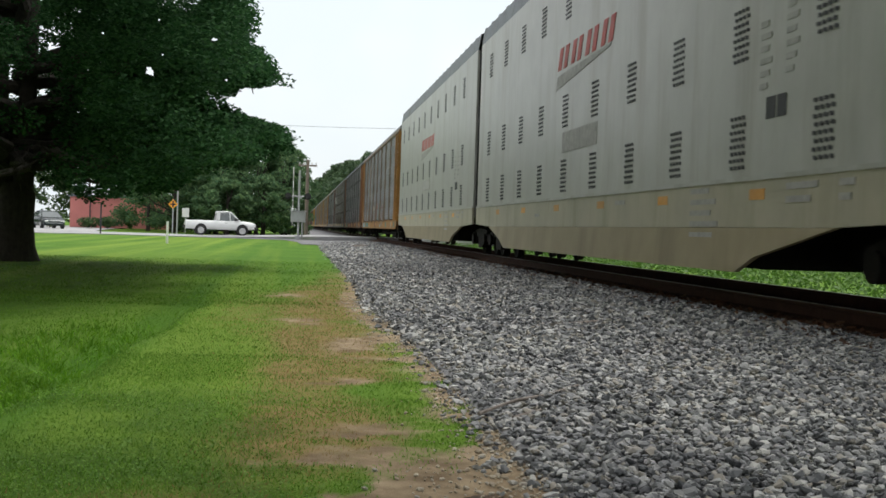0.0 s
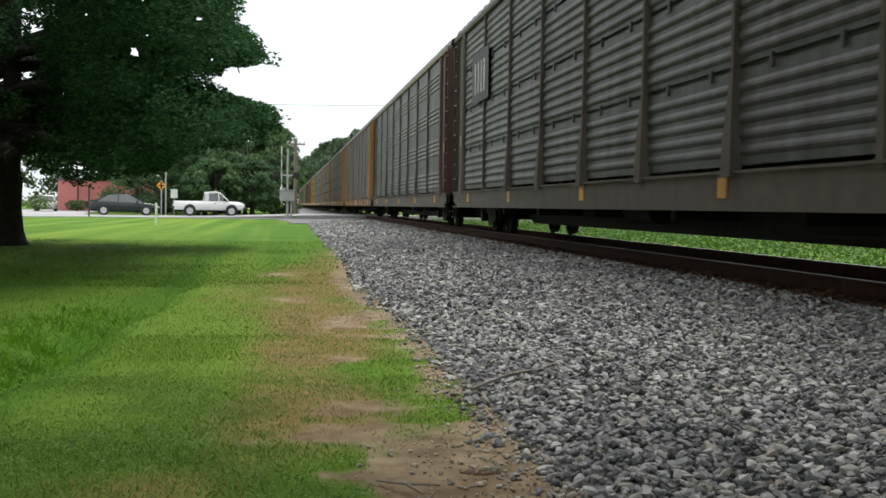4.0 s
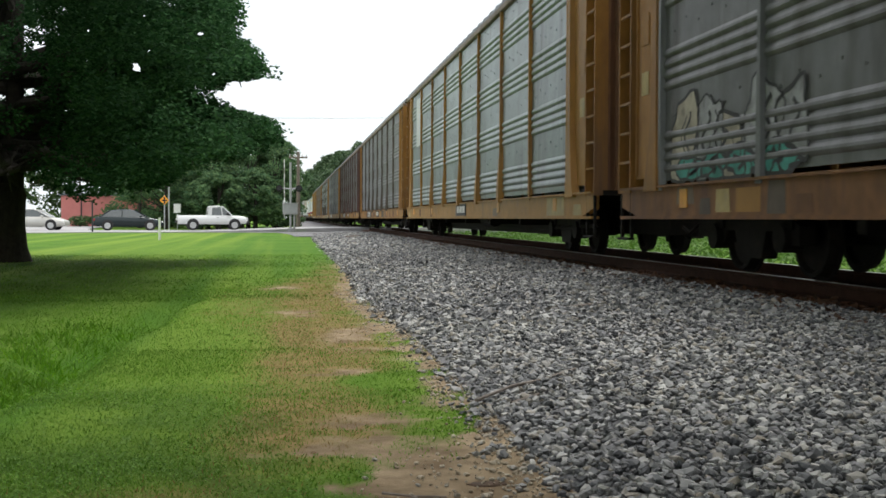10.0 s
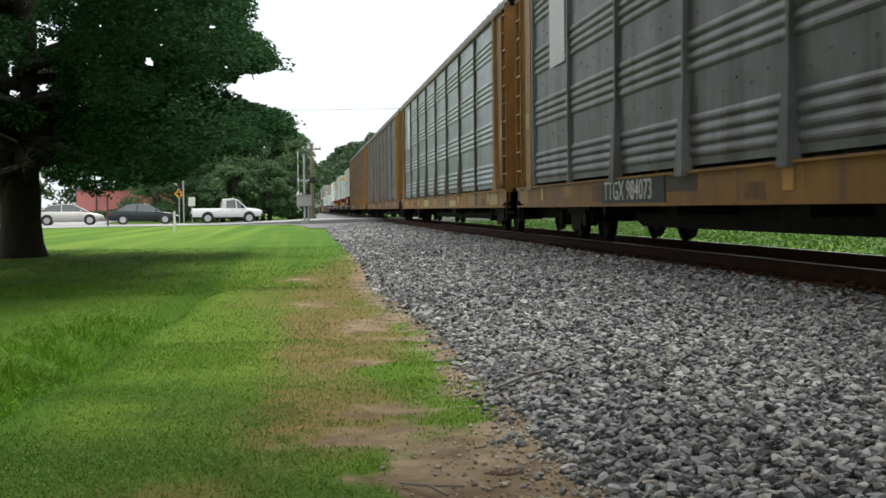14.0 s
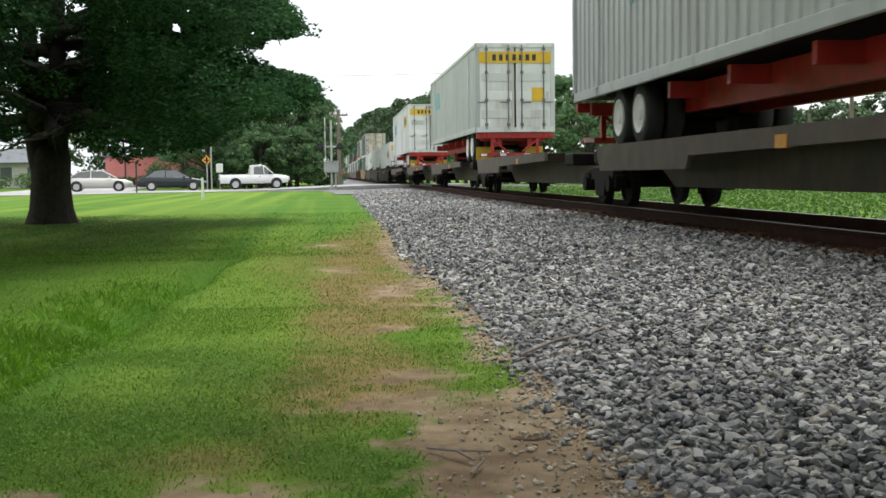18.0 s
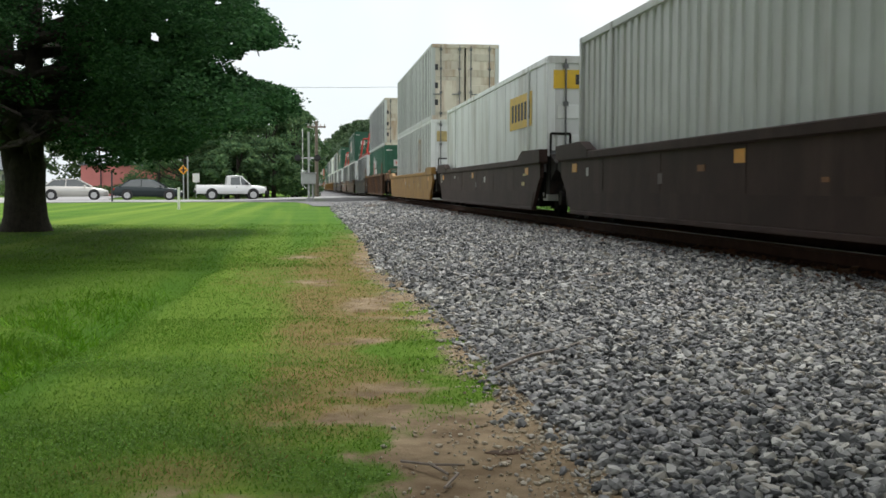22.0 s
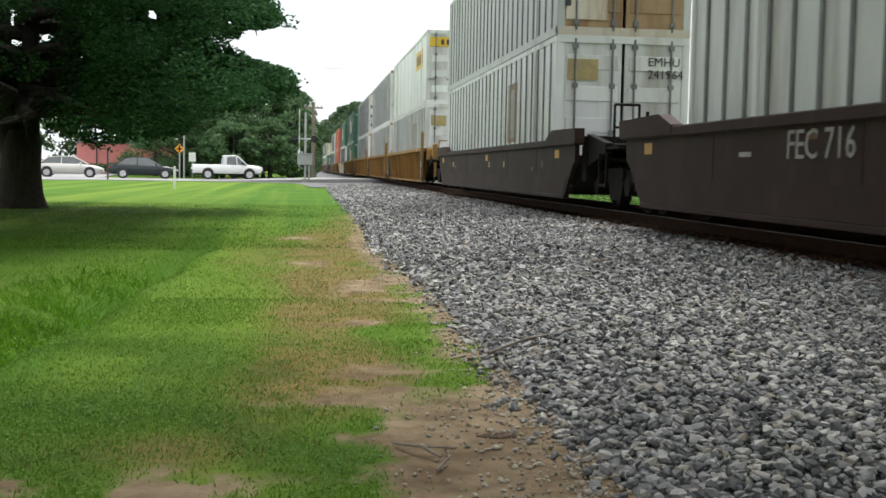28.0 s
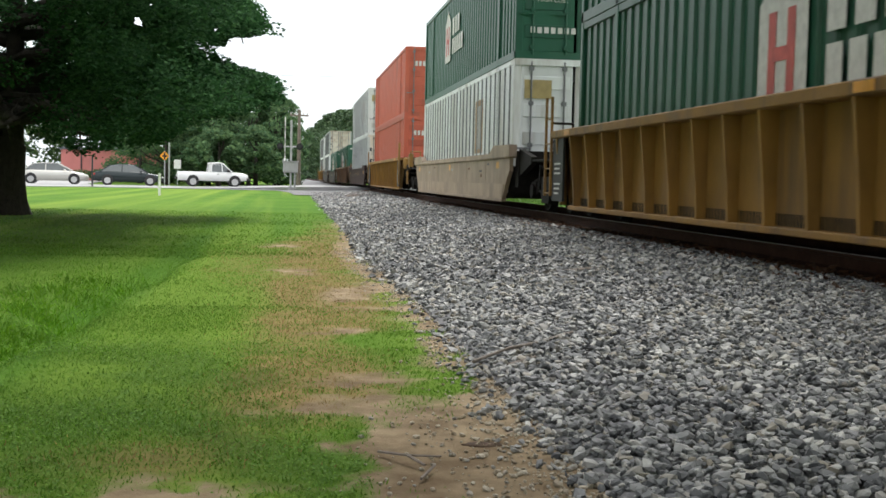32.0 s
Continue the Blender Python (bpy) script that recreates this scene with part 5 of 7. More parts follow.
for a, b in ((478.6, 495.0), (495.0, 511.0), (511.0, 527.2), (527.2, 543.6), (543.6, 560.8)):
    spine(a, b, "grimy spine car platform under a container chassis" if int(a) in (478, 511, 543) else "grimy empty spine car platform", int(a) in (478, 511, 543))
for q, rev, kind in ((479.2, True, "grey"), (510.1, False, "banded"), (541.35, False, "smooth")):
    chassis(q, rev)
    c = load(kind, q, 2.0)
    if kind != "grey":
        decal(c, 12.2, 14.2, 1.5, 2.2, "inkteal", label="faded teal side mark")
    else:
        decal(c, 9.0, 12.0, 2.0, 2.4, "yellow")
        bars(c, 12.0, 1.3, 8, 0.22, 0.4, 0.16, "inkteal")
sign_writing()


# ---- ground ----
LATTICE = np.random.default_rng(90).uniform(0, 1, (64, 64))


def soft_noise(x, y, scale, octaves=3):
    """Smooth random relief between 0 and 1 over the plan."""
    x, y = np.asarray(x, float) * scale, np.asarray(y, float) * scale
    total, amp = 0.0, 0.0
    for k in range(octaves):
        u, v = x * 2 ** k + 17.3 * k, y * 2 ** k + 5.9 * k
        i, j = np.floor(u).astype(int), np.floor(v).astype(int)
        a, b = u - i, v - j
        a, b = a * a * (3 - 2 * a), b * b * (3 - 2 * b)
        i0, i1, j0, j1 = i % 64, (i + 1) % 64, j % 64, (j + 1) % 64
        w = 0.6 ** k
        total = total + w * ((LATTICE[i0, j0] * (1 - a) + LATTICE[i1, j0] * a) * (1 - b) + (LATTICE[i0, j1] * (1 - a) + LATTICE[i1, j1] * a) * b)
        amp += w
    return total / amp


def smooth_step(v, lo, hi):
    t = np.clip((np.asarray(v, float) - lo) / (hi - lo), 0, 1)
    return t * t * (3 - 2 * t)


def patch(x, y, cx, cy, rx, ry):
    return np.exp(-((x - cx) / rx) ** 2 - ((y - cy) / ry) ** 2)


def ballast_edge(y):
    """Where the stones give way to bare earth."""
    y = np.asarray(y, float)
    return 1.03 + 0.16 * (soft_noise(3.1, y, 0.9, 3) - 0.5) - 0.13 * patch(0, y, 0, 14.5, 1, 2.5) + 0.05 * patch(0, y, 0, 7.6, 1, 1.2)


def dry_cover(x, y):
    """Share of dry brown grass: a worn band beside the stones, widest near the bare earth."""
    n = soft_noise(x + 9, y * 0.7, 2.2, 4)
    a = 1.15 * patch(x, y, 0.08, 5.3, 0.42, 0.85) + 0.9 * patch(x, y, 0.3, 9.6, 0.42, 2.2) + 0.85 * patch(x, y, 0.35, 14.5, 0.55, 4.0) + 0.6 * patch(x, y, 0.15, 7.3, 0.5, 0.9) + 0.5 * patch(x, y, -0.5, 3.9, 0.5, 0.4) + 0.4 * patch(x, y, 0.75, 20.0, 0.4, 8.0) + 0.35 * patch(x, y, -0.6, 13.0, 0.5, 4.0)
    a = a - 0.7 * patch(x, y, 0.55, 6.8, 0.28, 0.3)
    return np.clip(1.6 * a * (0.2 + 1.3 * n) - 0.12, 0, 1)


def bare_cover(x, y):
    """Share of bare earth."""
    n = soft_noise(x + 31, y + 4, 3.4, 4)
    e = ballast_edge(y)
    strip_ = patch(x, 0, e + 0.02, 0, 0.27, 1) * smooth_step(y, 32, 12)
    near = smooth_step(x + 1.1 * (n - 0.5) - 0.06 * (y - 4), 0.1, 0.55) * smooth_step(y + 0.9 * (n - 0.5), 5.1, 4.1)
    spots = 0.9 * patch(x, y, -0.42, 3.45, 0.26, 0.22) + 0.6 * patch(x, y, -0.95, 3.5, 0.2, 0.15) + 0.7 * patch(x, y, 0.05, 3.25, 0.3, 0.2) + 0.65 * patch(x, y, 0.3, 7.15, 0.24, 0.16) + 0.75 * patch(x, y, -0.12, 15.9, 0.28, 0.4) + 0.6 * patch(x, y, 0.1, 11.6, 0.35, 0.4) + 0.55 * patch(x, y, 0.55, 9.3, 0.3, 1.0) + 0.5 * patch(x, y, 0.4, 5.2, 0.3, 0.5) + 0.4 * patch(x, y, 0.0, 4.7, 0.3, 0.2)
    tuft = patch(x, y, 0.22, 3.85, 0.13, 0.16)
    return np.clip(1.5 * (strip_ + spots) * smooth_step(n, 0.28, 0.6) + near * (0.65 + 0.7 * n) - 0.8 * tuft - 0.45 * patch(x, y, 0.62, 6.8, 0.2, 0.26), 0, 1)


def ditch_shade_cover(x, y):
    """Dark band along the ditch bottom, standing for the shade in its crease."""
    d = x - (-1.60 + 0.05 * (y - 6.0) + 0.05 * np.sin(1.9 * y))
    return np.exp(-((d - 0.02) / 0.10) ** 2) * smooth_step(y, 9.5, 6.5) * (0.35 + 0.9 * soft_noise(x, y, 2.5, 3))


def weed_cover(x, y):
    """Darker clover and weeds near the path."""
    n = soft_noise(x + 5, y + 40, 1.1, 4)
    return np.clip(smooth_step(n, 0.42, 0.68) * 0.55 + 0.55 * patch(x, y, -1.0, 3.9, 0.8, 1.3), 0, 0.75) * smooth_step(y, 9.0, 6.0) * (1 - bare_cover(x, y))


def ditch_line(y):
    return -1.60 + 0.05 * (y - 6.0) + 0.05 * math.sin(1.9 * y)


def lawn_z(x, y):
    """Height of the turf: a shallow ditch along the lawn, rising to the road and to the ballast."""
    z = -0.36 + 0.07 * min(1, max(0, (y - 20) / 45.0))
    fade = max(0.0, 1 - max(0, y - 9) / 7.0)
    d = x - ditch_line(y)
    z -= (0.20 + 0.05 * math.sin(2.3 * y)) * (math.exp(-(d / 0.13) ** 2) if d > 0 else math.exp(-(d / 0.38) ** 2)) * fade
    if d < 0.15:
        z -= 0.06 * min(1, (0.15 - d) / 0.6) * max(0.0, 1 - max(0, y - 11) / 8.0)
    return z


def grid_mesh(name, xs, ys, zf):
    vs = [(x, y, zf(x, y)) for y in ys for x in xs]
    n = len(xs)
    fs = [(j * n + i, j * n + i + 1, (j + 1) * n + i + 1, (j + 1) * n + i) for j in range(len(ys) - 1) for i in range(n - 1)]
    me = bpy.data.meshes.new(name)
    me.from_pydata(vs, [], fs)
    for p in me.polygons:
        p.use_smooth = True
    return me


def ground_mat():
    m = bpy.data.materials.new("patchy_lawn")
    m.use_nodes = True
    nt = m.node_tree
    b = nt.nodes["Principled BSDF"]
    co = coords(nt)
    g = mixc(nt, ramp(nt, noise_out(nt, co, 0.35, 5), 0.35, 0.65), (0.056, 0.138, 0.015), (0.105, 0.205, 0.024))
    g = mixc(nt, ramp(nt, noise_out(nt, co, 14.0, 6, 0.75), 0.4, 0.66), g, (0.055, 0.13, 0.013))
    soil = mixc(nt, ramp(nt, noise_out(nt, co, 4.0, 6), 0.35, 0.7), (0.16, 0.115, 0.07), (0.38, 0.30, 0.195))
    dry = mixc(nt, ramp(nt, noise_out(nt, co, 6.0, 5), 0.3, 0.7), (0.14, 0.135, 0.04), (0.26, 0.19, 0.08))
    mown = noise_out(nt, coords(nt, (0.9, 0.02, 1.0)), 1.4, 3, 0.5)
    g = mixc(nt, ramp(nt, mown, 0.42, 0.72), g, (0.15, 0.235, 0.032))
    c = g
    grain = noise_out(nt, co, 9.0, 6, 0.75)
    # the last layer paints the ditch crease's shade into the turf colour
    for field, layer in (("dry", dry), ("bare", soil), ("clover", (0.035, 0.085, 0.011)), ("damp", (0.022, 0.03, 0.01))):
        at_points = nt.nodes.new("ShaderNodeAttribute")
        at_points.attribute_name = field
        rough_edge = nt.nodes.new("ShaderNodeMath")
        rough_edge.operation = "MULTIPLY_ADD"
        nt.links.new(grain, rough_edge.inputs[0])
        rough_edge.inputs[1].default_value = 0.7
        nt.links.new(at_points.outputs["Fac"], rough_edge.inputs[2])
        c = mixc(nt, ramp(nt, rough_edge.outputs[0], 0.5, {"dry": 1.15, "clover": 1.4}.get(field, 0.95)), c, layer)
    nt.links.new(c, b.inputs["Base Color"])
    b.inputs["Roughness"].default_value = 0.95
    b.inputs["Specular IOR Level"].default_value = 0.1
    bp = nt.nodes.new("ShaderNodeBump")
    bp.inputs["Strength"].default_value, bp.inputs["Distance"].default_value = 0.4, 0.04
    nt.links.new(noise_out(nt, co, 22.0, 6, 0.7), bp.inputs["Height"])
    nt.links.new(bp.outputs[0], b.inputs["Normal"])
    return m


M["lawn"] = ground_mat()
M["bed"] = mat("ballast_bed", (0.15, 0.15, 0.155), 0.95, 0, 0.5, 22.0, (0.20, 0.197, 0.195), 0.6, 9.0, False, 1.0, 26.0, 0)
xs = sorted(set([-1500, -600, -250, -120, -70, -45, -30, -22, -16, -12] + [round(-9 + 0.5 * k, 3) for k in range(40)] + [round(-2.6 + 0.05 * k, 3) for k in range(78)] + [12, 16, 22, 30, 45, 70, 120, 250, 600, 1500]))
ys = sorted(set([-1500, -500, -150, -50, -20, -8, -3] + [round(k * 0.6, 3) for k in range(60)] + [round(3 + 0.05 * k, 3) for k in range(100)] + [round(8 + 0.12 * k, 3) for k in range(100)] + [37, 40, 45, 50, 56, 62, 70, 80, 95, 115, 140, 180, 240, 320, 450, 700, 1200, 2500]))


def field_z(x, y):
    if x > 1.2:
        if x > 9.5:
            return -0.75 if x > 11 else -0.55
        return -0.48
    return lawn_z(x, y)


ground = new("ground", grid_mesh("ground", xs, ys, field_z))
ground.data.materials.append(M["lawn"])
gx = np.array([v.co.x for v in ground.data.vertices])
gy = np.array([v.co.y for v in ground.data.vertices])
near_bank = (gx < 1.6) & (gy > 0)
for field, cover in (("dry", dry_cover), ("bare", bare_cover), ("damp", ditch_shade_cover), ("clover", weed_cover)):
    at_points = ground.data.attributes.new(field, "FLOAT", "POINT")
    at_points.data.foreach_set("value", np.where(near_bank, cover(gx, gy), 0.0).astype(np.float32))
tagged(ground, "patchy mown lawn with bare brown earth beside the ballast", "ground", kind="structure")


def bed_z(x, y):
    if x < 4.55:
        return -0.345 + 0.135 * max(0, min(1, (x - 0.9) / 3.4)) - (0.16 if x < 1.02 else 0)
    if x < 7.7:
        return -0.2
    return -0.2 - 0.5 * min(1, (x - 7.7) / 2.2)


bed = new("ballast_bed", grid_mesh("ballast_bed", [0.9, 1.04, 1.6, 2.2, 2.8, 3.4, 4.0, 4.5, 5, 6, 7, 7.7, 8.3, 9.0, 9.9], [-300, -40, -5] + [k * 1.0 for k in range(100)] + [120, 200, 400, 900], bed_z))
bed.data.materials.append(M["bed"])
tagged(bed, "grey crushed stone ballast bed of the railway", "ballast", kind="structure")


# ---- stones, blades and leaves as swarms of small pieces ----
def swarm(name, verts, faces, centres, sizes, rots, flat=(1, 1, 1)):
    """One mesh of many turned and scaled copies of a small piece."""
    v = np.array(verts, float)
    n, k = len(centres), len(v)
    p = v[None, :, :] * np.asarray(sizes)[:, None, None] * np.array(flat)
    p = np.einsum("nij,nkj->nki", rots, p) + np.asarray(centres)[:, None, :]
    f = np.array(faces)
    idx = (f[None] + (np.arange(n) * k)[:, None, None]).reshape(-1, f.shape[1])
    me = bpy.data.meshes.new(name)
    me.vertices.add(n * k)
    me.vertices.foreach_set("co", p.reshape(-1).astype(np.float32))
    me.loops.add(idx.size)
    me.loops.foreach_set("vertex_index", idx.reshape(-1).astype(np.int32))
    me.polygons.add(len(idx))
    me.polygons.foreach_set("loop_start", (np.arange(len(idx)) * f.shape[1]).astype(np.int32))
    me.polygons.foreach_set("use_smooth", np.zeros(len(idx), bool))
    me.update(calc_edges=True)
    return me


def turns(rng, n, tilt=math.pi):
    a, b, c = rng.uniform(0, math.tau, n), rng.uniform(-tilt, tilt, n), rng.uniform(-tilt, tilt, n)
    def mats(i, j, t):
        m = np.zeros((n, 3, 3))
        m[:, 0, 0] = m[:, 1, 1] = m[:, 2, 2] = 1
        m[:, i, i] = m[:, j, j] = np.cos(t)
        m[:, i, j], m[:, j, i] = -np.sin(t), np.sin(t)
        return m
    return mats(0, 1, a) @ mats(1, 2, b) @ mats(0, 2, c)


def stone_shapes(count, seed):
    """Angular broken stones: boxes with their corners pulled about."""
    rng = np.random.default_rng(seed)
    out = []
    base = np.array([(x, y, z) for x in (-1, 1) for y in (-1, 1) for z in (-1, 1)], float)
    tri = [(0, 1, 3, 2), (4, 6, 7, 5), (0, 4, 5, 1), (2, 3, 7, 6), (0, 2, 6, 4), (1, 5, 7, 3)]
    faces = [t for q in tri for t in ((q[0], q[1], q[2]), (q[0], q[2], q[3]))]
    for _ in range(count):
        v = base * np.array([0.64, 0.46, 0.30]) + rng.normal(0, 0.14, (8, 3))
        out.append((v, faces))
    return out


def worn_shapes(count, seed):
    """Stones with knocked-off corners: a twelve-cornered lump, pulled about and flattened."""
    rng = np.random.default_rng(seed)
    bm = bmesh.new()
    bmesh.ops.create_icosphere(bm, subdivisions=1, radius=1.0)
    base = np.array([tuple(v.co) for v in bm.verts])
    faces = [tuple(v.index for v in f.verts) for f in bm.faces]
    bm.free()
    out = []
    for _ in range(count):
        v = np.sign(base) * np.abs(base) ** 0.72 * np.array([0.80, 0.56, 0.36]) * rng.uniform(0.72, 1.18, (12, 1)) + rng.normal(0, 0.05, (12, 3))
        out.append((v, faces))
    return out


rng = np.random.default_rng(5)
shapes = stone_shapes(10, 2)
lumps = worn_shapes(12, 8)


def stone_field(name, x0, x1, y0, y1, n, size, label, stuff="stone", kinds=None, heap=0.03):
    kinds = kinds or shapes
    per = n // len(kinds)
    vs, fs, off = [], [], 0
    for v, f in kinds:
        x = rng.uniform(x0, x1, per)
        y = rng.uniform(y0, y1, per)
        rim = ballast_edge(y)
        fray = rng.uniform(0, 1, per) ** 3.0 * (0.28 if y0 < 9 else 0.16)
        keep = (x > rim + 0.05 - fray * (rng.uniform(0, 1, per) < 0.5) + rng.normal(0, 0.035, per)) & (x < 0.64 * y + 0.5)
        x, y = x[keep], y[keep]
        z = np.array([max(bed_z(a, b), -0.352) for a, b in zip(x, y)]) + rng.uniform(-0.02, heap, len(x)) * smooth_step(x, 0.75, 1.5)
        s = np.clip(rng.lognormal(math.log(size), 0.36, len(x)), size * 0.42, size * 2.0)
        r = turns(rng, len(x), 0.6)
        p = np.einsum("nij,nkj->nki", r, v[None] * s[:, None, None]) + np.stack([x, y, z], 1)[:, None, :]
        f = np.array(f)
        vs.append(p.reshape(-1, 3))
        fs.append((f[None] + (np.arange(len(x)) * len(v))[:, None, None]).reshape(-1, 3) + off)
        off += len(x) * len(v)
    v, f = np.concatenate(vs), np.concatenate(fs)
    me = bpy.data.meshes.new(name)
    me.vertices.add(len(v))
    me.vertices.foreach_set("co", v.reshape(-1).astype(np.float32))
    me.loops.add(f.size)
    me.loops.foreach_set("vertex_index", f.reshape(-1).astype(np.int32))
    me.polygons.add(len(f))
    me.polygons.foreach_set("loop_start", (np.arange(len(f)) * 3).astype(np.int32))
    me.polygons.foreach_set("use_smooth", np.zeros(len(f), bool))
    me.update(calc_edges=True)
    me.materials.append(M[stuff])
    ob = new(name, me)
    return tagged(ob, label, "ballast", kind="stuff")


stone_field("ballast_stones", 0.5, 4.9, 2.6, 9.0, 66000, 0.0245, "loose worn grey ballast stones", kinds=lumps, heap=0.045)
stone_field("ballast_stones", 0.5, 4.9, 9.0, 18.0, 52000, 0.0265, "loose worn grey ballast stones farther along", heap=0.045)
stone_field("ballast_stones", 0.5, 4.9, 18.0, 32.0, 40000, 0.027, "loose grey ballast stones beside the rails", heap=0.05)
stone_field("ballast_stones", 0.5, 4.9, 32.0, 66.0, 24000, 0.045, "distant grey ballast stones")
stone_field("ballast_stones", 4.9, 7.4, 7.0, 40.0, 16000, 0.04, "rust-stained ballast stones between the ties", "stone_rust")
stone_field("ballast_stones", 4.35, 5.0, 5.0, 40.0, 9000, 0.034, "rust-stained ballast stones beside the rail", "stone_rust")


# scattered dusty stones along the bare edge
n = 4200
yy = 3.0 + 13.0 * rng.uniform(0, 1, n) ** 1.7
cent = np.stack([ballast_edge(yy) + 0.08 - np.abs(rng.normal(0, 0.17, n)) * (1 + 0.8 * (yy < 4.6)), yy, np.full(n, -0.354)], 1)
me = swarm("scattered_stones", lumps[3][0], lumps[3][1], cent, np.clip(rng.lognormal(math.log(0.0085), 0.5, n), 0.004, 0.03), turns(rng, n, 0.5))
me.materials.append(M["stone_pale"])
tagged(new("scattered_stones", me), "dusty tan stones scattered on bare earth", "stones", kind="stuff")
# the stones lying uppermost nearest the path, one by one
SINGLE = []
for v, f in lumps:
    sm = bpy.data.meshes.new("ballast_stone")
    sm.from_pydata([tuple(a) for a in v], [], f)
    sm.materials.append(M["stone_single"])
    SINGLE.append(sm)
rnd = random.Random(77)
for k in range(300):
    x, y = rnd.uniform(1.1, 2.3), rnd.uniform(3.7, 5.2)
    st = new("ballast_stone", SINGLE[k % len(SINGLE)])
    st.parent = bed
    sz = rnd.uniform(0.018, 0.032)
    st.matrix_basis = pose(x, y, bed_z(x, y) + 0.038, rnd.uniform(-25, 25), rnd.uniform(-25, 25), rnd.uniform(0, 360)) @ Matrix.Diagonal((sz, sz, sz, 1))


def blade_field(name, n, x0, x1, y0, y1, height, width, material, label, density):
    x, y = rng.uniform(x0, x1, n), y0 + (y1 - y0) * rng.uniform(0, 1, n) ** 1.3
    keep = density(x, y) > rng.uniform(0, 1, n)
    x, y = x[keep], y[keep]
    z = np.array([lawn_z(a, b) for a, b in zip(x, y)]) - 0.01
    h = height * rng.uniform(0.5, 1.3, len(x))
    verts = [(-width, 0, 0), (width, 0, 0), (width * 0.6, 0.25, 0.65), (0.0, 0.6, 1.0)]
    r = turns(rng, len(x), 0.7)
    v = np.array(verts)
    sc = np.stack([h / height, h, h], 1)
    p = np.einsum("nij,nkj->nki", r, v[None] * sc[:, None, :]) + np.stack([x, y, z], 1)[:, None, :]
    f = (np.array([[0, 1, 2, 3]])[None] + (np.arange(len(x)) * 4)[:, None, None]).reshape(-1, 4)
    me = bpy.data.meshes.new(name)
    me.vertices.add(len(x) * 4)
    me.vertices.foreach_set("co", p.reshape(-1).astype(np.float32))
    me.loops.add(f.size)
    me.loops.foreach_set("vertex_index", f.reshape(-1).astype(np.int32))
    me.polygons.add(len(f))
    me.polygons.foreach_set("loop_start", (np.arange(len(f)) * 4).astype(np.int32))
    me.update(calc_edges=True)
    me.materials.append(M[material])
    ob = new(name, me)
    return tagged(ob, label, "grass", kind="stuff")


def green_amount(x, y):
    thin = 0.35 + 0.65 * smooth_step(soft_noise(x, y, 1.3, 4), 0.3, 0.6)
    return np.clip(1 - 1.25 * bare_cover(x, y) - 0.45 * dry_cover(x, y), 0, 1) * thin * (x < ballast_edge(y) + 0.03) * (1 - 0.9 * ditch_shade_cover(x, y))


def dry_amount(x, y):
    return np.clip(dry_cover(x, y) - 0.75 * bare_cover(x, y), 0, 1) * (x < ballast_edge(y))


def clover_amount(x, y):
    return np.clip(1 - 1.6 * bare_cover(x, y) - 1.1 * dry_cover(x, y), 0, 1) * np.clip(1.6 * weed_cover(x, y), 0, 1)


def ditch_amount(x, y):
    d = x - (-1.60 + 0.05 * (y - 6.0) + 0.05 * np.sin(1.9 * y))
    return np.exp(-((d + 0.42) / 0.42) ** 2) * (0.15 + 0.85 * (d < -0.1)) * smooth_step(y, 13.0, 8.5) * smooth_step(soft_noise(x, y, 1.6, 4), 0.3, 0.62)


blade_field("lawn_grass", 230000, -5.0, 1.1, 3.0, 16.0, 0.024, 0.0026, "grass", "short mown green lawn grass", green_amount)
blade_field("lawn_grass", 230000, -2.4, 1.1, 3.0, 8.5, 0.019, 0.0021, "grass", "short green turf beside the path", green_amount)
blade_field("lawn_grass", 60000, -9.0, 1.0, 14.0, 30.0, 0.03, 0.008, "grass", "mown lawn grass farther off", green_amount)
blade_field("dry_grass", 60000, -1.2, 1.2, 3.0, 22.0, 0.024, 0.002, "straw", "thin dry brown grass beside the ballast", dry_amount)
blade_field("ditch_grass", 42000, -2.9, -1.0, 4.0, 13.5, 0.07, 0.003, "ditch", "longer bright grass along the ditch", ditch_amount)
n = 90000
xw, yw = rng.uniform(-2.6, 0.7, n), 3.0 + 6.5 * rng.uniform(0, 1, n) ** 1.5
keep = clover_amount(xw, yw) > rng.uniform(0, 1, n)
xw, yw = xw[keep], yw[keep]
cent = np.stack([xw, yw, np.array([lawn_z(a, b) for a, b in zip(xw, yw)]) + rng.uniform(0.004, 0.028, len(xw))], 1)
me = swarm("clover", [(-0.5, 0, 0), (0.05, 0.42, 0.1), (0.5, 0.0, 0.02), (0.05, -0.42, 0.1)], [(0, 1, 2, 3)], cent, rng.uniform(0.006, 0.014, len(xw)), turns(rng, len(xw), 0.45))
me.materials.append(M["clover"])
tagged(new("clover", me), "low dark green clover and weeds in the turf", "clover", kind="stuff")

# nearly flat disc, its dark colour standing for shade inside a hole
bm = bmesh.new()
loft(bm, [[(r * math.cos(k * math.tau / 14) * (1 + 0.15 * math.sin(3 * k)), r * 0.55 * math.sin(k * math.tau / 14), z) for k in range(14)] for r, z in ((0.075, -0.02), (0.07, 0.003), (0.03, 0.0015), (0.004, 0.001))], close=True)
hole = new("burrow_hole", made(bm, "burrow_hole", True))
hole.data.materials.append(M["hole"])
hole.matrix_basis = pose(0.73, 4.06, -0.359)
tagged(hole, "small nearly flat disc, dark as a shaded hole in bare earth", "hollow")

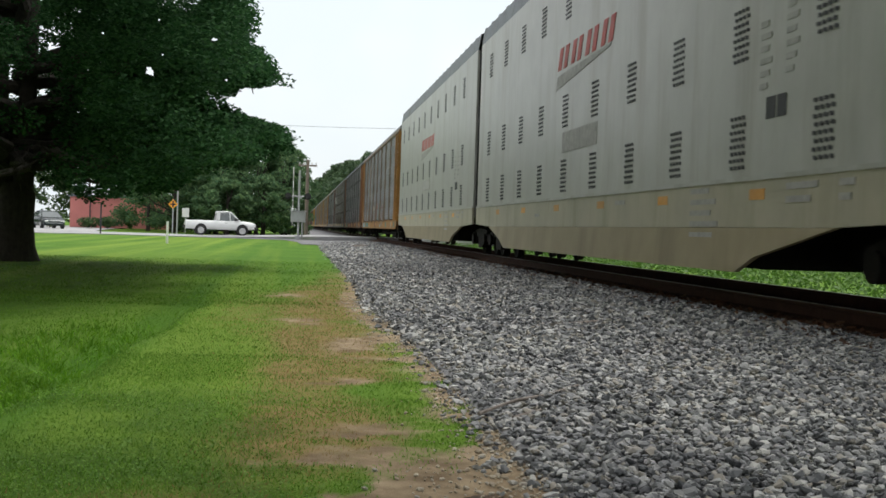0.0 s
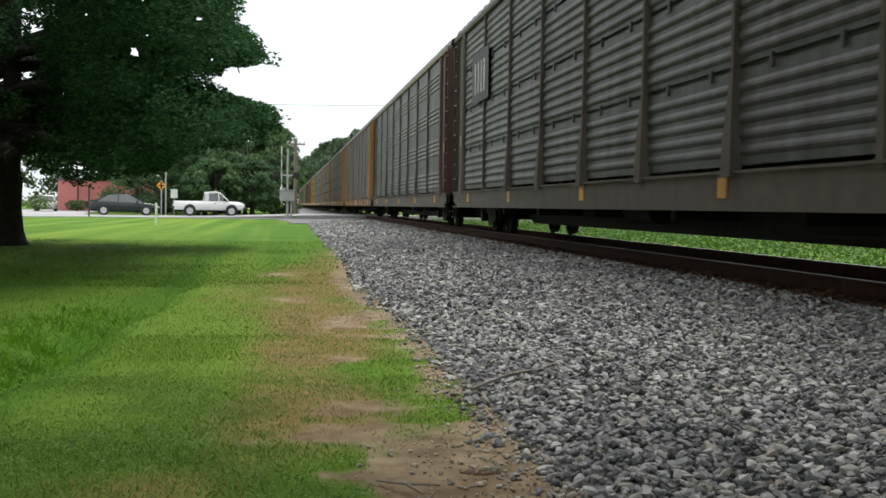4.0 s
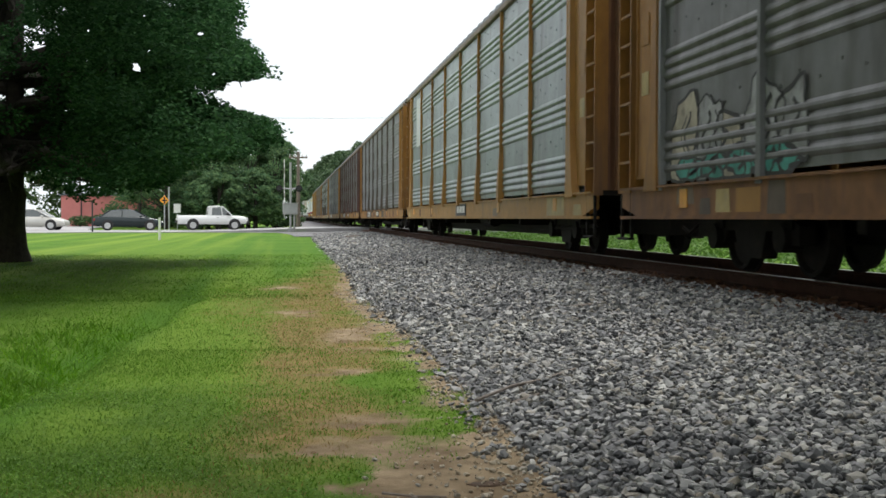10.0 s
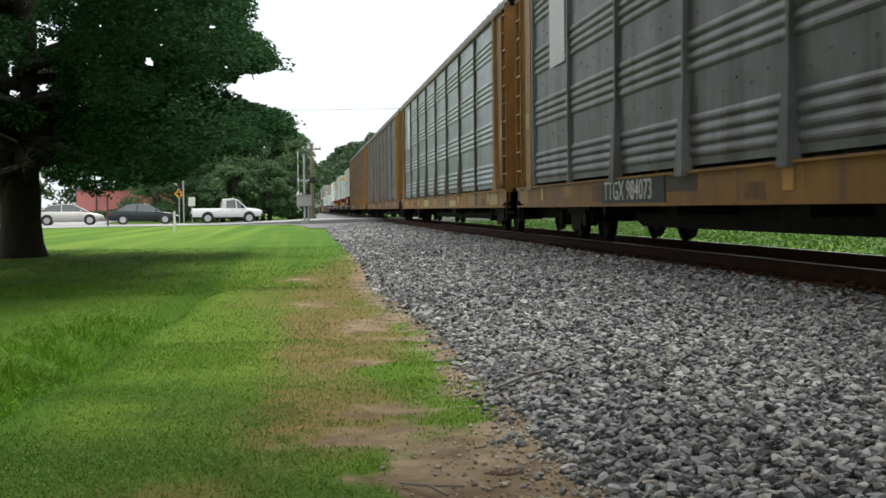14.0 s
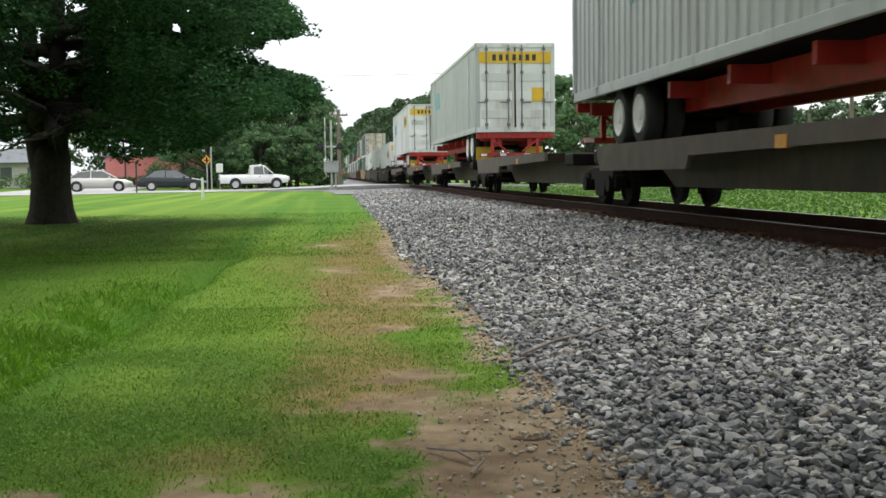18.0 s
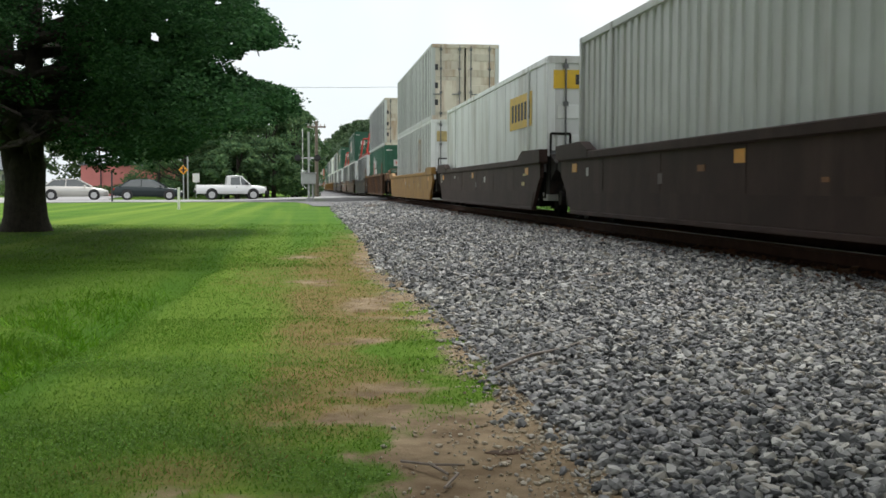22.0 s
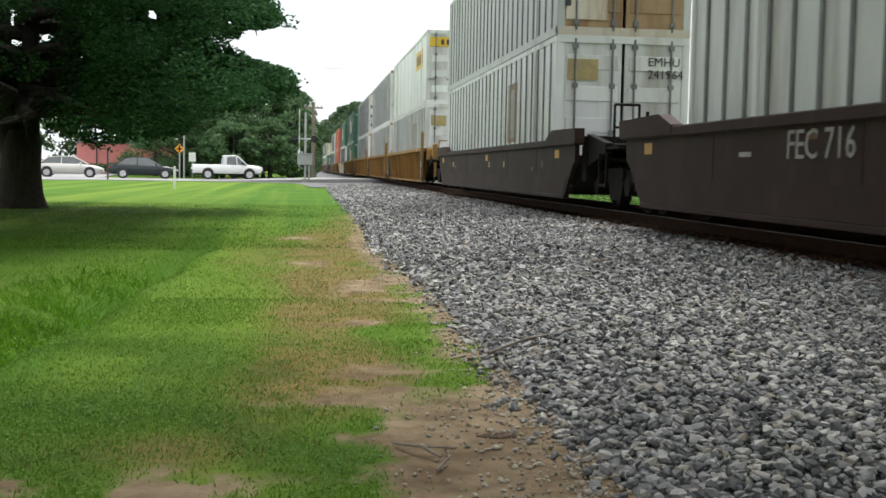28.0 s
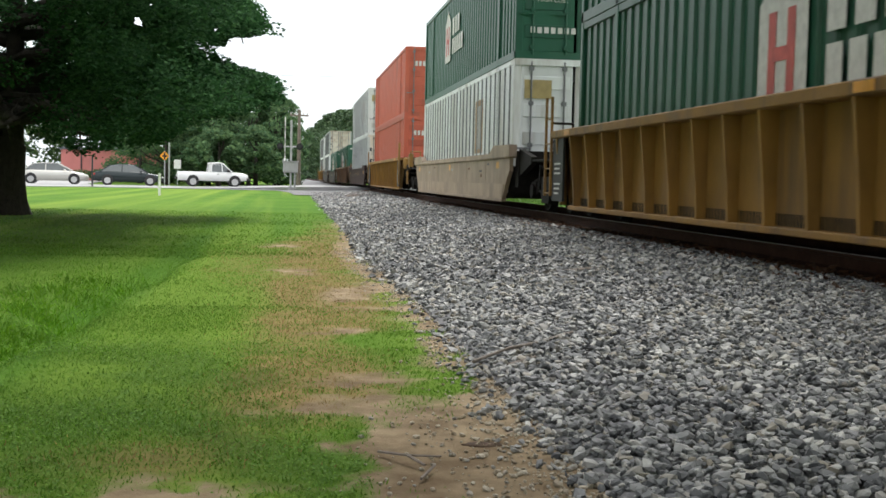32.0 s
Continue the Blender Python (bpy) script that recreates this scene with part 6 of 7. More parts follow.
# ---- track ----
for s in (-1, 1):
    bm = bmesh.new()
    prof = [(-0.07, -0.18), (0.07, -0.18), (0.07, -0.165), (0.012, -0.14), (0.012, -0.045), (0.036, -0.035), (0.036, -0.004), (-0.036, -0.004), (-0.036, -0.035), (-0.012, -0.045), (-0.012, -0.14), (-0.07, -0.165)]
    loft(bm, [[(x, y, z) for x, z in prof] for y in (-300, 900)])
    r = new("rail", made(bm, "rail"))
    r.data.materials.append(M["rail"])
    r.matrix_basis = pose(XC + s * 0.75, 0, 0)
    tagged(r, "rusty steel rail with a worn bright head", "rail", "running rails")
    bm = bmesh.new()
    box(bm, -0.03, 0.03, -300, 900, -0.004, 0.0)
    part("rail_head", bm, M["railtop"], r, "worn bright running surface")
TIE = box_mesh(-1.3, 1.3, -0.11, 0.11, -0.38, -0.175, name="tie", bev=0.015)
PLATE = box_mesh(-0.17, 0.17, -0.09, 0.09, -0.178, -0.165, name="tie_plate")
for k in range(140):
    y = 2 + k * 0.55
    t = new("tie", TIE)
    if not k:
        TIE.materials.append(M["tie"])
    t.matrix_basis = pose(XC + random.uniform(-0.04, 0.04), y, random.uniform(-0.008, 0.006), 0, 0, random.uniform(-1, 1))
    tagged(t, "weathered creosoted wooden railway tie", "railway tie", "ties under the rails")
    if k < 60:
        for s in (-1, 1):
            part("tie_plate", PLATE, M["rail"], t, at=pose(s * 0.75, 0, 0))


# ---- road, crossing, cars ----
ROADYAW = 7.3     # the road's angle to the square of the track


def road_at(u, v, z=0.0):
    """A place along (u) and across (v) the road, from the crossing."""
    a = radians(ROADYAW)
    return (XC + u * math.cos(a) - v * math.sin(a), 78.5 + u * math.sin(a) + v * math.cos(a), z)


def road_z(u):
    return -0.25 + 0.24 * max(0, min(1, (u + 12) / 8)) if u < 0 else -0.01 - 0.3 * min(1, max(0, (u - 3) / 10))


us = [-90, -60, -40, -28, -22.5, -19, -15, -12, -10, -8, -6, -4, -2, -0.9, 0.9, 2, 4, 8, 14, 25, 60]
vs_, fs_ = [], []
for u in us:
    for v in ((-3.9, 5.0) if u > -13 else (-9.5, 9.0) if u < -22 else (-6.5, 6.0)):
        x, y, _ = road_at(u, v)
        vs_.append((x, y, road_z(u)))
for i in range(len(us) - 1):
    fs_.append((2 * i, 2 * i + 2, 2 * i + 3, 2 * i + 1))
n_top = len(vs_)
vs_ += [(x, y, z - 0.5) for x, y, z in vs_]
for i in range(len(us) - 1):
    for s_ in (0, 1):
        fs_.append((2 * i + s_, 2 * i + 2 + s_, n_top + 2 * i + 2 + s_, n_top + 2 * i + s_))
me = bpy.data.meshes.new("road")
me.from_pydata(vs_, [], fs_)
me.materials.append(M["asphalt"])
road = tagged(new("road", me), "pale sun-bleached asphalt road over the level crossing", "road", kind="structure")


def car_wheel(parent, x, y, r, rim="alloy"):
    bm = bmesh.new()
    prof = [(-0.1, r * 0.62), (-0.1, r * 0.93), (-0.07, r), (0.07, r), (0.1, r * 0.93), (0.1, r * 0.62)]
    loft(bm, [[(a, b * math.cos(k * math.tau / 20), b * math.sin(k * math.tau / 20)) for k in range(20)] for a, b in prof])
    ty = part("tyre", bm, M["black"], parent, at=pose(x, y, r))
    bm = bmesh.new()
    sg = 1 if x > 0 else -1
    loft(bm, [[(sg * a, b * math.cos(k * math.tau / 20), b * math.sin(k * math.tau / 20)) for k in range(20)] for a, b in ((0.02, 0.01), (0.06, r * 0.2), (0.05, r * 0.45), (0.1, r * 0.6), (0.09, r * 0.66))])
    part("rim", bm, M[rim], ty, at=pose(sg * 0.035, 0, 0))


def body_loft(stations):
    """Car body from (y, bottom, top) stations with tucked-in upper edge."""
    bm = bmesh.new()
    rings = []
    for y, zb, zt, w in stations:
        rings.append([(-w, y, zb), (-w * 1.02, y, zb + (zt - zb) * 0.55), (-w * 0.93, y, zt - 0.02), (-w * 0.8, y, zt), (w * 0.8, y, zt), (w * 0.93, y, zt - 0.02), (w * 1.02, y, zb + (zt - zb) * 0.55), (w, y, zb)])
    loft(bm, rings)
    return bm


def sedan(paintname, label):
    """Nose towards +y."""
    root = thing("sedan_car", label, "car", "cars waiting at the crossing")
    p = M[paintname]
    part("body", body_loft([(-2.3, 0.42, 0.78, 0.72), (-2.2, 0.3, 0.92, 0.84), (-1.3, 0.22, 0.96, 0.88), (0.9, 0.22, 0.93, 0.88), (1.9, 0.24, 0.78, 0.86), (2.25, 0.3, 0.66, 0.78), (2.35, 0.36, 0.55, 0.66)]), p, root, smooth=True)
    bm = bmesh.new()
    loft(bm, [[(-w0, y, z0), (-w1, y1, z1), (w1, y1, z1), (w0, y, z0)] for y, z0, w0, y1, z1, w1 in ((-2.0, 0.92, 0.74, -1.2, 1.36, 0.60), (-1.9, 0.92, 0.78, -0.6, 1.43, 0.63), (0.2, 0.92, 0.80, 0.05, 1.43, 0.63), (1.35, 0.9, 0.76, 0.4, 1.38, 0.61))])
    part("cabin_glass", bm, M["glassd"], root)
    bm = bmesh.new()
    loft(bm, [[(-0.6, -1.22, 1.34), (-0.6, -1.15, 1.385), (0.6, -1.15, 1.385), (0.6, -1.22, 1.34)], [(-0.645, -0.6, 1.40), (-0.6, -0.6, 1.46), (0.6, -0.6, 1.46), (0.645, -0.6, 1.40)], [(-0.645, 0.05, 1.40), (-0.6, 0.05, 1.45), (0.6, 0.05, 1.45), (0.645, 0.05, 1.40)], [(-0.62, 0.43, 1.355), (-0.58, 0.43, 1.39), (0.58, 0.43, 1.39), (0.62, 0.43, 1.355)]])
    part("roof", bm, p, root, smooth=True)
    for s in (-1, 1):
        bm = bmesh.new()
        for y0, y1 in ((-1.22, -1.92), (-0.42, -0.45), (0.4, 1.28)):
            cyl(bm, (s * 0.62, y0, 1.40), (s * 0.79, y1, 0.92), 0.035, 6)
        part("pillar", bm, p, root)
        for y in (-1.4, 1.42):
            car_wheel(root, s * 0.82, y, 0.32)
            bm = bmesh.new()
            cyl(bm, (s * 0.7, y, 0.36), (s * 0.905, y, 0.36), 0.385, 20)
            part("wheel_arch", bm, M["dark"], root)
        bm = bmesh.new()
        box(bm, s * 0.88 - 0.05, s * 0.88 + 0.12, 0.75, 0.9, 0.9, 1.02, 0.03)
        part("mirror", bm, p, root)
        bm = bmesh.new()
        box(bm, s * 0.62 - 0.16, s * 0.62 + 0.16, 2.15, 2.32, 0.52, 0.64, 0.03)
        part("headlight", bm, M["lamp"], root)
        bm = bmesh.new()
        box(bm, s * 0.62 - 0.16, s * 0.62 + 0.16, -2.32, -2.2, 0.66, 0.82, 0.02)
        part("tail_light", bm, M["lampred"], root)
    bm = bmesh.new()
    box(bm, -0.75, 0.75, -2.36, -2.2, 0.32, 0.52, 0.04)
    box(bm, -0.72, 0.72, 2.2, 2.38, 0.3, 0.46, 0.04)
    part("bumper", bm, p, root)
    return root


def pickup():
    root = thing("pickup_truck", "white single-cab pickup truck waiting on the road", "pickup truck")
    p = M["carwhite"]
    part("body", body_loft([(-2.35, 0.5, 0.98, 0.82), (-2.3, 0.42, 1.03, 0.86), (-0.2, 0.40, 1.03, 0.87), (0.9, 0.40, 1.04, 0.87), (1.9, 0.42, 0.98, 0.86), (2.3, 0.46, 0.9, 0.82), (2.42, 0.5, 0.8, 0.76)]), p, root, smooth=True)
    bm = bmesh.new()
    box(bm, -0.74, 0.74, -2.22, -0.35, 1.0, 1.04)
    part("bed_opening", bm, M["dark"], root)
    bm = bmesh.new()
    loft(bm, [[(-0.8, -0.3, 1.02), (-0.64, -0.18, 1.6), (0.64, -0.18, 1.6), (0.8, -0.3, 1.02)], [(-0.82, 0.5, 1.02), (-0.66, 0.45, 1.63), (0.66, 0.45, 1.63), (0.82, 0.5, 1.02)], [(-0.8, 1.3, 1.02), (-0.64, 0.72, 1.58), (0.64, 0.72, 1.58), (0.8, 1.3, 1.02)]])
    part("cabin_glass", bm, M["glassd"], root)
    bm = bmesh.new()
    loft(bm, [[(-0.68, -0.26, 1.52), (-0.6, -0.24, 1.66), (0.6, -0.24, 1.66), (0.68, -0.26, 1.52)], [(-0.69, 0.4, 1.55), (-0.6, 0.4, 1.69), (0.6, 0.4, 1.69), (0.69, 0.4, 1.55)], [(-0.66, 0.8, 1.55), (-0.58, 0.78, 1.62), (0.58, 0.78, 1.62), (0.66, 0.8, 1.55)]])
    part("roof", bm, p, root, smooth=True)
    for s in (-1, 1):
        bm = bmesh.new()
        slab(bm, [(-0.34, 1.0), (-0.05, 1.0), (-0.02, 1.58), (-0.26, 1.58)], s * 0.72 - 0.1, s * 0.72 + 0.08)
        cyl(bm, (s * 0.66, 0.74, 1.58), (s * 0.82, 1.32, 1.02), 0.04, 6)
        cyl(bm, (s * 0.68, 0.62, 1.56), (s * 0.83, 0.66, 1.02), 0.03, 6)
        part("pillar", bm, p, root)
        for y in (-1.32, 1.5):
            car_wheel(root, s * 0.82, y, 0.34)
            bm = bmesh.new()
            cyl(bm, (s * 0.7, y, 0.40), (s * 0.892, y, 0.40), 0.40, 20)
            part("wheel_arch", bm, M["dark"], root)
        bm = bmesh.new()
        box(bm, s * 0.66 - 0.14, s * 0.66 + 0.14, 2.28, 2.41, 0.7, 0.86, 0.02)
        part("headlight", bm, M["lamp"], root)
        bm = bmesh.new()
        box(bm, s * 0.9 - 0.06, s * 0.9 + 0.12, 0.95, 1.12, 1.04, 1.22, 0.03)
        part("mirror", bm, M["dark"], root)
        bm = bmesh.new()
        box(bm, s * 0.86, s * 0.885, 0.3, 0.42, 0.85, 0.88)
        part("door_handle", bm, M["dark"], root)
    bm = bmesh.new()
    box(bm, -0.84, 0.84, 2.3, 2.52, 0.42, 0.64, 0.04)
    part("front_bumper", bm, M["dark"], root, "dark plastic front bumper")
    bm = bmesh.new()
    box(bm, -0.8, 0.8, -2.48, -2.32, 0.5, 0.64, 0.03)
    part("rear_bumper", bm, M["dark"], root)
    return root


PICKUP = pickup()
BLACKCAR = sedan("carblack", "dark sedan car waiting behind the pickup")
SILVERCAR = sedan("carsilver", "champagne silver sedan car waiting on the road")


# ---- trees ----
LEAF = [(-0.5, 0, 0), (-0.28, 0.34, 0.06), (0.1, 0.28, 0.1), (0.5, 0.0, 0.02), (0.1, -0.3, 0.1), (-0.3, -0.3, 0.05)]


def leaf_mass(name, centres, size, material, parent, seed):
    r = np.random.default_rng(seed)
    n = len(centres)
    me = swarm(name, LEAF, [(0, 1, 2, 3, 4, 5)], centres, size * r.uniform(0.6, 1.35, n), turns(r, n, 1.1))
    me.materials.append(M[material])
    ob = new(name, me)
    ob.parent = parent
    return ob


def limb(bm, p, q, r0, r1, seed, n=5):
    rnd = random.Random(seed)
    pts = []
    for k in range(n + 1):
        t = k / n
        w = Vector(p).lerp(Vector(q), t) + Vector((rnd.uniform(-1, 1), rnd.uniform(-1, 1), rnd.uniform(-0.5, 0.5))) * 0.06 * (Vector(q) - Vector(p)).length * math.sin(math.pi * t)
        pts.append((w, r0 + (r1 - r0) * t))
    for (a, ra), (b, rb) in zip(pts, pts[1:]):
        cyl(bm, a, b, ra, 8, rb)
    return [a for a, _ in pts]


def tree(x, y, z0, height, radius, base, trunk_r, leaves, leaf_size, material, seed, label, name="tree", clumps=60, group="", squash=1.0):
    rnd = random.Random(seed)
    rg = np.random.default_rng(seed)
    root = thing(name, label, "tree", group, at=pose(x, y, z0))
    bm = bmesh.new()
    n = 10
    loft(bm, [[(rr * math.cos(k * math.tau / n) * (1 + 0.12 * math.sin(3 * k)), rr * math.sin(k * math.tau / n), zz) for k in range(n)] for zz, rr in ((-0.1, trunk_r * 1.5), (0.25, trunk_r * 1.12), (1.2, trunk_r), (base + 1, trunk_r * 0.85), (height * 0.75, trunk_r * 0.25))])
    part("trunk", bm, M["bark"], root, smooth=True)
    cl = []
    for i in range(clumps):
        a = rnd.uniform(0, math.tau)
        t = rnd.random() ** 0.8
        zz = base + (height - base) * t
        env = radius * math.sin(math.pi * min(1, 0.18 + 0.82 * t)) ** 0.6
        rr = env * (0.35 + 0.65 * rnd.random() ** 0.5)
        cl.append((rr * math.cos(a), rr * math.sin(a) * squash, zz, radius * rnd.uniform(0.16, 0.30)))
    bm = bmesh.new()
    for i, (a, b, c, r) in enumerate(cl[:: max(1, clumps // 14)]):
        limb(bm, (0, 0, max(base * 0.9, c * 0.55)), (a * 0.85, b * 0.85, c), trunk_r * 0.32, 0.03, seed + i, 4)
    part("limb", bm, M["bark"], root)
    per = leaves // clumps
    pts = []
    for a, b, c, r in cl:
        d = rg.normal(0, 1, (per, 3))
        d /= np.linalg.norm(d, axis=1)[:, None]
        d *= (rg.uniform(0, 1, per) ** 0.45)[:, None] * np.array([r, r, r * 0.62])
        pts.append(d + (a, b, c))
    leaf_mass("crown", np.concatenate(pts), leaf_size, material, root, seed)
    return root


# the old oak on the lawn, its low limbs reaching over the grass
OAKX, OAKY = -6.15, 25.6
oak = thing("oak_tree", "large dark green oak with low spreading limbs", "tree", at=pose(OAKX, OAKY, -0.38))
bm = bmesh.new()
def stem(bm, rows, n=14):
    loft(bm, [[(dx + rr * math.cos(k * math.tau / n) * (1 + 0.10 * math.sin(4 * k * math.tau / n + zz)), rr * math.sin(k * math.tau / n) * (1 + 0.08 * math.cos(3 * k * math.tau / n)), zz) for k in range(n)] for zz, rr, dx in rows])


stem(bm, ((-0.15, 0.64, 0), (0.08, 0.52, 0), (0.35, 0.44, 0), (0.9, 0.40, 0.0), (1.5, 0.40, 0.02), (1.75, 0.30, 0.02)), 16)
stem(bm, ((0.9, 0.2, -0.16), (1.5, 0.24, -0.22), (2.6, 0.215, -0.36), (5.0, 0.19, -0.40), (8.0, 0.12, -0.5), (10.5, 0.05, -0.3)))
stem(bm, ((0.9, 0.2, 0.17), (1.5, 0.22, 0.17), (2.6, 0.20, 0.22), (5.0, 0.17, 0.26), (8.0, 0.10, 0.4), (10.5, 0.04, 0.8)))
part("trunk", bm, M["bark"], oak, "thick grey-brown furrowed trunk, forked in two", smooth=True)
rnd = random.Random(11)
rg = np.random.default_rng(11)
ends = []
bm = bmesh.new()
for i in range(26):
    a = rnd.uniform(0, math.tau)
    z0 = rnd.uniform(1.9, 6.5)
    reach = rnd.uniform(3.6, 7.0) * (1 - 0.35 * max(0, (z0 - 4) / 4))
    if math.cos(a) > 0.2:
        reach *= 0.55
    tip = (reach * math.cos(a), reach * math.sin(a), z0 + rnd.uniform(-0.4, 2.6))
    pts = limb(bm, (0, 0, z0), tip, 0.16, 0.03, 100 + i, 6)
    ends += [(p, 0.75) for p in pts[2:]]
    for j in (3, 4, 5):
        q = pts[j] + Vector((rnd.uniform(-1.6, 1.6), rnd.uniform(-1.6, 1.6), rnd.uniform(-0.9, 1.0)))
        limb(bm, pts[j], q, 0.05, 0.012, 300 + i * 7 + j, 3)
        ends.append((q, 0.7))
for i, (tx, ty, tz, z0) in enumerate(((5.3, -0.4, 2.75, 2.5), (5.0, 0.2, 4.3, 3.9), (4.2, -0.6, 3.3, 2.9), (5.0, -2.0, 2.6, 2.6), (4.4, -4.2, 2.2, 2.4), (4.2, 0.4, 4.2, 3.4), (5.2, 1.0, 3.0, 2.7), (3.0, -6.0, 1.9, 2.4), (1.2, -5.4, 1.75, 2.2), (2.4, -3.4, 1.7, 2.2), (-2.0, -6.0, 1.9, 2.4), (3.6, -2.2, 1.85, 2.3), (0.8, -3.0, 1.8, 2.4), (3.0, 0.2, 5.6, 4.2), (3.4, -3.0, 4.4, 3.2), (-3.0, -3.5, 1.9, 2.4))):
    pts = limb(bm, (0, 0, z0), (tx, ty, tz), 0.14, 0.02, 700 + i, 6)
    ends += [(p, 0.62) for p in pts[3:]]
    for j in (3, 4, 5, 6):
        q = pts[j] + Vector((rnd.uniform(-0.7, 0.9), rnd.uniform(-1.0, 1.0), rnd.uniform(-0.35, 0.5)))
        limb(bm, pts[j], q, 0.03, 0.01, 900 + i * 9 + j, 3)
        ends.append((q, 0.5))
part("limb", bm, M["bark"], oak)
# leafy clumps, each a hollow lump of leaves: the crown, its low skirt over the lawn, and the long low limbs
REACH = [(1.25, -2.57), (1.51, -2.27), (1.68, -1.79), (1.83, -1.2), (1.97, -0.37), (2.2, -0.22), (2.44, -0.07), (2.61, -0.09), (2.7, -0.41), (2.81, -0.83), (2.9, -1.3), (3.06, -1.5), (3.21, -1.82), (3.39, -1.87), (3.51, -1.63), (3.58, -0.4), (3.67, -0.22), (3.88, -0.45), (4.1, -0.62), (4.33, -1.0), (5.0, -1.0), (9.0, -1.0)]
HANG = [(-7.4, 1.3), (-6.1, 1.13), (-5.3, 1.28), (-5.0, 1.2), (-4.5, 1.0), (-3.97, 0.84), (-3.8, 1.1), (-3.3, 1.1), (-2.7, 1.25), (-2.15, 1.68), (-1.2, 1.83), (-0.2, 2.03)]


def in_crown(p, margin):
    """Inside the crown's reach over the line side and above its hanging fringe."""
    far = (OAKY + p[:, 1]) / 24.0
    across, up = (p[:, 0] + OAKX) / far, 0.625 + (p[:, 2] - 1.005) / far
    wobble = 0.75 * (soft_noise(across + 3, up + 9, 2.4, 3) - 0.5)
    reach = wobble + np.interp(up + 0.3 * wobble, [q[0] for q in REACH], [q[1] for q in REACH])
    hang = np.interp(across, [q[0] for q in HANG], [q[1] for q in HANG])
    return (across < reach - margin) & (up > hang + 0.75 * margin)


lumps_at = [rg.uniform((-6.0, -11.0, 1.4), (5.6, 2.5, 6.0), (900, 3)), rg.uniform((2.2, -3.0, 1.6), (6.2, 1.5, 5.2), (430, 3))]
a, t = rg.uniform(0, math.tau, 170), rg.uniform(0, 1, 170)
rr = 6.4 * np.sin(math.pi * (0.25 + 0.7 * t)) * rg.uniform(0, 1, 170) ** 0.45
lumps_at.append(np.stack([rr * np.cos(a), rr * np.sin(a), 3.4 + 8.6 * t], 1))
lumps_at = np.concatenate(lumps_at)
radius = rg.uniform(0.26, 0.62, len(lumps_at))
keep = in_crown(lumps_at, radius * 0.8) & ~((np.abs(lumps_at[:, 0] + 0.24 * lumps_at[:, 1]) < 0.85) & (lumps_at[:, 1] < 0.3) & (lumps_at[:, 2] < 6.5) & (rg.uniform(0, 1, len(lumps_at)) < 0.8))
lumps_at, radius = lumps_at[keep], radius[keep]
counts = (1050 * radius ** 1.6).astype(int) + 50
which = np.repeat(np.arange(len(radius)), counts)
d = rg.normal(0, 1, (len(which), 3))
d /= np.linalg.norm(d, axis=1)[:, None]
ragged = 0.72 + 0.5 * soft_noise(d[:, 0] * 2 + which * 3.7, d[:, 1] * 2 + d[:, 2] * 2 + which * 1.3, 1.4, 2)
pts = lumps_at[which] + d * (radius[which] * ragged * rg.uniform(0.55, 1.12, len(which)))[:, None] * np.array([1.15, 1.15, 0.66])
pts = pts[in_crown(pts, np.abs(rg.normal(0, 0.14, len(pts))) - 0.3)]
gaps = soft_noise((pts[:, 0] + OAKX) / (OAKY + pts[:, 1]) * 24, (pts[:, 2] - 1.0) / (OAKY + pts[:, 1]) * 24, 2.6, 3)
pts = pts[gaps > 0.22 + 0.07 * rg.uniform(0, 1, len(pts))]
size = 0.105 * np.clip((OAKY + pts[:, 1]) / 24.0, 0.5, 1.1) * rg.uniform(0.6, 1.3, len(pts))
leaf4 = [(-0.5, 0, 0), (-0.1, 0.36, 0.08), (0.5, 0.0, 0.0), (-0.1, -0.36, 0.08)]
me = swarm("crown", leaf4, [(0, 1, 2, 3)], pts, size, turns(rg, len(pts), 0.8))
me.materials.append(M["leaf_oak"])
crown = new("crown", me)
crown.parent = oak
# high boughs over the lawn, unseen above the view, placed to shade it
high = rg.uniform((-5.5, -16.0, 5.4), (4.9, -6.0, 9.0), (24000, 3))
high = high[soft_noise(high[:, 0], high[:, 1], 0.7, 2) > 0.38]
me = swarm("high_bough", leaf4, [(0, 1, 2, 3)], high, rg.uniform(0.14, 0.3, len(high)), turns(rg, len(high), 0.8))
me.materials.append(M["leaf_oak"])
boughs = new("high_bough", me)
boughs.parent = oak

# woods behind the road, left of the track
WOODS = [(-6.6, 95, 8.6, 4.0, 0.6), (-3.4, 98, 9.0, 3.4, 0.4), (-9.8, 93, 7.8, 3.6, 0.4), (-1.2, 101, 7.5, 2.6, 0.3), (-13.0, 102, 10.0, 4.0, 0.6), (-1.0, 118, 9.0, 3.2, 0.6), (-4.5, 112, 10.5, 4.2, 1.0), (-8.5, 110, 11.0, 4.4, 1.0), (-2.6, 91, 4.6, 2.2, 0.2), (-5.4, 89.5, 4.2, 2.2, 0.2), (-8.0, 104, 7.0, 3.4, 0.1), (-4.2, 105, 7.0, 3.4, 0.1), (-0.8, 108, 6.5, 2.6, 0.1), (-11.5, 107, 8.5, 3.6, 0.1), (-7.0, 92, 4.4, 2.4, 0.1)]
for i, (x, y, h, r, b) in enumerate(WOODS):
    tree(x, y, -0.25, h, r, b, 0.16, 9000, 0.22, "leaf_wood", 40 + i, "leafy green tree behind the road", group="trees behind the road", clumps=64)
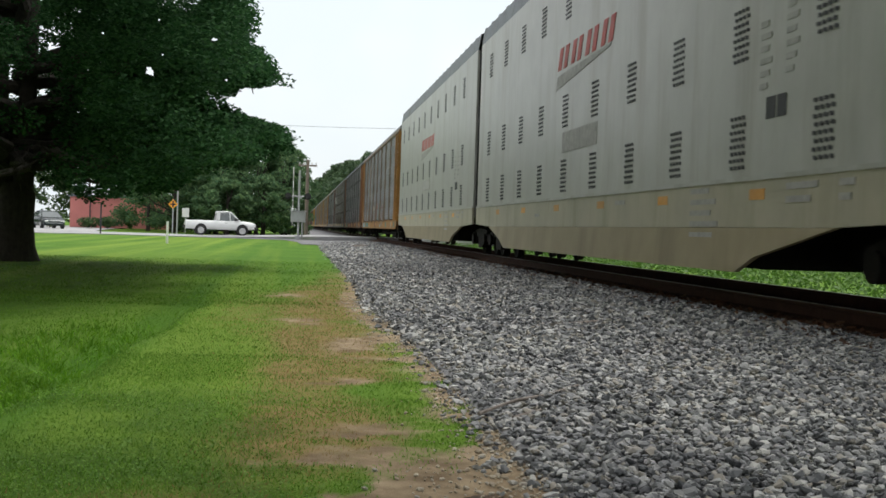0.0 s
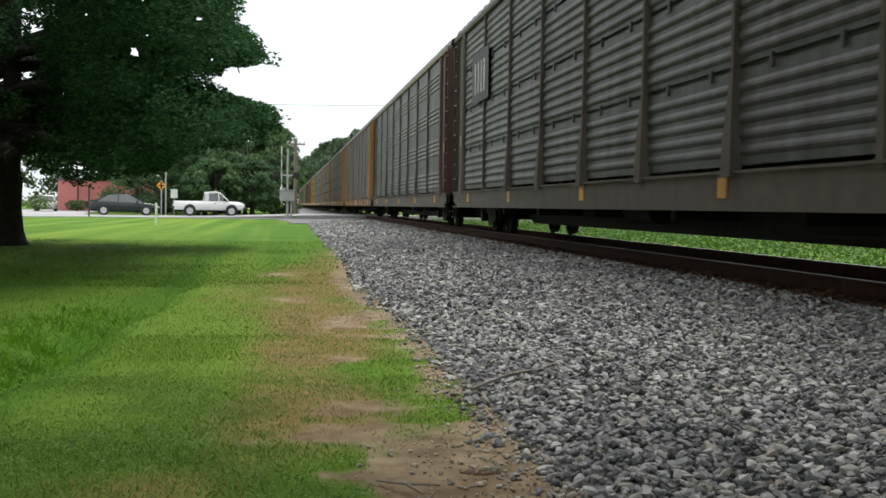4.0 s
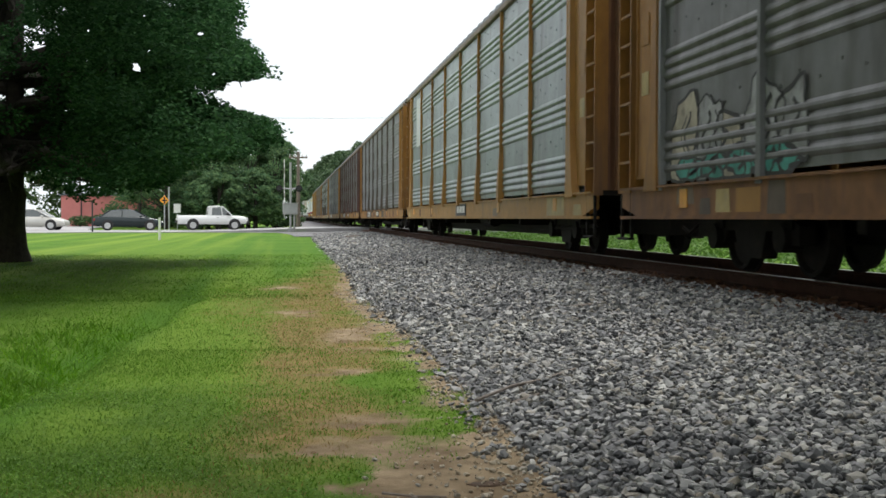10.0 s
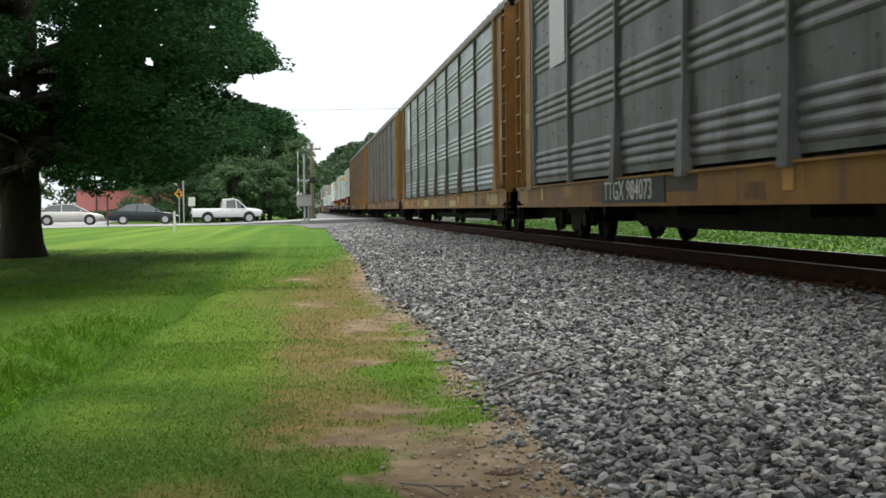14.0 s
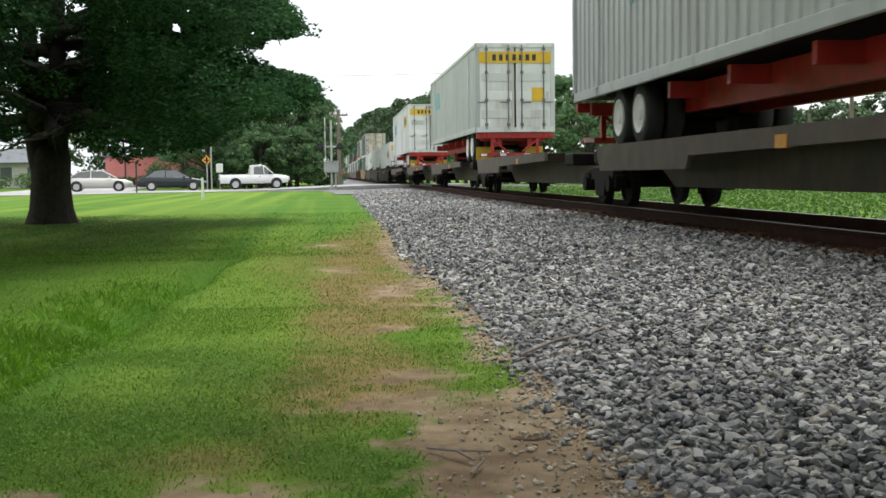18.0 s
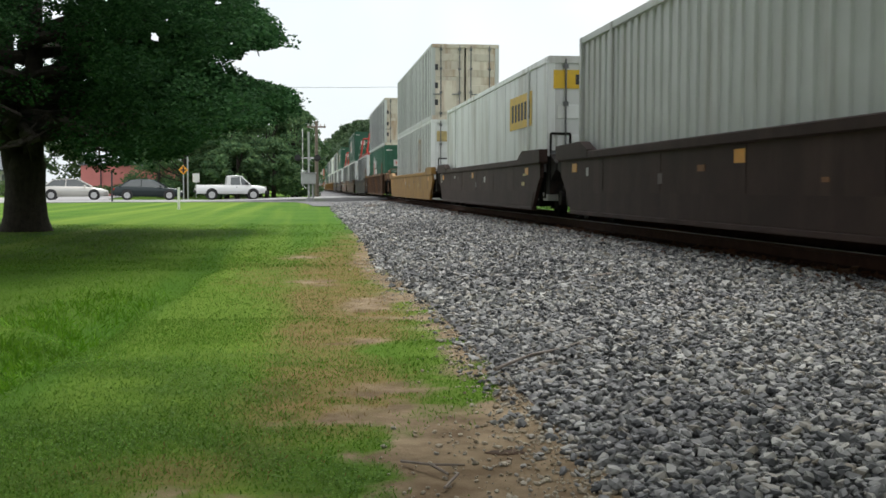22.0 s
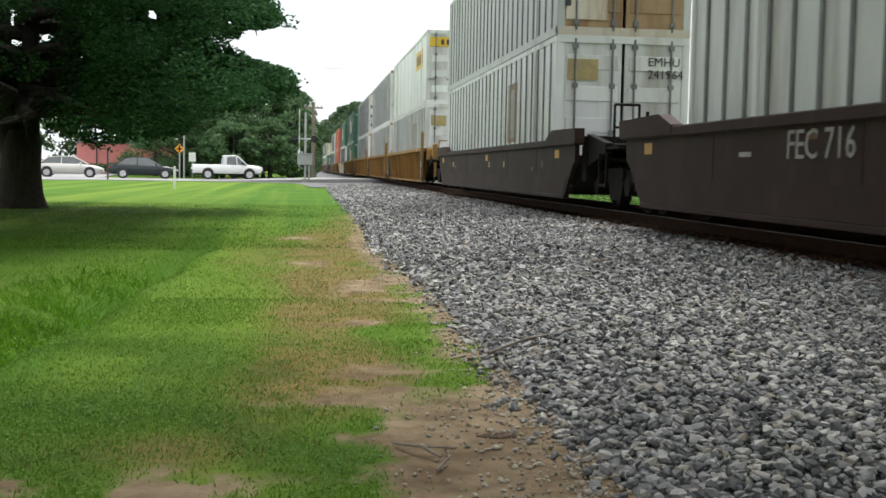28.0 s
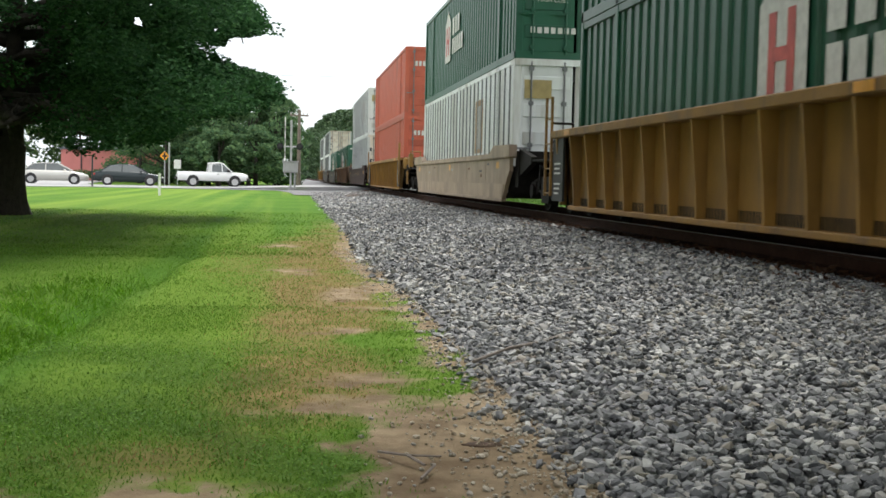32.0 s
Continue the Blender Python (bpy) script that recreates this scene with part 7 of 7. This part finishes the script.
for i, (x, y, h, r) in enumerate(((-30, 128, 12, 6), (-24, 135, 11, 6), (-19.0, 140, 12, 6), (-12, 136, 12, 6), (-40, 120, 11, 6), (-48, 112, 10, 6), (-36, 105, 8, 4))):
    tree(x, y, -0.25, h, r, 0.8, 0.2, 4200, 0.42, "leaf_mid", 70 + i, "green tree behind the low building", group="trees behind the building", clumps=46)

# woods along the far right of the line
rnd = random.Random(4)
SLOPE = [(0.012, 0.018), (0.02, 0.037), (0.03, 0.05), (0.045, 0.057), (0.06, 0.066), (0.08, 0.072), (0.11, 0.079), (0.16, 0.087), (0.26, 0.08)]
for i in range(46):
    a = 0.013 * 1.068 ** i
    x = 10.6 + 55 * a + rnd.uniform(0, 1.5) + (4.0 if i % 3 == 0 else 0.0)
    y = x / a
    e = float(np.interp(a, [p[0] for p in SLOPE], [p[1] for p in SLOPE]))
    h = e * y * rnd.uniform(0.9, 1.06) + 1.2
    tree(x, y, -0.7, h, min(8.5, 3.0 + 0.011 * y), 0.6, 0.25, 2400, 0.32 + 0.0013 * y, "leaf_far" if y > 170 else "leaf_wood", 130 + i, "tall green tree beside the line", group="trees along the line", clumps=40)
for i in range(30):
    a = 0.27 + 0.012 * i
    y = 240 + rnd.uniform(-25, 25)
    e = 0.042 + 0.12 * max(0, a - 0.31) + rnd.uniform(-0.007, 0.007)
    tree(a * y, y, -2, e * y + 2.6, 8.0, 0.8, 0.3, 1400, 0.9, "leaf_far", 200 + i, "hazy green tree far beyond the line", group="distant trees", clumps=34)
# a tall tree out of view behind the camera, added to shade the near ground
tree(0.3, -2.2, -0.36, 15.0, 9.6, 7.6, 0.42, 15000, 0.34, "leaf_mid", 333, "unseen tall broad tree added to shade the near ground", clumps=120)
# more trees out of view, added to dim the near ground and train side
for i, (x, y, h, rr) in enumerate(((-4.6, -2.6, 14.0, 7.4), (12.6, 1.0, 17.0, 8.8), (-12.0, 4.5, 14.0, 6.0), (-15.0, 15.0, 11.0, 5.0))):
    tree(x, y, -0.4, h, rr, 3.2 if x < 0 else 8.0, 0.35, 8000, 0.34, "leaf_mid", 340 + i, "unseen tall green tree added to block light round the lawn", group="trees round the lawn", clumps=70)
# trackside weeds beyond the line
n = 60000
xw, yw = rng.uniform(9.6, 30, n), rng.uniform(8, 90, n)
cent = np.stack([xw, yw, np.full(n, -0.62) + rng.uniform(0, 0.45, n)], 1)
me = swarm("weeds", LEAF, [(0, 1, 2, 3, 4, 5)], cent, rng.uniform(0.04, 0.15, n), turns(rng, n, 1.2))
me.materials.append(M["weed"])
tagged(new("weeds", me), "bright green weeds beyond the track", "weeds", kind="stuff")

# ---- low building, shrubs, signs and signals ----
house = thing("low_building", "long low salmon red building with a grey flat roof", "building", at=pose(-17.2, 113, -0.2, 0, 0, 7))
bm = bmesh.new()
box(bm, -4.6, 4.8, 0, 8, 0, 2.95)
part("wall", bm, M["pink_wall"], house)
bm = bmesh.new()
box(bm, -4.8, 5.0, -0.2, 8.2, 2.95, 3.2, 0.03)
part("roof", bm, M["roof_grey"], house)
for x in (-2.8, 2.6):
    bm = bmesh.new()
    box(bm, x, x + 0.12, -0.12, 0.0, 0.0, 3.0)
    part("downpipe", bm, M["ink"], house)
cottage = thing("house", "pale grey single-storey house with a dark low roof", "house", at=pose(-33.5, 118, -0.2, 0, 0, 12))
bm = bmesh.new()
box(bm, -5, 5, 0, 7, 0, 2.5)
part("wall", bm, M["concrete"], cottage)
bm = bmesh.new()
slab(bm, [(-0.5, 2.45), (3.5, 3.9), (7.5, 2.45), (7.5, 2.6), (3.5, 4.05), (-0.5, 2.6)], -5.5, 5.5)
part("roof", bm, M["roof_grey"], cottage)
for x in (-3.4, 0.2, 2.8):
    bm = bmesh.new()
    box(bm, x, x + 1.1, -0.06, 0.02, 0.9, 2.1)
    part("window", bm, M["glassd"], cottage)
for i, (x, y, h, w, mt) in enumerate(((-14.9, 105, 1.9, 0.75, "leaf_light"), (-12.6, 104.5, 1.8, 0.8, "leaf_light"), (-17.0, 105, 1.1, 1.0, "leaf_mid"), (-18.6, 104.6, 1.0, 1.1, "leaf_mid"), (-10.6, 103, 1.0, 0.8, "leaf_mid"), (-21, 100, 1.4, 1.4, "leaf_light"), (-23.5, 100, 1.2, 1.4, "leaf_mid"), (-26, 101, 1.5, 1.5, "leaf_light"), (-29, 101, 1.3, 1.5, "leaf_mid"))):
    root = thing("shrub", "rounded green shrub before the building", "shrub", "shrubs", at=pose(x, y, -0.2))
    bm = bmesh.new()
    for k in range(5):
        limb(bm, (0, 0, 0), (w * 0.6 * math.cos(k * 1.3), w * 0.6 * math.sin(k * 1.3), h * 0.8), 0.03, 0.01, k, 3)
    part("stem", bm, M["bark"], root)
    r_ = np.random.default_rng(i)
    d = r_.normal(0, 1, (900, 3))
    d /= np.linalg.norm(d, axis=1)[:, None]
    d *= (r_.uniform(0, 1, 900) ** 0.4)[:, None] * np.array([w, w, h * 0.5])
    leaf_mass("foliage", d + np.array((0, 0, h * 0.52)), 0.16, mt, root, i)


def post_thing(name, label, x, y, h, r, material, z=-0.25):
    root = thing(name, label, "post" if "post" in name else "sign", at=pose(x, y, z))
    bm = bmesh.new()
    cyl(bm, (0, 0, -0.1), (0, 0, h), r, 10)
    part("post", bm, M[material], root)
    return root


def polygon_plate(pts, y0, y1):
    bm = bmesh.new()
    a = [bm.verts.new((x, y0, z)) for x, z in pts]
    b = [bm.verts.new((x, y1, z)) for x, z in pts]
    k = len(pts)
    for i in range(k):
        bm.faces.new((a[i], a[(i + 1) % k], b[(i + 1) % k], b[i]))
    bm.faces.new(a)
    bm.faces.new(b[::-1])
    return bm


# a side lane on which cars come up to the road, and a gravel apron by the crossing
def strip(name, line, width, z, material, label, category):
    vs, fs = [], []
    for i, (x, y) in enumerate(line):
        a = Vector(line[max(0, i - 1)])
        b = Vector(line[min(len(line) - 1, i + 1)])
        d = (b - a).normalized()
        nrm = Vector((-d.y, d.x)) * width / 2
        vs += [(x + nrm.x, y + nrm.y, z), (x - nrm.x, y - nrm.y, z)]
    for i in range(len(line) - 1):
        fs.append((2 * i, 2 * i + 1, 2 * i + 3, 2 * i + 2))
    me = bpy.data.meshes.new(name)
    me.from_pydata(vs, [], fs)
    me.materials.append(M[material])
    return tagged(new(name, me), label, category, kind="structure")


strip("road", [(-22.6, 150), (-22.5, 120), (-21.2, 104), (-20, 92), (-19, 84), (-18, 81.5)], 9.0, -0.245, "asphalt", "pale asphalt side lane joining the road", "road")
strip("gravel_apron", [(-7.5, 72.8), (-2.5, 72.0), (1.2, 70.5), (2.2, 62), (2.4, 55)], 4.2, -0.27, "bed", "thin grey gravel spread by the crossing", "gravel")

orange = post_thing("warning_sign", "orange diamond warning sign on a post by the road", -8.85, 82.9, 2.5, 0.045, "galvpost", -0.25)
part("plate", polygon_plate([(0, 1.80), (0.34, 2.14), (0, 2.48), (-0.34, 2.14)], -0.05, -0.035), M["signorange"], orange)
bm = bmesh.new()
box(bm, -0.06, 0.06, -0.058, -0.05, 1.9, 2.38)
box(bm, -0.2, 0.2, -0.058, -0.05, 2.08, 2.18)
part("symbol", bm, M["ink"], orange, "black symbol bars")
marker = post_thing("marker_post", "thin white marker post in the lawn", -5.45, 49.1, 0.95, 0.05, "signwhite", -0.32)
stop = post_thing("marker_post", "thin dark post in the lawn by the road", -11.9, 71.0, 1.9, 0.05, "ink", -0.25)
util = post_thing("road_sign", "tall grey post with small white notice signs", -8.7, 84.5, 3.1, 0.06, "galvpost", -0.2)
part("plate", polygon_plate([(0.35, 1.2), (0.85, 1.2), (0.85, 1.85), (0.35, 1.85)], -0.08, -0.06), M["signwhite"], util)
part("plate", polygon_plate([(0.75, 0.45), (1.05, 0.72), (0.75, 1.0), (0.45, 0.72)], -0.08, -0.06), M["signwhite"], util)
bm = bmesh.new()
cyl(bm, (0.6, 0, 0), (0.6, 0, 1.9), 0.03, 8)
part("side_post", bm, M["galvpost"], util)

# crossing signal: mast with lamps on a short arm, raised gate, grey relay box
sig = thing("crossing_signal", "grey level crossing signal mast with lamps and raised gate", "crossing signal", at=pose(0.15, 72.6, -0.2))
bm = bmesh.new()
cyl(bm, (0, 0, -0.1), (0, 0, 4.4), 0.075, 12)
box(bm, -0.2, 0.2, -0.2, 0.2, -0.1, 0.18, 0.03)
part("mast", bm, M["galvpost"], sig)
bm = bmesh.new()
cyl(bm, (-0.85, -0.05, 2.72), (0.75, -0.05, 2.72), 0.04, 8)
part("lamp_arm", bm, M["galvpost"], sig)
for x, f in ((-0.7, "dark"), (0.55, "dark")):
    bm = bmesh.new()
    cyl(bm, (x, -0.06, 2.72), (x, -0.1, 2.72), 0.22, 20)
    part("lamp_disc", bm, M[f], sig)
    bm = bmesh.new()
    cyl(bm, (x, -0.28, 2.74), (x, -0.1, 2.72), 0.13, 14)
    part("lamp_hood", bm, M["dark"], sig)
bm = bmesh.new()
slab(bm, [(-0.06, 0.9), (0.06, 0.9), (0.05, 4.6), (-0.05, 4.6)], -0.42, -0.36)
part("gate_arm", bm, M["signwhite"], sig, "white gate arm standing upright")
bm = bmesh.new()
for k in range(4):
    box(bm, -0.425, -0.355, -0.065, 0.065, 1.3 + k * 0.8, 1.65 + k * 0.8)
part("gate_stripe", bm, M["inkgrey"], sig)
bm = bmesh.new()
box(bm, -0.5, 0.45, -0.3, 0.3, 1.05, 1.75, 0.03)
box(bm, -0.55, 0.5, -0.36, 0.36, 1.75, 1.8)
cyl(bm, (0.25, 0, 0), (0.25, 0, 1.1), 0.06, 8)
part("relay_box", bm, M["galvpost"], sig, "grey metal relay box")


def utility_pole(x, y, h, z=-0.3, arms=1, label="weathered wooden utility pole"):
    root = thing("utility_pole", label, "utility pole", "utility poles", at=pose(x, y, z))
    bm = bmesh.new()
    cyl(bm, (0, 0, -0.2), (0, 0, h), 0.17, 10, 0.11)
    part("pole", bm, M["wood"], root)
    for k in range(arms):
        bm = bmesh.new()
        box(bm, -0.7, 0.7, -0.05, 0.05, h - 0.5 - k * 0.9, h - 0.38 - k * 0.9)
        part("crossarm", bm, M["wood"], root)
        for xx in (-0.62, -0.3, 0.3, 0.62):
            bm = bmesh.new()
            cyl(bm, (xx, 0, h - 0.38 - k * 0.9), (xx, 0, h - 0.2 - k * 0.9), 0.045, 8, 0.03)
            part("insulator", bm, M["concrete"], root)
    return root


utility_pole(0.75, 84.6, 5.9, label="wooden utility pole behind the crossing")
utility_pole(35.0, 72.5, 13.5, -0.7, 1, "tall wooden utility pole beyond the track")
utility_pole(27.6, 73.2, 5.4, -0.7, 0, "short bare wooden pole beyond the track")
utility_pole(34.3, 77.6, 5.4, -0.7, 0, "short bare wooden pole beyond the track")


def wire(a, b, sag, r=0.011):
    bm = bmesh.new()
    a, b = Vector(a), Vector(b)
    pts = [a.lerp(b, k / 14) - Vector((0, 0, sag * 4 * (k / 14) * (1 - k / 14))) for k in range(15)]
    for p, q in zip(pts, pts[1:]):
        cyl(bm, p, q, r, 5)
    ob = new("overhead_wire", made(bm, "overhead_wire"))
    ob.data.materials.append(M["ink"])
    return tagged(ob, "thin black overhead wire across the track", "wire", "overhead wires")


wire((-40, 81, 9.6), (35.0, 72.5, 8.95), 1.9)
wire((35.0, 72.5, 8.95), (95, 66, 8.6), 1.0)
wire((35.0, 72.5, 10.6), (95, 66, 10.2), 1.0)

# ---- sticks on the ballast and the bare earth ----
def stick(points, r, label):
    bm = bmesh.new()
    for (p, q) in zip(points, points[1:]):
        cyl(bm, p, q, r, 6, r * 0.8)
    ob = new("fallen_stick", made(bm, "fallen_stick"))
    ob.data.materials.append(M["stick"])
    return tagged(ob, label, "stick", "fallen sticks")


stick([(2.62, 10.5, -0.24), (2.9, 10.65, -0.22), (3.12, 10.8, -0.225)], 0.022, "grey dead stick lying on the ballast")
stick([(0.95, 5.6, -0.30), (1.2, 5.95, -0.285), (1.45, 6.2, -0.285), (1.69, 6.46, -0.265)], 0.010, "long thin dead branch on the ballast")
stick([(1.12, 5.55, -0.31), (1.3, 5.72, -0.295)], 0.01, "short twig on the ballast edge")
stick([(2.6, 50.5, -0.22), (2.95, 51.4, -0.2), (3.25, 51.9, -0.2)], 0.06, "dark broken board lying on the ballast")
stick([(0.33, 3.92, -0.345), (0.42, 3.78, -0.325), (0.47, 3.70, -0.34)], 0.006, "small forked twig on bare earth")
stick([(0.42, 3.78, -0.325), (0.54, 3.80, -0.335)], 0.005, "small forked twig on bare earth")
stick([(0.44, 3.55, -0.345), (0.5, 3.68, -0.335)], 0.006, "pale dry stem on bare earth")
stick([(3.1, 4.55, -0.25), (3.3, 4.72, -0.235), (3.55, 4.8, -0.235)], 0.016, "grey dead stick lying on the ballast")


# ---- what moves: the train, and two cars that drive up ----
def motions():
    for ob, q, z, x in TRAIN:
        walk(ob, [(0.0, pose(x, q, z)), (END, pose(x, q - SPEED * END, z))])
    rows = [(0.0, -20.2, 95.5, 205), (0.5, -19.7, 93.4, 210), (1.0, -18.6, 90.1, 222), (1.5, -17.3, 86.8, 238), (2.0, -15.4, 83.6, 252), (2.5, -13.6, 81.3, 268),
            (3.0, -12.2, 80.5, 276), (3.5, -11.4, 80.2, 278), (4.2, -11.0, 80.2, 278), (END, -11.0, 80.2, 278)]
    walk(BLACKCAR, [(t, pose(x, y, -0.25, 0, 0, a)) for t, x, y, a in rows])
    rows = [(0.0, -22.4, 126.0, 170), (1.0, -22.5, 119.9, 172), (2.5, -22.4, 114.4, 178), (3.5, -21.7, 107.9, 186), (4.5, -20.9, 102.0, 190), (6.5, -19.9, 91.8, 200),
            (8.0, -19.7, 86.4, 222), (9.0, -19.1, 83.6, 246), (9.5, -18.6, 82.4, 258), (10.5, -16.9, 81.2, 273), (12.0, -16.4, 81.0, 277), (13.0, -16.2, 80.9, 278), (END, -16.2, 80.9, 278)]
    walk(SILVERCAR, [(t, pose(x, y, -0.25, 0, 0, a)) for t, x, y, a in rows])


PICKUP.matrix_basis = pose(-5.27, 79.35, -0.22, 0, 0, 278)
motions()
